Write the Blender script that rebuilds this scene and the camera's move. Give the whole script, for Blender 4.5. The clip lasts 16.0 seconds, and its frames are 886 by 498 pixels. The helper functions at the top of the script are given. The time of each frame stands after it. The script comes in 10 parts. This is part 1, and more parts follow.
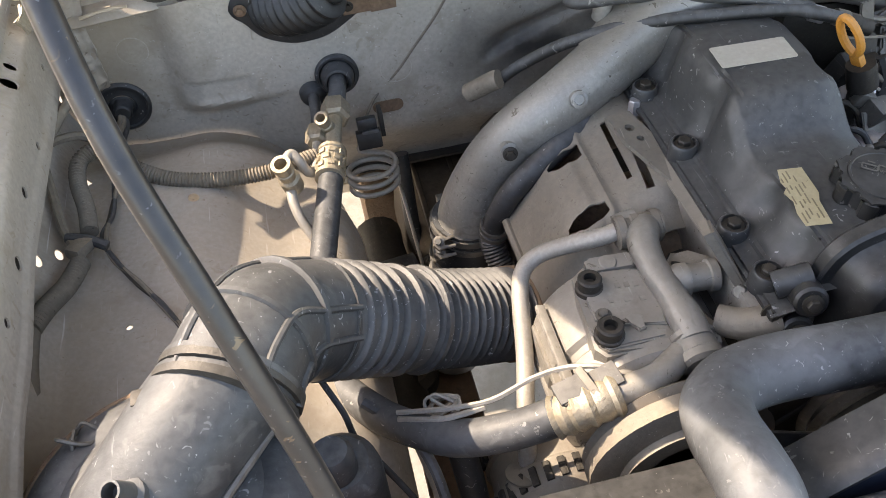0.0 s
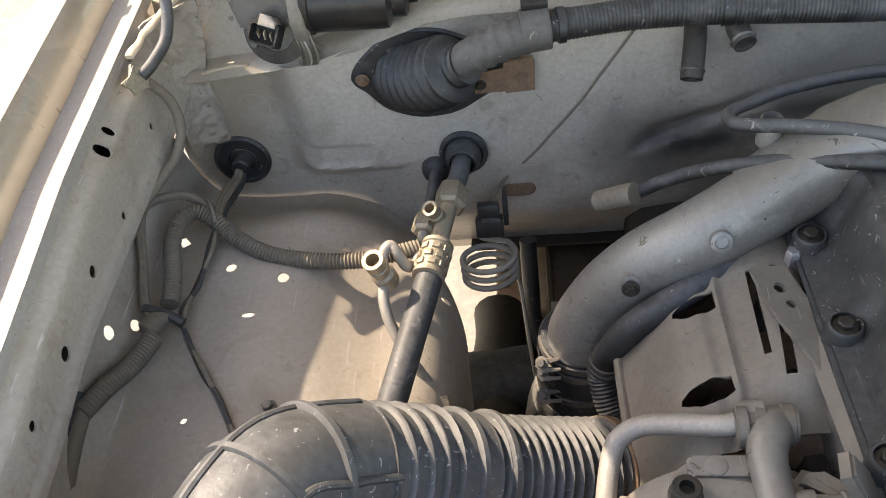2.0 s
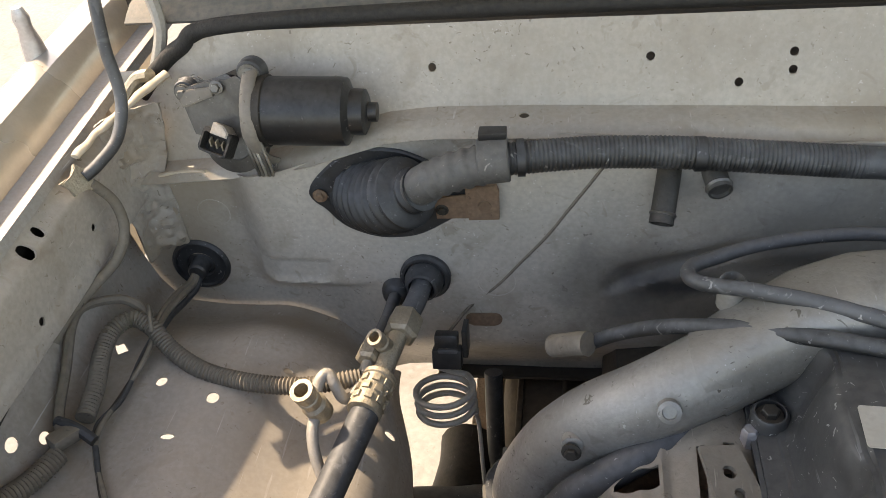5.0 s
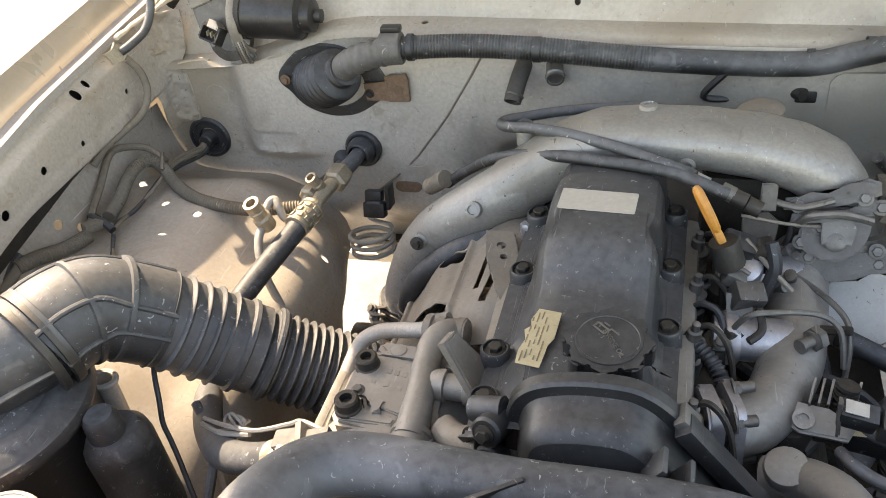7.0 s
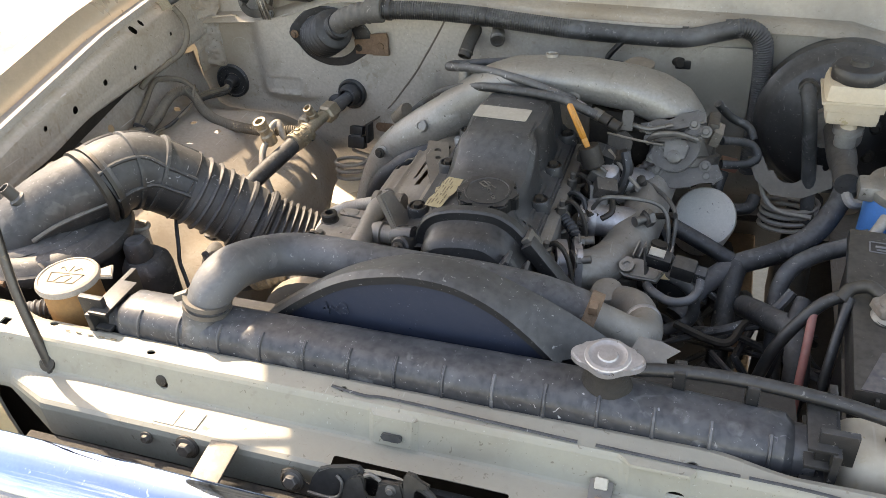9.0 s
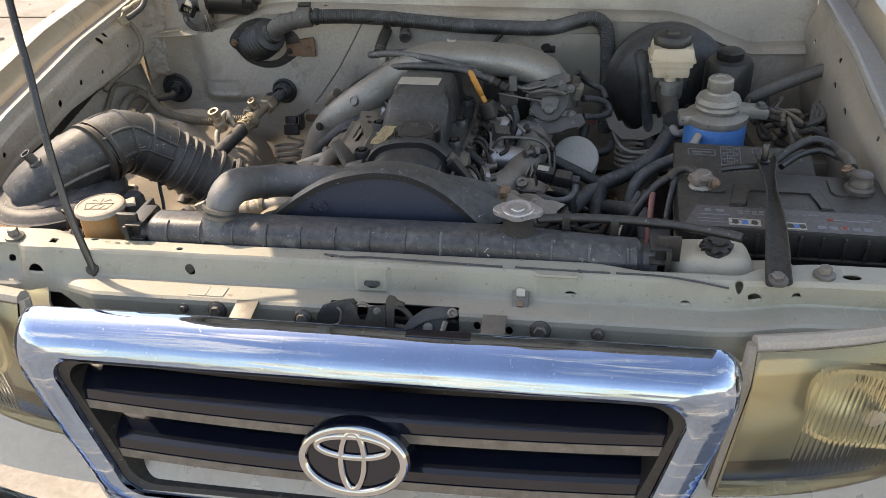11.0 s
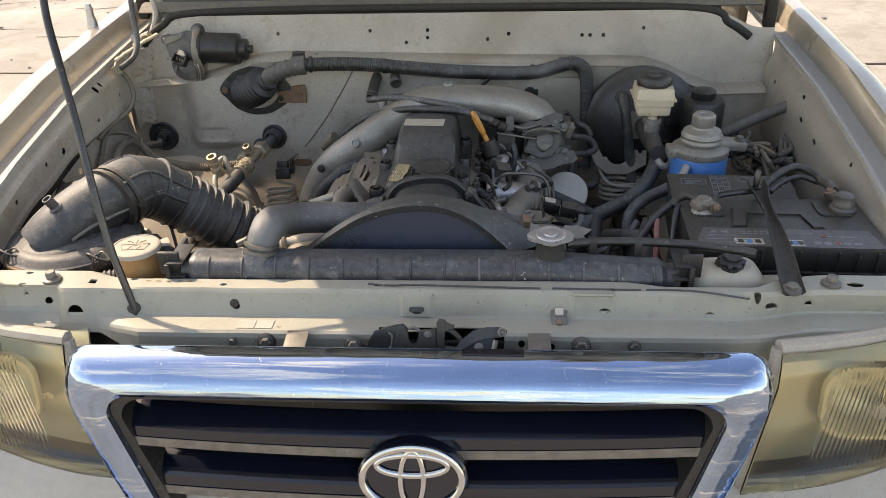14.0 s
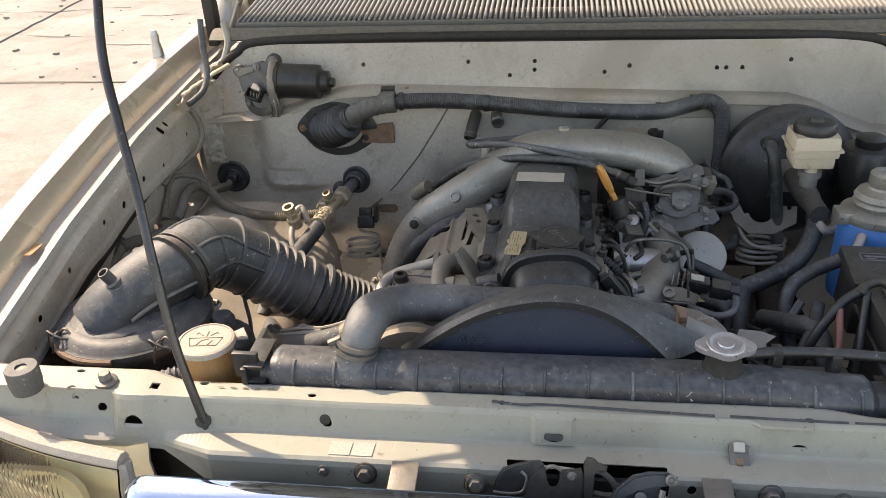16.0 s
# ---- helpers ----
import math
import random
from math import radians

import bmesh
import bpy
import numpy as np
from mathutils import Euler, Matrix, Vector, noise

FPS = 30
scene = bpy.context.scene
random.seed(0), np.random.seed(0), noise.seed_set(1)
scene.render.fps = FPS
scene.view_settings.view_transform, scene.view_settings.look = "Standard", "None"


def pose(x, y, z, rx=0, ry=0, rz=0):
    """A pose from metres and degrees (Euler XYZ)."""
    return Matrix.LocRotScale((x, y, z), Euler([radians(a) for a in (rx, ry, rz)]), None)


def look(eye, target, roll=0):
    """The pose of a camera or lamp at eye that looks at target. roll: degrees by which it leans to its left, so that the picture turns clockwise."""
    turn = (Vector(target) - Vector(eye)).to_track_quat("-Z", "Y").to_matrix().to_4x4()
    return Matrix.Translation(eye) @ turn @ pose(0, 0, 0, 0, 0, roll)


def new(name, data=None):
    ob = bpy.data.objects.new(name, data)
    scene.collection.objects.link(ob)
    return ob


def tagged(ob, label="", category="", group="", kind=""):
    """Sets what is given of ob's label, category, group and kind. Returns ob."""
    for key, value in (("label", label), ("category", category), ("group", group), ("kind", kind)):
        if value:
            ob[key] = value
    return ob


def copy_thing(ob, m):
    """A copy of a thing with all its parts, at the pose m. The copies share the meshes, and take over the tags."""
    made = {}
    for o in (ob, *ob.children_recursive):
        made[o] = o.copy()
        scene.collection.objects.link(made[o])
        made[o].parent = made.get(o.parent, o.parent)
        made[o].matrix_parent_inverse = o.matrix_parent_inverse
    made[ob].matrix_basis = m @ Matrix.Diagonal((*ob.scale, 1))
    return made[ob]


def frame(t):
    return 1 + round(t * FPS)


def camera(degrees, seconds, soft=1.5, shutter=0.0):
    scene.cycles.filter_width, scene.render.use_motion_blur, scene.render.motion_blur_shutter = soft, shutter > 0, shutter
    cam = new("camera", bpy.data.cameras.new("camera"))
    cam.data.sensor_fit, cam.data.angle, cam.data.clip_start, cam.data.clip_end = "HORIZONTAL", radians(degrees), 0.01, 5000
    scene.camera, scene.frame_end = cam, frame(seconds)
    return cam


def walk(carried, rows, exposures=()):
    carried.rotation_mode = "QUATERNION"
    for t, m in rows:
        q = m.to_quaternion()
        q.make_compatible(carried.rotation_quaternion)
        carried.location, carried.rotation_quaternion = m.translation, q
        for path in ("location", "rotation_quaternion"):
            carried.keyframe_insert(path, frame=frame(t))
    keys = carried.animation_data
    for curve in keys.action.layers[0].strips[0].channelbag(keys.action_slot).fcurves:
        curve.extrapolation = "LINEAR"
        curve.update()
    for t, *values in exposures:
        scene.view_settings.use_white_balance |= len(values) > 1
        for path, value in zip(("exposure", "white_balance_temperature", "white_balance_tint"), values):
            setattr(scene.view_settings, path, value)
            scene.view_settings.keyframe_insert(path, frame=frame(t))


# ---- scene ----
cam = camera(56.2, 16.0, 0.6)
PATH = [
    (0, (-0.342, -0.017, 1.456), (-0.132, 1.336, -0.002), -5.5),
    (0.5, (-0.362, 0.01, 1.46), (-0.133, 1.368, 0.01), -6.0),
    (1, (-0.332, 0.025, 1.459), (-0.192, 1.4, 0.014), -7.4),
    (1.5, (-0.266, 0.074, 1.461), (-0.321, 1.457, 0.017), -8.9),
    (2, (-0.254, 0.118, 1.454), (-0.476, 1.506, 0.031), -10.1),
    (2.5, (-0.255, 0.142, 1.456), (-0.544, 1.552, 0.067), -9.4),
    (3, (-0.243, 0.18, 1.451), (-0.525, 1.611, 0.082), -7.5),
    (3.5, (-0.228, 0.199, 1.446), (-0.512, 1.645, 0.094), -6.6),
    (3.7, (-0.22, 0.2, 1.449), (-0.503, 1.654, 0.105), -6.4),
    (5.8, (-0.115, 0.133, 1.433), (-0.462, 1.689, 0.227), -8.1),
    (6, (-0.087, 0.097, 1.436), (-0.447, 1.654, 0.234), -8.2),
    (6.5, (-0.005, -0.018, 1.44), (-0.426, 1.511, 0.222), -7.7),
    (7, (0.073, -0.077, 1.463), (-0.465, 1.411, 0.24), -8.2),
    (7.5, (0.199, -0.106, 1.46), (-0.411, 1.337, 0.216), -7.5),
    (8, (0.287, -0.145, 1.467), (-0.399, 1.272, 0.233), -7.8),
    (8.5, (0.295, -0.205, 1.481), (-0.372, 1.26, 0.293), -6.7),
    (9, (0.246, -0.349, 1.498), (-0.338, 1.165, 0.329), -4.7),
    (9.5, (0.235, -0.445, 1.505), (-0.285, 1.103, 0.349), -3.4),
    (10, (0.286, -0.524, 1.503), (-0.172, 1.05, 0.358), -3.0),
    (10.2, (0.304, -0.565, 1.506), (-0.14, 1.017, 0.365), -3.3),
    (12.3, (0.156, -0.761, 1.534), (0.039, 0.989, 0.573), -1.6),
    (12.5, (0.151, -0.763, 1.535), (0.038, 0.986, 0.572), -1.5),
    (13, (0.127, -0.764, 1.531), (-0.026, 0.975, 0.556), -1.5),
    (13.5, (0.119, -0.765, 1.526), (-0.045, 0.967, 0.54), -1.8),
    (14, (0.126, -0.768, 1.532), (-0.004, 0.972, 0.554), -1.8),
    (14.5, (0.127, -0.773, 1.534), (-0.001, 0.981, 0.581), -2.0),
    (15, (0.107, -0.765, 1.536), (-0.053, 0.988, 0.588), -2.0),
    (15.5, (0.079, -0.697, 1.524), (-0.154, 1.047, 0.574), -2.7),
    (16, (0.023, -0.546, 1.526), (-0.233, 1.183, 0.554), -2.9),
]
walk(cam, [(t, look(eye, target, roll)) for t, eye, target, roll in PATH], exposures=[(t, e + 0.07, k + 620, 16) for t, e, k in ((0, 2.1, 7850), (1, 2.27, 7950), (2, 1.95, 8050), (3, 1.64, 8200), (3.7, 1.77, 8300), (5.8, 1.88, 8600), (6.5, 2.28, 8800), (7.5, 2.48, 9100), (8.5, 2.54, 9300), (9.0, 2.15, 8900), (9.5, 1.82, 8600), (10.2, 1.58, 8500), (12.3, 1.5, 8650), (15.0, 1.52, 8650), (16, 1.6, 8550))])

# ---- world and sun ----
TO_SUN = Vector((-0.80, 0.50, 1.0)).normalized()
world = bpy.data.worlds.new("sky")
scene.world = world
world.use_nodes = True
wn = world.node_tree.nodes
sky = wn.new("ShaderNodeTexSky")
sky.sky_type = "NISHITA"
sky.sun_disc = False
sky.sun_elevation = math.asin(TO_SUN.z)
sky.sun_rotation = math.atan2(TO_SUN.x, TO_SUN.y)
wn["Background"].inputs["Strength"].default_value = 0.15
world.node_tree.links.new(sky.outputs["Color"], wn["Background"].inputs["Color"])
sun = new("sun", bpy.data.lights.new("sun", "SUN"))
sun.data.energy = 2.1
sun.data.angle = radians(0.5)
sun.data.color = (1.0, 0.965, 0.91)
sun.matrix_world = look(TO_SUN * 5, (0, 0, 0))


# ---- materials ----
def material(name, base, second, rough=0.6, metal=0.0, scale=30.0, bump=0.15, dust=None, dust_amount=0.0, fine=400.0, spots=None, coat=0.0, contrast=(0.35, 0.7), scratch=0.0, mottle=0.3, stain=None):
    """Two colours in broad patches, blotches and grain in colour, gloss and relief, flecks and scratches, and patchy dust that has settled on what faces up."""
    m = bpy.data.materials.new(name)
    m.use_nodes = True
    n, l = m.node_tree.nodes, m.node_tree.links
    b = n["Principled BSDF"]
    co = n.new("ShaderNodeTexCoord").outputs["Object"]
    inf = n.new("ShaderNodeObjectInfo")
    add = n.new("ShaderNodeVectorMath")
    add.operation = "MULTIPLY_ADD"
    l.new(inf.outputs["Random"], add.inputs[0])
    add.inputs[1].default_value = (7.0, 7.0, 7.0)
    l.new(co, add.inputs[2])
    co = add.outputs[0]

    def noise_of(s, detail, ramp, d=0.0, vec=None):
        t = n.new("ShaderNodeTexNoise")
        t.inputs["Scale"].default_value, t.inputs["Detail"].default_value, t.inputs["Distortion"].default_value = s, detail, d
        l.new(vec or co, t.inputs["Vector"])
        r = n.new("ShaderNodeMapRange")
        r.inputs["From Min"].default_value, r.inputs["From Max"].default_value = ramp
        l.new(t.outputs["Fac"], r.inputs["Value"])
        return r.outputs["Result"]

    def mix(f, a, c):
        x = n.new("ShaderNodeMix")
        x.data_type = "RGBA"
        for sock, v in ((x.inputs["Factor"], f), (x.inputs["A"], a), (x.inputs["B"], c)):
            if isinstance(v, (tuple, float, int)):
                sock.default_value = (*v, 1.0) if isinstance(v, tuple) else v
            else:
                l.new(v, sock)
        return x.outputs["Result"]

    def times(a, c, op="MULTIPLY"):
        x = n.new("ShaderNodeMath")
        x.operation = op
        x.use_clamp = True
        for sock, v in zip(x.inputs, (a, c)):
            if isinstance(v, float):
                sock.default_value = v
            else:
                l.new(v, sock)
        return x.outputs["Value"]

    broad, grain = noise_of(scale, 6.0, contrast, 0.5), noise_of(fine, 3.0, (0.35, 0.65))
    blotch = noise_of(scale * 6.0 + 60.0, 7.0, (0.30, 0.74), 0.5)
    colour = mix(broad, base, second)
    colour = mix(times(blotch, mottle), colour, tuple(v * 0.62 for v in base))
    colour = mix(times(grain, 0.45 if bump > 0.03 else 0.12), colour, tuple(v * 0.6 for v in base))
    if stain:
        for s, ramp, share in ((4.0, (0.50, 0.66), 0.8), (17.0, (0.56, 0.70), 0.55), (55.0, (0.62, 0.70), 0.6)):
            colour = mix(times(noise_of(s, 9.0, ramp, 0.9), stain[3] * share), colour, stain[:3])
    if spots:
        sp = noise_of(150.0, 5.0, (0.66, 0.70), 1.2)
        colour = mix(times(sp, times(noise_of(scale, 2.0, (0.45, 0.6)), 0.3, "ADD")), colour, spots)
        colour = mix(noise_of(420.0, 2.0, (0.75, 0.78)), colour, spots)
    if scratch:
        for turn in ((20.0, 35.0, 10.0), (-50.0, 15.0, 70.0)):
            mp = n.new("ShaderNodeMapping")
            mp.inputs["Rotation"].default_value = [radians(v) for v in turn]
            mp.inputs["Scale"].default_value = (1.0, 0.035, 1.0)
            l.new(co, mp.inputs["Vector"])
            sc = noise_of(330.0, 2.0, (0.70, 0.735), 0.1, mp.outputs["Vector"])
            colour = mix(times(times(sc, noise_of(22.0, 2.0, (0.45, 0.6))), scratch), colour, tuple(min(0.8, v * 2.2 + 0.12) for v in base))
    if dust:
        g = n.new("ShaderNodeNewGeometry")
        x = n.new("ShaderNodeSeparateXYZ")
        l.new(g.outputs["Normal"], x.inputs[0])
        up = n.new("ShaderNodeMapRange")
        up.inputs["From Min"].default_value, up.inputs["From Max"].default_value = -0.3, 0.95
        l.new(x.outputs["Z"], up.inputs["Value"])
        patch = noise_of(scale * 2.5 + 50.0, 10.0, (0.10, 0.90), 0.3)
        f = times(times(up.outputs["Result"], times(patch, 0.35, "ADD")), dust_amount)
        f = times(f, times(noise_of(fine * 0.5, 5.0, (0.22, 0.80)), 0.45, "ADD"))
        colour = mix(f, colour, dust)
        rr = n.new("ShaderNodeMapRange")
        rr.inputs["To Min"].default_value, rr.inputs["To Max"].default_value = rough, max(rough, 0.9)
        l.new(times(f, times(blotch, 0.12), "ADD"), rr.inputs["Value"])
        l.new(rr.outputs["Result"], b.inputs["Roughness"])
        if metal:
            mm = n.new("ShaderNodeMapRange")
            mm.inputs["To Min"].default_value, mm.inputs["To Max"].default_value = metal, 0.0
            l.new(f, mm.inputs["Value"])
            l.new(mm.outputs["Result"], b.inputs["Metallic"])
    else:
        rr = n.new("ShaderNodeMapRange")
        rr.inputs["To Min"].default_value, rr.inputs["To Max"].default_value = rough * 0.8, min(1.0, rough * 1.25)
        l.new(broad, rr.inputs["Value"])
        l.new(rr.outputs["Result"], b.inputs["Roughness"])
        b.inputs["Metallic"].default_value = metal
    l.new(colour, b.inputs["Base Color"])
    b.inputs["Coat Weight"].default_value = coat
    if max(base) < 0.045 and not metal:
        b.inputs["Specular IOR Level"].default_value = 0.5
    if bump:
        bp = n.new("ShaderNodeBump")
        bp.inputs["Strength"].default_value = min(1.0, bump * 1.6)
        bp.inputs["Distance"].default_value = 0.002
        h = n.new("ShaderNodeMath")
        h.operation = "ADD"
        l.new(times(broad, 0.6), h.inputs[0])
        k = n.new("ShaderNodeMath")
        k.operation = "ADD"
        l.new(times(grain, 0.4), k.inputs[0])
        l.new(times(blotch, 0.3), k.inputs[1])
        l.new(k.outputs["Value"], h.inputs[1])
        l.new(h.outputs["Value"], bp.inputs["Height"])
        l.new(bp.outputs["Normal"], b.inputs["Normal"])
    return m


DUST = (0.42, 0.36, 0.28)
BAY = material("bay_paint", (0.50, 0.458, 0.405), (0.42, 0.383, 0.335), 0.40, 0.0, 7.0, 0.05, (0.44, 0.375, 0.295), 0.55, 220.0, (0.18, 0.15, 0.115), 0.0, (0.35, 0.7), 0.6, 0.2, (0.27, 0.205, 0.14, 0.9))
WALL = material("firewall_paint", (0.56, 0.52, 0.455), (0.475, 0.435, 0.375), 0.36, 0.0, 6.0, 0.04, (0.44, 0.36, 0.27), 0.5, 220.0, (0.18, 0.155, 0.125), 0.0, (0.35, 0.7), 0.6, 0.2, (0.27, 0.22, 0.165, 0.85))
SUPPORT = material("support_paint", (0.355, 0.35, 0.292), (0.305, 0.30, 0.254), 0.32, 0.0, 7.0, 0.03, (0.40, 0.36, 0.295), 0.35, 300.0, (0.16, 0.14, 0.11), 0.0, (0.35, 0.7), 0.2, 0.12, (0.20, 0.175, 0.14, 0.5))
BODY = material("champagne_paint", (0.50, 0.44, 0.35), (0.46, 0.40, 0.32), 0.3, 0.35, 6.0, 0.02, coat=0.6)
GUTTER = material("gutter_paint", (0.42, 0.41, 0.385), (0.35, 0.345, 0.33), 0.38, 0.2, 12.0, 0.05, DUST, 0.5, 300.0, (0.25, 0.22, 0.18), 0.0, (0.35, 0.7), 0.5, 0.3)
RUBBER = material("black_rubber", (0.011, 0.0113, 0.012), (0.016, 0.016, 0.0165), 0.40, 0.0, 9.0, 0.045, (0.30, 0.31, 0.325), 0.27, 350.0, (0.26, 0.26, 0.26), 0.0, (0.35, 0.7), 0.45, 0.10)
DUCT = material("bleached_rubber", (0.027, 0.0275, 0.028), (0.040, 0.0405, 0.041), 0.42, 0.0, 10.0, 0.07, (0.335, 0.34, 0.34), 0.27, 320.0, (0.34, 0.34, 0.34), 0.0, (0.35, 0.7), 0.7, 0.22, (0.17, 0.165, 0.155, 0.5))
HOSE = material("dusty_hose", (0.018, 0.0185, 0.019), (0.026, 0.0263, 0.0265), 0.42, 0.0, 9.0, 0.07, (0.325, 0.335, 0.345), 0.30, 350.0, (0.34, 0.335, 0.32), 0.0, (0.35, 0.7), 0.7, 0.25, (0.235, 0.24, 0.248, 0.50))
PLASTIC = material("black_plastic", (0.010, 0.0103, 0.0113), (0.015, 0.0153, 0.016), 0.30, 0.0, 12.0, 0.035, (0.27, 0.265, 0.255), 0.20, 400.0, (0.14, 0.135, 0.125), 0.0, (0.35, 0.7), 0.3, 0.08)
TANK = material("radiator_plastic", (0.013, 0.016, 0.023), (0.010, 0.0125, 0.018), 0.24, 0.0, 10.0, 0.03, (0.40, 0.40, 0.40), 0.22, 300.0, (0.42, 0.42, 0.43), 0.0, (0.35, 0.7), 1.0, 0.10, (0.26, 0.265, 0.275, 0.42))
SHROUD = material("shroud_plastic", (0.024, 0.034, 0.060), (0.028, 0.038, 0.064), 0.26, 0.0, 8.0, 0.03, (0.30, 0.29, 0.27), 0.16, 400.0, None, 0.0, (0.35, 0.7), 0.45, 0.06)
COVER = material("valve_cover_paint", (0.022, 0.0225, 0.0245), (0.028, 0.0285, 0.030), 0.30, 0.0, 9.0, 0.03, (0.265, 0.268, 0.262), 0.28, 300.0, (0.32, 0.32, 0.31), 0.0, (0.35, 0.7), 0.6, 0.08)
ALU = material("cast_aluminium", (0.42, 0.40, 0.37), (0.27, 0.255, 0.235), 0.38, 0.55, 35.0, 0.08, (0.36, 0.325, 0.27), 0.5, 200.0, (0.08, 0.07, 0.055), 0.0, (0.35, 0.7), 0.4, 0.4, (0.10, 0.08, 0.06, 0.45))
BRIGHT = material("clean_aluminium", (0.62, 0.61, 0.63), (0.48, 0.47, 0.49), 0.28, 0.8, 40.0, 0.06, (0.36, 0.33, 0.29), 0.3, 260.0, (0.12, 0.11, 0.11), 0.0, (0.35, 0.7), 0.4, 0.35)
PIPE = material("silver_pipe_paint", (0.385, 0.374, 0.350), (0.300, 0.290, 0.268), 0.33, 0.5, 14.0, 0.08, (0.36, 0.335, 0.285), 0.36, 300.0, (0.08, 0.07, 0.06), 0.0, (0.35, 0.7), 0.4, 0.25, (0.12, 0.105, 0.09, 0.55))
STEEL = material("dull_steel", (0.22, 0.212, 0.20), (0.12, 0.114, 0.105), 0.42, 0.7, 60.0, 0.08, (0.32, 0.285, 0.23), 0.32, 300.0, (0.06, 0.05, 0.04), 0.0, (0.35, 0.7), 0.3)
SHIELD = material("heat_shield", (0.27, 0.245, 0.21), (0.20, 0.175, 0.15), 0.5, 0.3, 22.0, 0.10, (0.34, 0.29, 0.23), 0.45, 300.0, (0.09, 0.075, 0.06), 0.0, (0.35, 0.7), 0.4, 0.4, (0.13, 0.10, 0.075, 0.4))
RUST = material("rusty_steel", (0.20, 0.12, 0.075), (0.28, 0.175, 0.115), 0.75, 0.1, 40.0, 0.2, (0.34, 0.26, 0.18), 0.4, 300.0, (0.08, 0.05, 0.035))
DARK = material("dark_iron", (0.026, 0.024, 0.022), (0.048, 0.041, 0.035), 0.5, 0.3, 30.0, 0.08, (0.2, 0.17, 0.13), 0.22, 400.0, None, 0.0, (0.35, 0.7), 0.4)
LOOM = material("dusty_conduit", (0.15, 0.13, 0.105), (0.24, 0.205, 0.165), 0.7, 0.0, 18.0, 0.15, (0.40, 0.34, 0.26), 0.5, 300.0, (0.04, 0.035, 0.03))
SLEEVE = material("grey_sleeve_rubber", (0.075, 0.074, 0.072), (0.105, 0.102, 0.097), 0.6, 0.0, 25.0, 0.10, (0.30, 0.28, 0.25), 0.45, 350.0, (0.30, 0.28, 0.25), 0.0, (0.35, 0.7), 0.4)
# the base colour itself carries the blue of the mirrored sky
CHROME = material("chrome", (0.290, 0.390, 0.560), (0.265, 0.350, 0.50), 0.03, 1.0, 20.0, 0.0, None, 0.0, 300.0, None, 0.0, (0.35, 0.7), 0.6, 0.0)
BADGE = material("badge_chrome", (0.50, 0.51, 0.54), (0.45, 0.46, 0.48), 0.08, 1.0, 20.0, 0.0)
# black with some blue mixed in for the sky it would mirror
GLOSSBLACK = material("gloss_black_paint", (0.003, 0.0055, 0.014), (0.004, 0.007, 0.017), 0.06, 0.0, 8.0, 0.008, (0.2, 0.18, 0.15), 0.02, 300.0, None, 0.3)
RODSTEEL = material("rod_steel", (0.080, 0.080, 0.083), (0.050, 0.050, 0.052), 0.28, 0.7, 40.0, 0.03, DUST, 0.04, 300.0, (0.15, 0.12, 0.09), 0.0, (0.35, 0.7), 0.6)
CORRODED = material("corroded_lead", (0.15, 0.135, 0.115), (0.20, 0.13, 0.10), 0.7, 0.1, 60.0, 0.2, (0.36, 0.34, 0.30), 0.4, 300.0, (0.42, 0.28, 0.23))
ORANGE = material("dipstick_orange", (0.72, 0.30, 0.05), (0.62, 0.25, 0.04), 0.5, 0.0, 60.0, 0.1, (0.4, 0.3, 0.2), 0.3)
BLUE = material("filter_blue", (0.02, 0.20, 0.55), (0.02, 0.17, 0.48), 0.32, 0.0, 30.0, 0.03, DUST, 0.15)
WHITE = material("white_tin", (0.82, 0.795, 0.725), (0.76, 0.735, 0.66), 0.4, 0.0, 30.0, 0.03, (0.25, 0.22, 0.18), 0.15, 500.0, (0.30, 0.28, 0.25), 0.0, (0.35, 0.7), 0.0, 0.1)
BOTTLE = material("milky_bottle_plastic", (0.62, 0.585, 0.50), (0.55, 0.50, 0.41), 0.38, 0.0, 14.0, 0.02, (0.38, 0.29, 0.18), 0.30, 300.0, (0.42, 0.34, 0.22), 0.0, (0.35, 0.7), 0.2, 0.15, (0.40, 0.30, 0.19, 0.5))
CREAM = material("aged_reservoir_plastic", (0.66, 0.565, 0.43), (0.58, 0.48, 0.35), 0.42, 0.0, 20.0, 0.03, (0.34, 0.27, 0.17), 0.35, 400.0, (0.45, 0.36, 0.22), 0.0, (0.35, 0.7), 0.0, 0.15)
CAST = material("dirty_casting", (0.15, 0.14, 0.13), (0.07, 0.066, 0.06), 0.36, 0.5, 45.0, 0.1, (0.26, 0.23, 0.19), 0.28, 220.0, (0.035, 0.03, 0.026), 0.0, (0.35, 0.7), 0.4, 0.5, (0.035, 0.03, 0.025, 0.5))
LAMPSHELL = material("lamp_reflector", (0.80, 0.77, 0.66), (0.74, 0.70, 0.58), 0.22, 0.6, 20.0, 0.02, None, 0.0, 300.0, None, 0.0, (0.35, 0.7), 0.0, 0.1)
WASHER = material("washer_bottle_plastic", (0.40, 0.20, 0.07), (0.34, 0.16, 0.05), 0.45, 0.0, 24.0, 0.04, (0.40, 0.30, 0.18), 0.3, 300.0, (0.25, 0.14, 0.06))
WASHCAP = material("washer_cap_plastic", (0.48, 0.435, 0.385), (0.42, 0.375, 0.325), 0.5, 0.0, 30.0, 0.08, (0.36, 0.29, 0.20), 0.4)
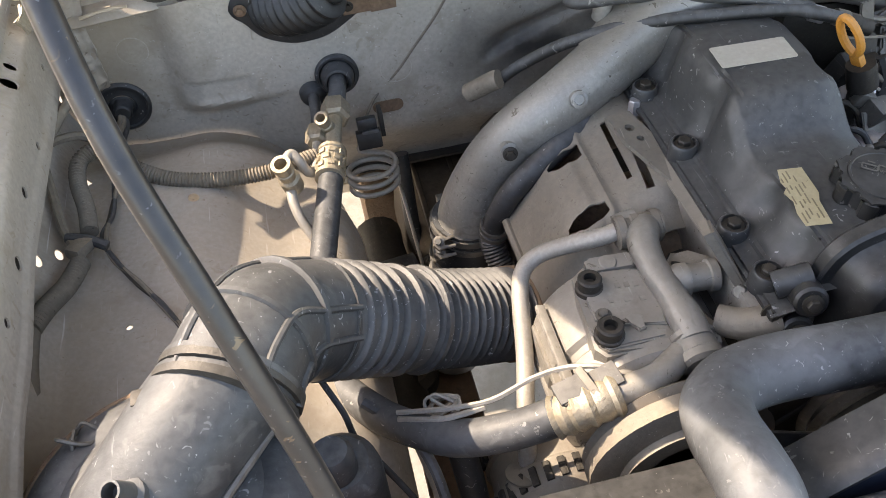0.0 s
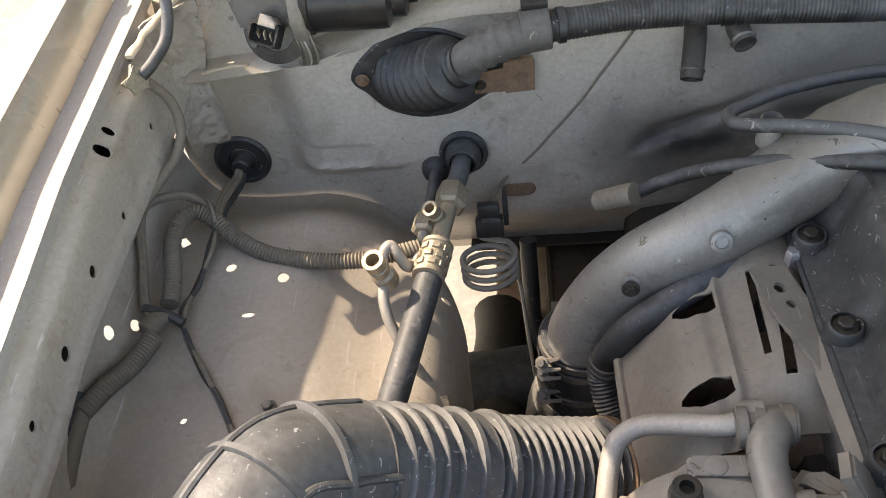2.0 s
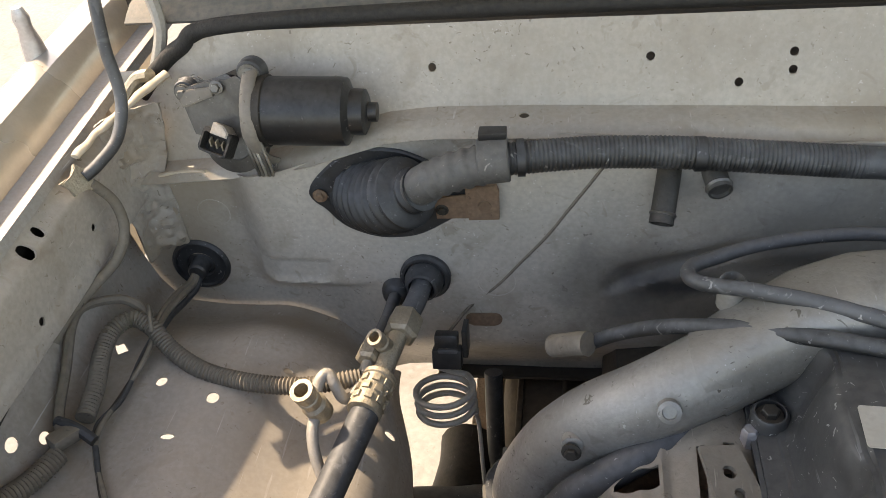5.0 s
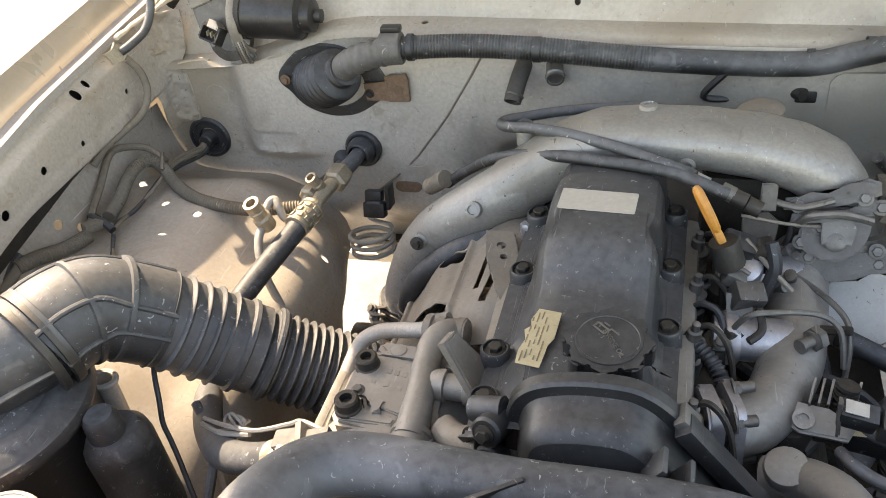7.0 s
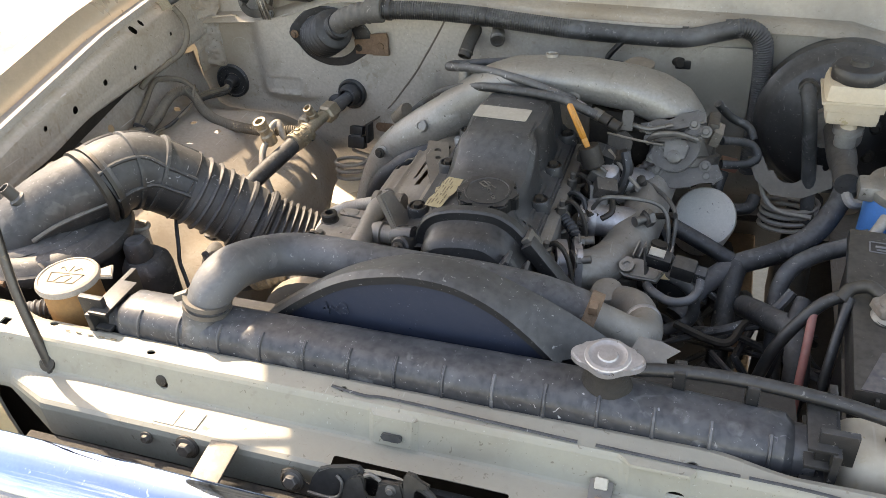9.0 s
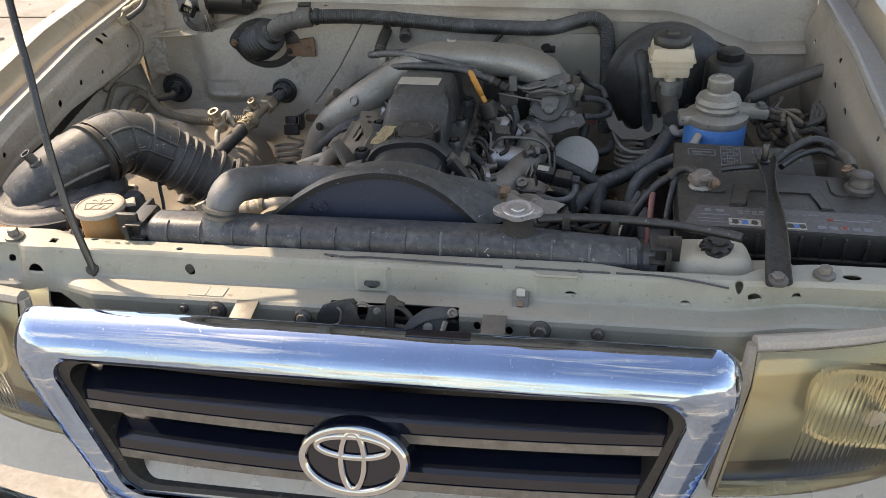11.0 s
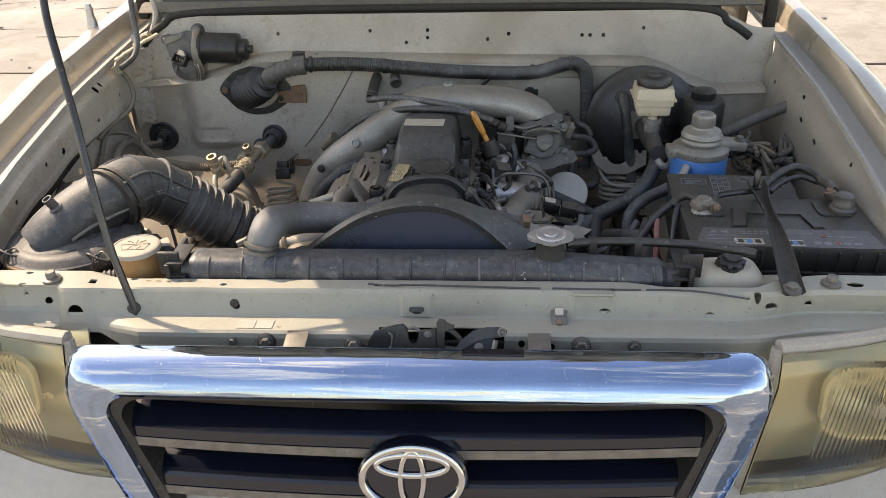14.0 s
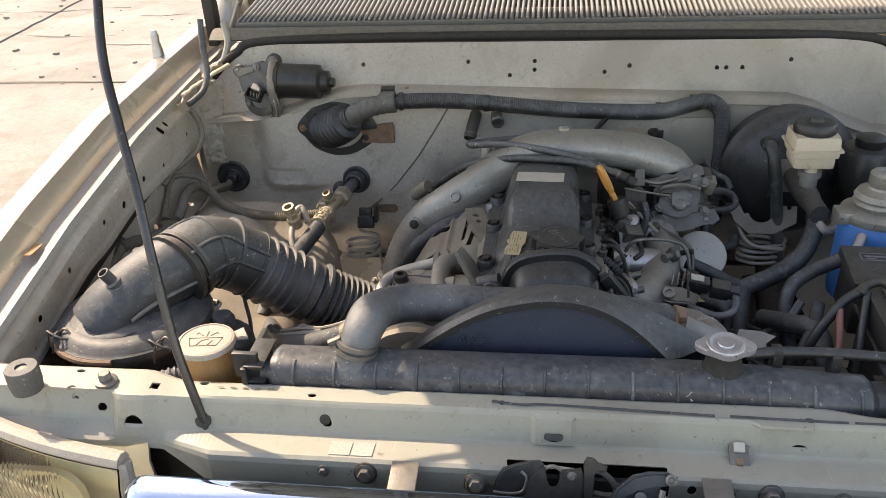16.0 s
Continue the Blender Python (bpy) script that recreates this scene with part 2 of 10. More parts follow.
BATTERY = material("battery_case", (0.014, 0.014, 0.0145), (0.020, 0.020, 0.020), 0.40, 0.0, 12.0, 0.04, (0.26, 0.235, 0.20), 0.28, 350.0, (0.12, 0.11, 0.10), 0.0, (0.35, 0.7), 0.4, 0.08)
STICKER = material("pale_sticker", (0.58, 0.55, 0.48), (0.52, 0.49, 0.42), 0.5, 0.0, 50.0, 0.03, DUST, 0.4)
YELLOW = material("yellowed_sticker", (0.56, 0.47, 0.29), (0.48, 0.39, 0.23), 0.55, 0.0, 60.0, 0.03, None, 0.0, 400.0, (0.25, 0.2, 0.12))
INK = material("dark_ink", (0.06, 0.05, 0.04), (0.08, 0.07, 0.05), 0.6, 0.0, 60.0, 0.0)
PALEINK = material("white_print", (0.24, 0.24, 0.25), (0.19, 0.19, 0.20), 0.6, 0.0, 60.0, 0.0)
BLUELABEL = material("dark_blue_label", (0.03, 0.035, 0.055), (0.035, 0.04, 0.06), 0.4, 0.0, 40.0, 0.0, DUST, 0.3)
LABELINK = material("faded_print", (0.24, 0.19, 0.115), (0.30, 0.24, 0.15), 0.6, 0.0, 60.0, 0.0)
REDINK = material("red_print", (0.40, 0.05, 0.03), (0.36, 0.05, 0.03), 0.6, 0.0, 60.0, 0.0)
BRASS = material("plated_fitting", (0.52, 0.46, 0.36), (0.44, 0.36, 0.24), 0.4, 0.7, 70.0, 0.2, DUST, 0.35)
TUBE = material("dusty_alloy_tube", (0.50, 0.48, 0.45), (0.42, 0.40, 0.36), 0.45, 0.45, 30.0, 0.1, DUST, 0.45)
REDPLUG = material("faded_red_connector", (0.30, 0.13, 0.09), (0.26, 0.11, 0.08), 0.55, 0.0, 40.0, 0.05, DUST, 0.3)
TAPE = material("clear_tape", (0.52, 0.50, 0.44), (0.48, 0.46, 0.40), 0.2, 0.0, 50.0, 0.05)
CONCRETE = material("dusty_concrete", (0.40, 0.37, 0.325), (0.31, 0.285, 0.25), 0.9, 0.0, 1.3, 0.5, None, 0.0, 60.0, (0.22, 0.195, 0.16), 0.0, (0.3, 0.7), 0.0, 0.5, (0.20, 0.175, 0.14, 0.6))
BELL = material("dirty_brown_casting", (0.085, 0.064, 0.046), (0.055, 0.042, 0.031), 0.6, 0.1, 22.0, 0.12, (0.26, 0.20, 0.14), 0.35, 240.0, (0.03, 0.025, 0.02), 0.0, (0.35, 0.7), 0.3, 0.5)
GREASE = material("greasy_steel", (0.045, 0.042, 0.038), (0.085, 0.077, 0.068), 0.45, 0.4, 40.0, 0.08, (0.28, 0.25, 0.21), 0.22, 260.0, (0.02, 0.019, 0.018), 0.0, (0.35, 0.7), 0.5, 0.4)
FOAM = material("black_seal", (0.012, 0.012, 0.012), (0.018, 0.018, 0.018), 0.7, 0.0, 60.0, 0.2, DUST, 0.10)
# slats coloured lighter than their frame for the sun on their tops
SLAT = material("sunlit_slat_plastic", (0.30, 0.30, 0.29), (0.24, 0.24, 0.235), 0.6, 0.0, 30.0, 0.05, (0.40, 0.38, 0.34), 0.3)
COWLBLACK = material("cowl_plastic", (0.10, 0.105, 0.105), (0.08, 0.085, 0.085), 0.55, 0.0, 14.0, 0.1, DUST, 0.5)
PINK = material("red_cable", (0.35, 0.10, 0.09), (0.30, 0.09, 0.08), 0.5, 0.0, 40.0, 0.05, DUST, 0.3)


def ripple(mat, size, strength, depth):
    """Long shallow waves in a pressed bright surface, which bend what it mirrors."""
    n, l = mat.node_tree.nodes, mat.node_tree.links
    mp = n.new("ShaderNodeMapping")
    mp.inputs["Scale"].default_value = size
    l.new(n.new("ShaderNodeTexCoord").outputs["Object"], mp.inputs["Vector"])
    t = n.new("ShaderNodeTexNoise")
    t.inputs["Scale"].default_value, t.inputs["Detail"].default_value = 1.0, 3.0
    l.new(mp.outputs["Vector"], t.inputs["Vector"])
    bp = n.new("ShaderNodeBump")
    bp.inputs["Strength"].default_value, bp.inputs["Distance"].default_value = strength, depth
    l.new(t.outputs["Fac"], bp.inputs["Height"])
    l.new(bp.outputs["Normal"], n["Principled BSDF"].inputs["Normal"])


ripple(CHROME, (3.0, 38.0, 38.0), 0.32, 0.004)


def streaks(mat, size, colour, low, high, amount, rough):
    """Long pale streaks in the colour of a polished surface: dull film and painted bright reflections."""
    n, l = mat.node_tree.nodes, mat.node_tree.links
    b = n["Principled BSDF"]
    old = b.inputs["Base Color"].links[0].from_socket
    mp = n.new("ShaderNodeMapping")
    mp.inputs["Scale"].default_value = size
    l.new(n.new("ShaderNodeNewGeometry").outputs["Position"], mp.inputs["Vector"])
    t = n.new("ShaderNodeTexNoise")
    t.inputs["Scale"].default_value, t.inputs["Detail"].default_value, t.inputs["Roughness"].default_value, t.inputs["Distortion"].default_value = 1.0, 9.0, 0.62, 0.5
    l.new(mp.outputs["Vector"], t.inputs["Vector"])
    r = n.new("ShaderNodeMapRange")
    r.inputs["From Min"].default_value, r.inputs["From Max"].default_value, r.inputs["To Max"].default_value = low, high, amount
    l.new(t.outputs["Fac"], r.inputs["Value"])
    x = n.new("ShaderNodeMix")
    x.data_type = "RGBA"
    l.new(r.outputs["Result"], x.inputs["Factor"])
    l.new(old, x.inputs["A"])
    x.inputs["B"].default_value = (*colour, 1)
    l.new(x.outputs["Result"], b.inputs["Base Color"])
    g = n.new("ShaderNodeMapRange")
    g.inputs["To Min"].default_value, g.inputs["To Max"].default_value = 0.03, rough
    l.new(r.outputs["Result"], g.inputs["Value"])
    l.new(g.outputs["Result"], b.inputs["Roughness"])
    m = n.new("ShaderNodeMapRange")
    m.inputs["To Min"].default_value, m.inputs["To Max"].default_value = 1.0, 0.55
    l.new(r.outputs["Result"], m.inputs["Value"])
    l.new(m.outputs["Result"], b.inputs["Metallic"])


streaks(CHROME, (4.0, 80.0, 100.0), (0.66, 0.67, 0.67), 0.53, 0.64, 0.80, 0.26)


def soil_and_shade(mat, at, size, colour, amount, rough_scale=14.0):
    """A soft noisy patch of another colour round a place on a panel: soot, dirt and painted shade."""
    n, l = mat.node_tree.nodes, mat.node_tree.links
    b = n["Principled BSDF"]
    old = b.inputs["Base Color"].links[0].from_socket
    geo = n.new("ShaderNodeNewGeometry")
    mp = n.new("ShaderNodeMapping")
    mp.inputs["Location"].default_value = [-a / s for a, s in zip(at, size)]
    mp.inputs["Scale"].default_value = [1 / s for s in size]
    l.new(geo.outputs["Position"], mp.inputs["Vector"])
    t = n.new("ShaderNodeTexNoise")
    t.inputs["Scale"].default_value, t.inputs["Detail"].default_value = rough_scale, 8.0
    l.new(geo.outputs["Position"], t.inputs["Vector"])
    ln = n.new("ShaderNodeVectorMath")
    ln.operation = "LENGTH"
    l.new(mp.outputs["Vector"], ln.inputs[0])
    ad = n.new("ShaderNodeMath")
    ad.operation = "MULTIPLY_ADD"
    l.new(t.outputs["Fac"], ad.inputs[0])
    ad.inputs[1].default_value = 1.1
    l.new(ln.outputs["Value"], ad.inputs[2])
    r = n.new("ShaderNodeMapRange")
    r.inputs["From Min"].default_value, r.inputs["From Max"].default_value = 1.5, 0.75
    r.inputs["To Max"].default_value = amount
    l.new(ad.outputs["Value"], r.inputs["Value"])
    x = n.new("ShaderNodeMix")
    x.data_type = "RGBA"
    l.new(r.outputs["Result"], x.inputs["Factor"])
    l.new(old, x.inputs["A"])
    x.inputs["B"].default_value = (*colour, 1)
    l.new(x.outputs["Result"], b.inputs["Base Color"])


# shade behind the engine, painted into the wall colour together with some soot
soil_and_shade(WALL, (-0.12, 0.78, 0.90), (0.12, 0.5, 0.10), (0.06, 0.062, 0.064), 0.75)
# brown dirt in the left corner
soil_and_shade(WALL, (-0.58, 0.80, 0.95), (0.10, 0.5, 0.14), (0.32, 0.25, 0.18), 0.7)
# soot along the slanted crease
soil_and_shade(WALL, (-0.09, 0.78, 0.915), (0.075, 0.5, 0.022), (0.026, 0.028, 0.031), 0.85, 45.0)
# darker tone low on the wall right of the crease
soil_and_shade(WALL, (0.12, 0.78, 0.86), (0.26, 0.5, 0.12), (0.07, 0.066, 0.06), 0.7)
# soot and hood shade, both put into the wall colour
soil_and_shade(WALL, (0.03, 0.78, 0.98), (0.20, 0.5, 0.09), (0.17, 0.172, 0.172), 0.65)
# cowl panel painted dimmer for the shade of the hood
soil_and_shade(WALL, (0.22, 0.80, 1.12), (0.60, 0.5, 0.055), (0.36, 0.325, 0.275), 0.6, 6.0)
# plain darker tones towards the right end of firewall and wing panel
soil_and_shade(WALL, (0.50, 0.79, 1.06), (0.20, 0.5, 0.10), (0.27, 0.245, 0.21), 0.6)
soil_and_shade(BAY, (0.645, 0.45, 1.00), (0.06, 0.60, 0.14), (0.31, 0.28, 0.235), 0.6, 9.0)
soil_and_shade(WALL, (0.33, 0.78, 0.99), (0.17, 0.5, 0.12), (0.17, 0.16, 0.14), 0.75)
soil_and_shade(WALL, (0.25, 0.78, 1.0), (0.24, 0.5, 0.11), (0.20, 0.187, 0.16), 0.75)


def glass(name, tint, rough):
    m = bpy.data.materials.new(name)
    m.use_nodes = True
    b = m.node_tree.nodes["Principled BSDF"]
    b.inputs["Base Color"].default_value = (*tint, 1)
    b.inputs["Roughness"].default_value = rough
    b.inputs["Transmission Weight"].default_value = 1.0
    b.inputs["IOR"].default_value = 1.45
    return m


LENS = glass("yellowed_lens", (0.90, 0.86, 0.70), 0.05)
SCREEN = glass("windscreen_glass", (0.55, 0.62, 0.60), 0.02)


# ---- mesh helpers ----
def put(bm, name, mat, parent=None, label=""):
    """Links a bmesh, given in world places, as one mesh object, alone or under its thing."""
    bmesh.ops.recalc_face_normals(bm, faces=bm.faces[:])
    if parent is None:
        xs, ys, zs = zip(*[v.co for v in bm.verts])
        org = Vector(((min(xs) + max(xs)) / 2, (min(ys) + max(ys)) / 2, min(zs)))
    else:
        org = Vector(parent["at"])
    bmesh.ops.translate(bm, verts=bm.verts[:], vec=-org)
    for f in bm.faces:
        f.smooth = True
    for e in bm.edges:
        e.smooth = len(e.link_faces) == 2 and e.calc_face_angle(0) < radians(38)
    me = bpy.data.meshes.new(name)
    bm.to_mesh(me)
    bm.free()
    me.materials.append(mat)
    ob = new(name, me)
    ob["at"] = tuple(org)
    if parent is None:
        ob.location = org
    else:
        ob.parent = parent
    if label:
        ob["label"] = label
    return ob


def thing(name, at, label, category, group="", kind=""):
    ob = new(name)
    ob.empty_display_size = 0.02
    ob.location = at
    ob["at"] = tuple(at)
    return tagged(ob, label, category, group, kind)


def single(bm, name, mat, label, category, group="", kind=""):
    return tagged(put(bm, name, mat), label, category, group, kind)


def spline(pts, per=6):
    p = [Vector(q) for q in pts]
    if len(p) < 3:
        return [p[0].lerp(p[-1], i / per) for i in range(per + 1)]
    out = []
    for i in range(len(p) - 1):
        a, b, c, d = p[max(i - 1, 0)], p[i], p[i + 1], p[min(i + 2, len(p) - 1)]
        for k in range(per):
            t = k / per
            out.append(0.5 * (2 * b + (c - a) * t + (2 * a - 5 * b + 4 * c - d) * t * t + (3 * b - a - 3 * c + d) * t ** 3))
    out.append(p[-1])
    return out


def even(line, step):
    """The same line in steps of one length."""
    out, left = [line[0]], step
    for a, b in zip(line, line[1:]):
        d = (b - a).length
        pos = left
        while pos <= d:
            out.append(a.lerp(b, pos / d))
            pos += step
        left = pos - d
    if (out[-1] - line[-1]).length > step * 0.3:
        out.append(line[-1])
    return out


def sweep(bm, line, radius, seg=12, cap=True, flat=1.0, closed=False, wall=0.0):
    """A tube along a line; radius is a number or a function of the metres along it. wall: the tube is open, with that thickness at its ends."""
    rings, s, prev = [], 0.0, None
    n = len(line)
    for i, p in enumerate(line):
        if closed:
            t = (line[(i + 1) % n] - line[i - 1]).normalized()
        else:
            t = (line[min(i + 1, n - 1)] - line[max(i - 1, 0)]).normalized()
        if prev is None:
            side = t.cross(Vector((0, 0, 1)) if abs(t.z) < 0.9 else Vector((0, 1, 0))).normalized()
        else:
            side = (prev - t * prev.dot(t)).normalized()
        prev = side
        up = side.cross(t)
        if i:
            s += (p - line[i - 1]).length
        r = radius(s) if callable(radius) else radius
        rings.append([bm.verts.new(p + side * (math.cos(a) * r) + up * (math.sin(a) * r * flat)) for a in (2 * math.pi * k / seg for k in range(seg))])
    pairs = list(zip(rings, rings[1:])) + ([(rings[-1], rings[0])] if closed else [])
    for a, b in pairs:
        for k in range(seg):
            bm.faces.new((a[k], a[(k + 1) % seg], b[(k + 1) % seg], b[k]))
    if cap and not closed:
        if wall:
            for ring, q, d in ((rings[0], line[0], line[1] - line[0]), (rings[-1], line[-1], line[-2] - line[-1])):
                r0 = (ring[0].co - q).length
                inner = [bm.verts.new(q + (v.co - q) * (1 - wall / r0)) for v in ring]
                deep = [bm.verts.new(v.co + d.normalized() * r0 * 1.2) for v in inner]
                for k in range(seg):
                    bm.faces.new((ring[k], ring[(k + 1) % seg], inner[(k + 1) % seg], inner[k]))
                    bm.faces.new((inner[k], inner[(k + 1) % seg], deep[(k + 1) % seg], deep[k]))
                bm.faces.new(deep)
        else:
            bm.faces.new(list(reversed(rings[0])))
            bm.faces.new(rings[-1])
    return bm


def tube(pts, r, seg=12, per=6, wall=0.0, flat=1.0, step=0.0):
    line = spline(pts, per)
    if step:
        line = even(spline(pts, 16), step)
    return sweep(bmesh.new(), line, r, seg, True, flat, False, wall)


def frame_of(axis):
    z = Vector(axis).normalized()
    x = z.cross(Vector((0, 0, 1)) if abs(z.z) < 0.95 else Vector((0, 1, 0))).normalized()
    return x, z.cross(x), z


def lathe(profile, at, axis=(0, 0, 1), seg=24, bm=None, stretch=1.0):
    """Rings of (radius, height) turned about an axis."""
    bm = bm or bmesh.new()
    x, y, z = frame_of(axis)
    at = Vector(at)
    rings = []
    for r, h in profile:
        if r < 1e-6:
            rings.append([bm.verts.new(at + z * h)])
        else:
            rings.append([bm.verts.new(at + z * h + x * (r * math.cos(2 * math.pi * k / seg)) + y * (r * stretch * math.sin(2 * math.pi * k / seg))) for k in range(seg)])
    for a, b in zip(rings, rings[1:]):
        for k in range(seg):
            q = (k + 1) % seg
            if len(a) == 1 and len(b) > 1:
                bm.faces.new((a[0], b[q], b[k]))
            elif len(b) == 1 and len(a) > 1:
                bm.faces.new((a[k], a[q], b[0]))
            elif len(a) > 1:
                bm.faces.new((a[k], a[q], b[q], b[k]))
    for ring in (rings[0], rings[-1]):
        if len(ring) > 2:
            bm.faces.new(ring)
    return bm


def block(at, size, bevel=0.003, turn=(0, 0, 0), bm=None, taper=1.0, seg=2):
    """A box with rounded edges; taper narrows its top."""
    b = bmesh.new()
    bmesh.ops.create_cube(b, size=1.0)
    for v in b.verts:
        k = taper if v.co.z > 0 else 1.0
        v.co = Vector((v.co.x * size[0] * k, v.co.y * size[1] * k, v.co.z * size[2]))
    if bevel:
        bmesh.ops.bevel(b, geom=b.edges[:], offset=bevel, segments=seg, affect="EDGES", profile=0.6)
    bmesh.ops.transform(b, matrix=pose(*at, *turn), verts=b.verts[:])
    return merge(bm, b) if bm else b


def merge(bm, *others):
    for o in others:
        me = bpy.data.meshes.new("join")
        o.to_mesh(me)
        o.free()
        bm.from_mesh(me)
        bpy.data.meshes.remove(me)
    return bm


def plate(outline, thick, place, bevel=0.001):
    """A flat plate from an outline in its own plane, lifted to a pose; its back lies in the plane."""
    b = bmesh.new()
    low = [b.verts.new((x, y, 0)) for x, y in outline]
    high = [b.verts.new((x, y, thick)) for x, y in outline]
    b.faces.new(list(reversed(low)))
    top = b.faces.new(high)
    n = len(low)
    for k in range(n):
        b.faces.new((low[k], low[(k + 1) % n], high[(k + 1) % n], high[k]))
    if bevel:
        bmesh.ops.bevel(b, geom=list(top.edges), offset=bevel, segments=2, affect="EDGES")
    bmesh.ops.transform(b, matrix=place, verts=b.verts[:])
    return b


def basis(at, x, up):
    """A pose with its x axis along x and its z axis along up."""
    z = Vector(up).normalized()
    xx = (Vector(x) - z * Vector(x).dot(z)).normalized()
    return Matrix.Translation(at) @ Matrix((xx, z.cross(xx), z)).transposed().to_4x4()


def round_box(w, h, r, n=5):
    out = []
    for cx, cy, a0 in ((w / 2 - r, h / 2 - r, 0), (-w / 2 + r, h / 2 - r, 90), (-w / 2 + r, -h / 2 + r, 180), (w / 2 - r, -h / 2 + r, 270)):
        out += [(cx + r * math.cos(radians(a0 + 90 * k / n)), cy + r * math.sin(radians(a0 + 90 * k / n))) for k in range(n + 1)]
    return out


def grid(f, us, vs, thick=0.0):
    """A sheet f(u, v) over two rows of values; thick gives it a second face behind."""
    bm = bmesh.new()
    rows = [[bm.verts.new(f(u, v)) for v in vs] for u in us]
    for a, b in zip(rows, rows[1:]):
        for k in range(len(vs) - 1):
            bm.faces.new((a[k], a[k + 1], b[k + 1], b[k]))
    if thick:
        bm.normal_update()
        bmesh.ops.solidify(bm, geom=bm.faces[:], thickness=thick)
    return bm


def cut(bm, cutters):
    """Cuts real holes: each cutter is a closed bmesh."""
    me, mc = bpy.data.meshes.new("cut_a"), bpy.data.meshes.new("cut_b")
    bmesh.ops.recalc_face_normals(bm, faces=bm.faces[:])
    bm.to_mesh(me)
    bm.free()
    tool = merge(bmesh.new(), *cutters)
    bmesh.ops.recalc_face_normals(tool, faces=tool.faces[:])
    tool.to_mesh(mc)
    tool.free()
    a, c = new("cut_a", me), new("cut_b", mc)
    mod = a.modifiers.new("holes", "BOOLEAN")
    mod.operation, mod.solver, mod.object = "DIFFERENCE", "EXACT", c
    got = bpy.data.meshes.new_from_object(a.evaluated_get(bpy.context.evaluated_depsgraph_get()))
    out = bmesh.new()
    out.from_mesh(got)
    for o in (a, c):
        bpy.data.objects.remove(o)
    for d in (me, mc, got):
        bpy.data.meshes.remove(d)
    return out


def peg(at, axis, r, length, stretch=1.0, seg=14):
    """A closed round bar through a point, to cut with."""
    return lathe([(r, -length / 2), (r, length / 2)], at, axis, seg, None, stretch)


def bolt(at, axis, r, parent, mat=None, name="bolt"):
    """A hex bolt with its washer."""
    b = lathe([(r * 1.5, 0), (r * 1.5, r * 0.25), (r * 1.05, r * 0.4)], at, axis, 16)
    lathe([(r, r * 0.3), (r, r * 1.0), (r * 0.85, r * 1.15)], at, axis, 6, b)
    return put(b, name, mat or STEEL, parent)


def clamp(at, axis, r, parent, mat=None, width=0.009, ears=True, name="clamp"):
    """A hose clamp: a band with its screw housing."""
    b = lathe([(r, -width / 2), (r + 0.0018, -width / 2), (r + 0.0018, width / 2), (r, width / 2)], at, axis, 28)
    if ears:
        x, y, z = frame_of(axis)
        p = Vector(at) + (x * 0.5 - y * 0.85).normalized() * (r + 0.004)
        merge(b, block(tuple(p), (0.008, 0.012, 0.008), 0.001))
    return put(b, name, mat or STEEL, parent)


def words(text, size, place, mat, parent, name="writing", depth=0.0006):
    c = bpy.data.curves.new("letters", "FONT")
    c.body, c.size, c.extrude, c.align_x, c.align_y = text, size, depth, "CENTER", "CENTER"
    o = new("letters", c)
    me = bpy.data.meshes.new_from_object(o.evaluated_get(bpy.context.evaluated_depsgraph_get()))
    b = bmesh.new()
    b.from_mesh(me)
    bpy.data.objects.remove(o)
    bpy.data.curves.remove(c)
    bpy.data.meshes.remove(me)
    bmesh.ops.transform(b, matrix=place, verts=b.verts[:])
    return put(b, name, mat, parent)


def bars(spec, place, mat, parent, name="print", lift=0.0006):
    """Plain bars (x, y, w, h) printed on a surface."""
    for x, y, w, h in spec:
        put(plate([(x - w / 2, y - h / 2), (x + w / 2, y - h / 2), (x + w / 2, y + h / 2), (x - w / 2, y + h / 2)], lift, place, 0), name, mat, parent)


def corrugated(r, depth, pitch):
    return lambda s: r + depth * math.cos(2 * math.pi * s / pitch)


def step01(x, a, b):
    t = min(max((x - a) / (b - a), 0.0), 1.0)
    return t * t * (3 - 2 * t)


def lerp_list(x, pts):
    for (x0, y0), (x1, y1) in zip(pts, pts[1:]):
        if x <= x1:
            return y0 + (y1 - y0) * max(0.0, (x - x0) / (x1 - x0))
    return pts[-1][1]


def steps(a, b, n):
    return [a + (b - a) * i / n for i in range(n + 1)]

# ---- ground ----
def ground_z(x, y):
    return 0.006 * noise.noise(Vector((x * 0.5, y * 0.5, 0.3))) * (1 if abs(x) < 30 and abs(y) < 30 else 0)


gx = [-3000, -300, -60, -20, -10] + steps(-6, 6, 40) + [10, 20, 60, 300, 3000]
gb = grid(lambda x, y: (x, y + 1, ground_z(x, y)), gx, gx)
ground = single(gb, "ground", CONCRETE, "pale dusty concrete yard in bright sun", "ground", "", "structure")

# slab joints, cracks and loose grit on the yard
rng = random.Random(21)
for p, q in (((-14, 4.15), (14, 4.3)), ((-4.1, 5.0), (-4.5, 12.0)), ((-14, 8.4), (14, 8.6)), ((3.6, 1.2), (3.9, 12.0))):
    a, c = Vector((*p, 0.004)), Vector((*q, 0.004))
    ln = [a.lerp(c, k / 60) + Vector((rng.random() - 0.5, rng.random() - 0.5, 0)) * 0.02 for k in range(61)]
    single(sweep(bmesh.new(), ln, 0.010, 6, True, 0.4), "slab_joint", DARK, "dark dirt-filled joint between concrete slabs", "slab joint", "slab joints", "structure")
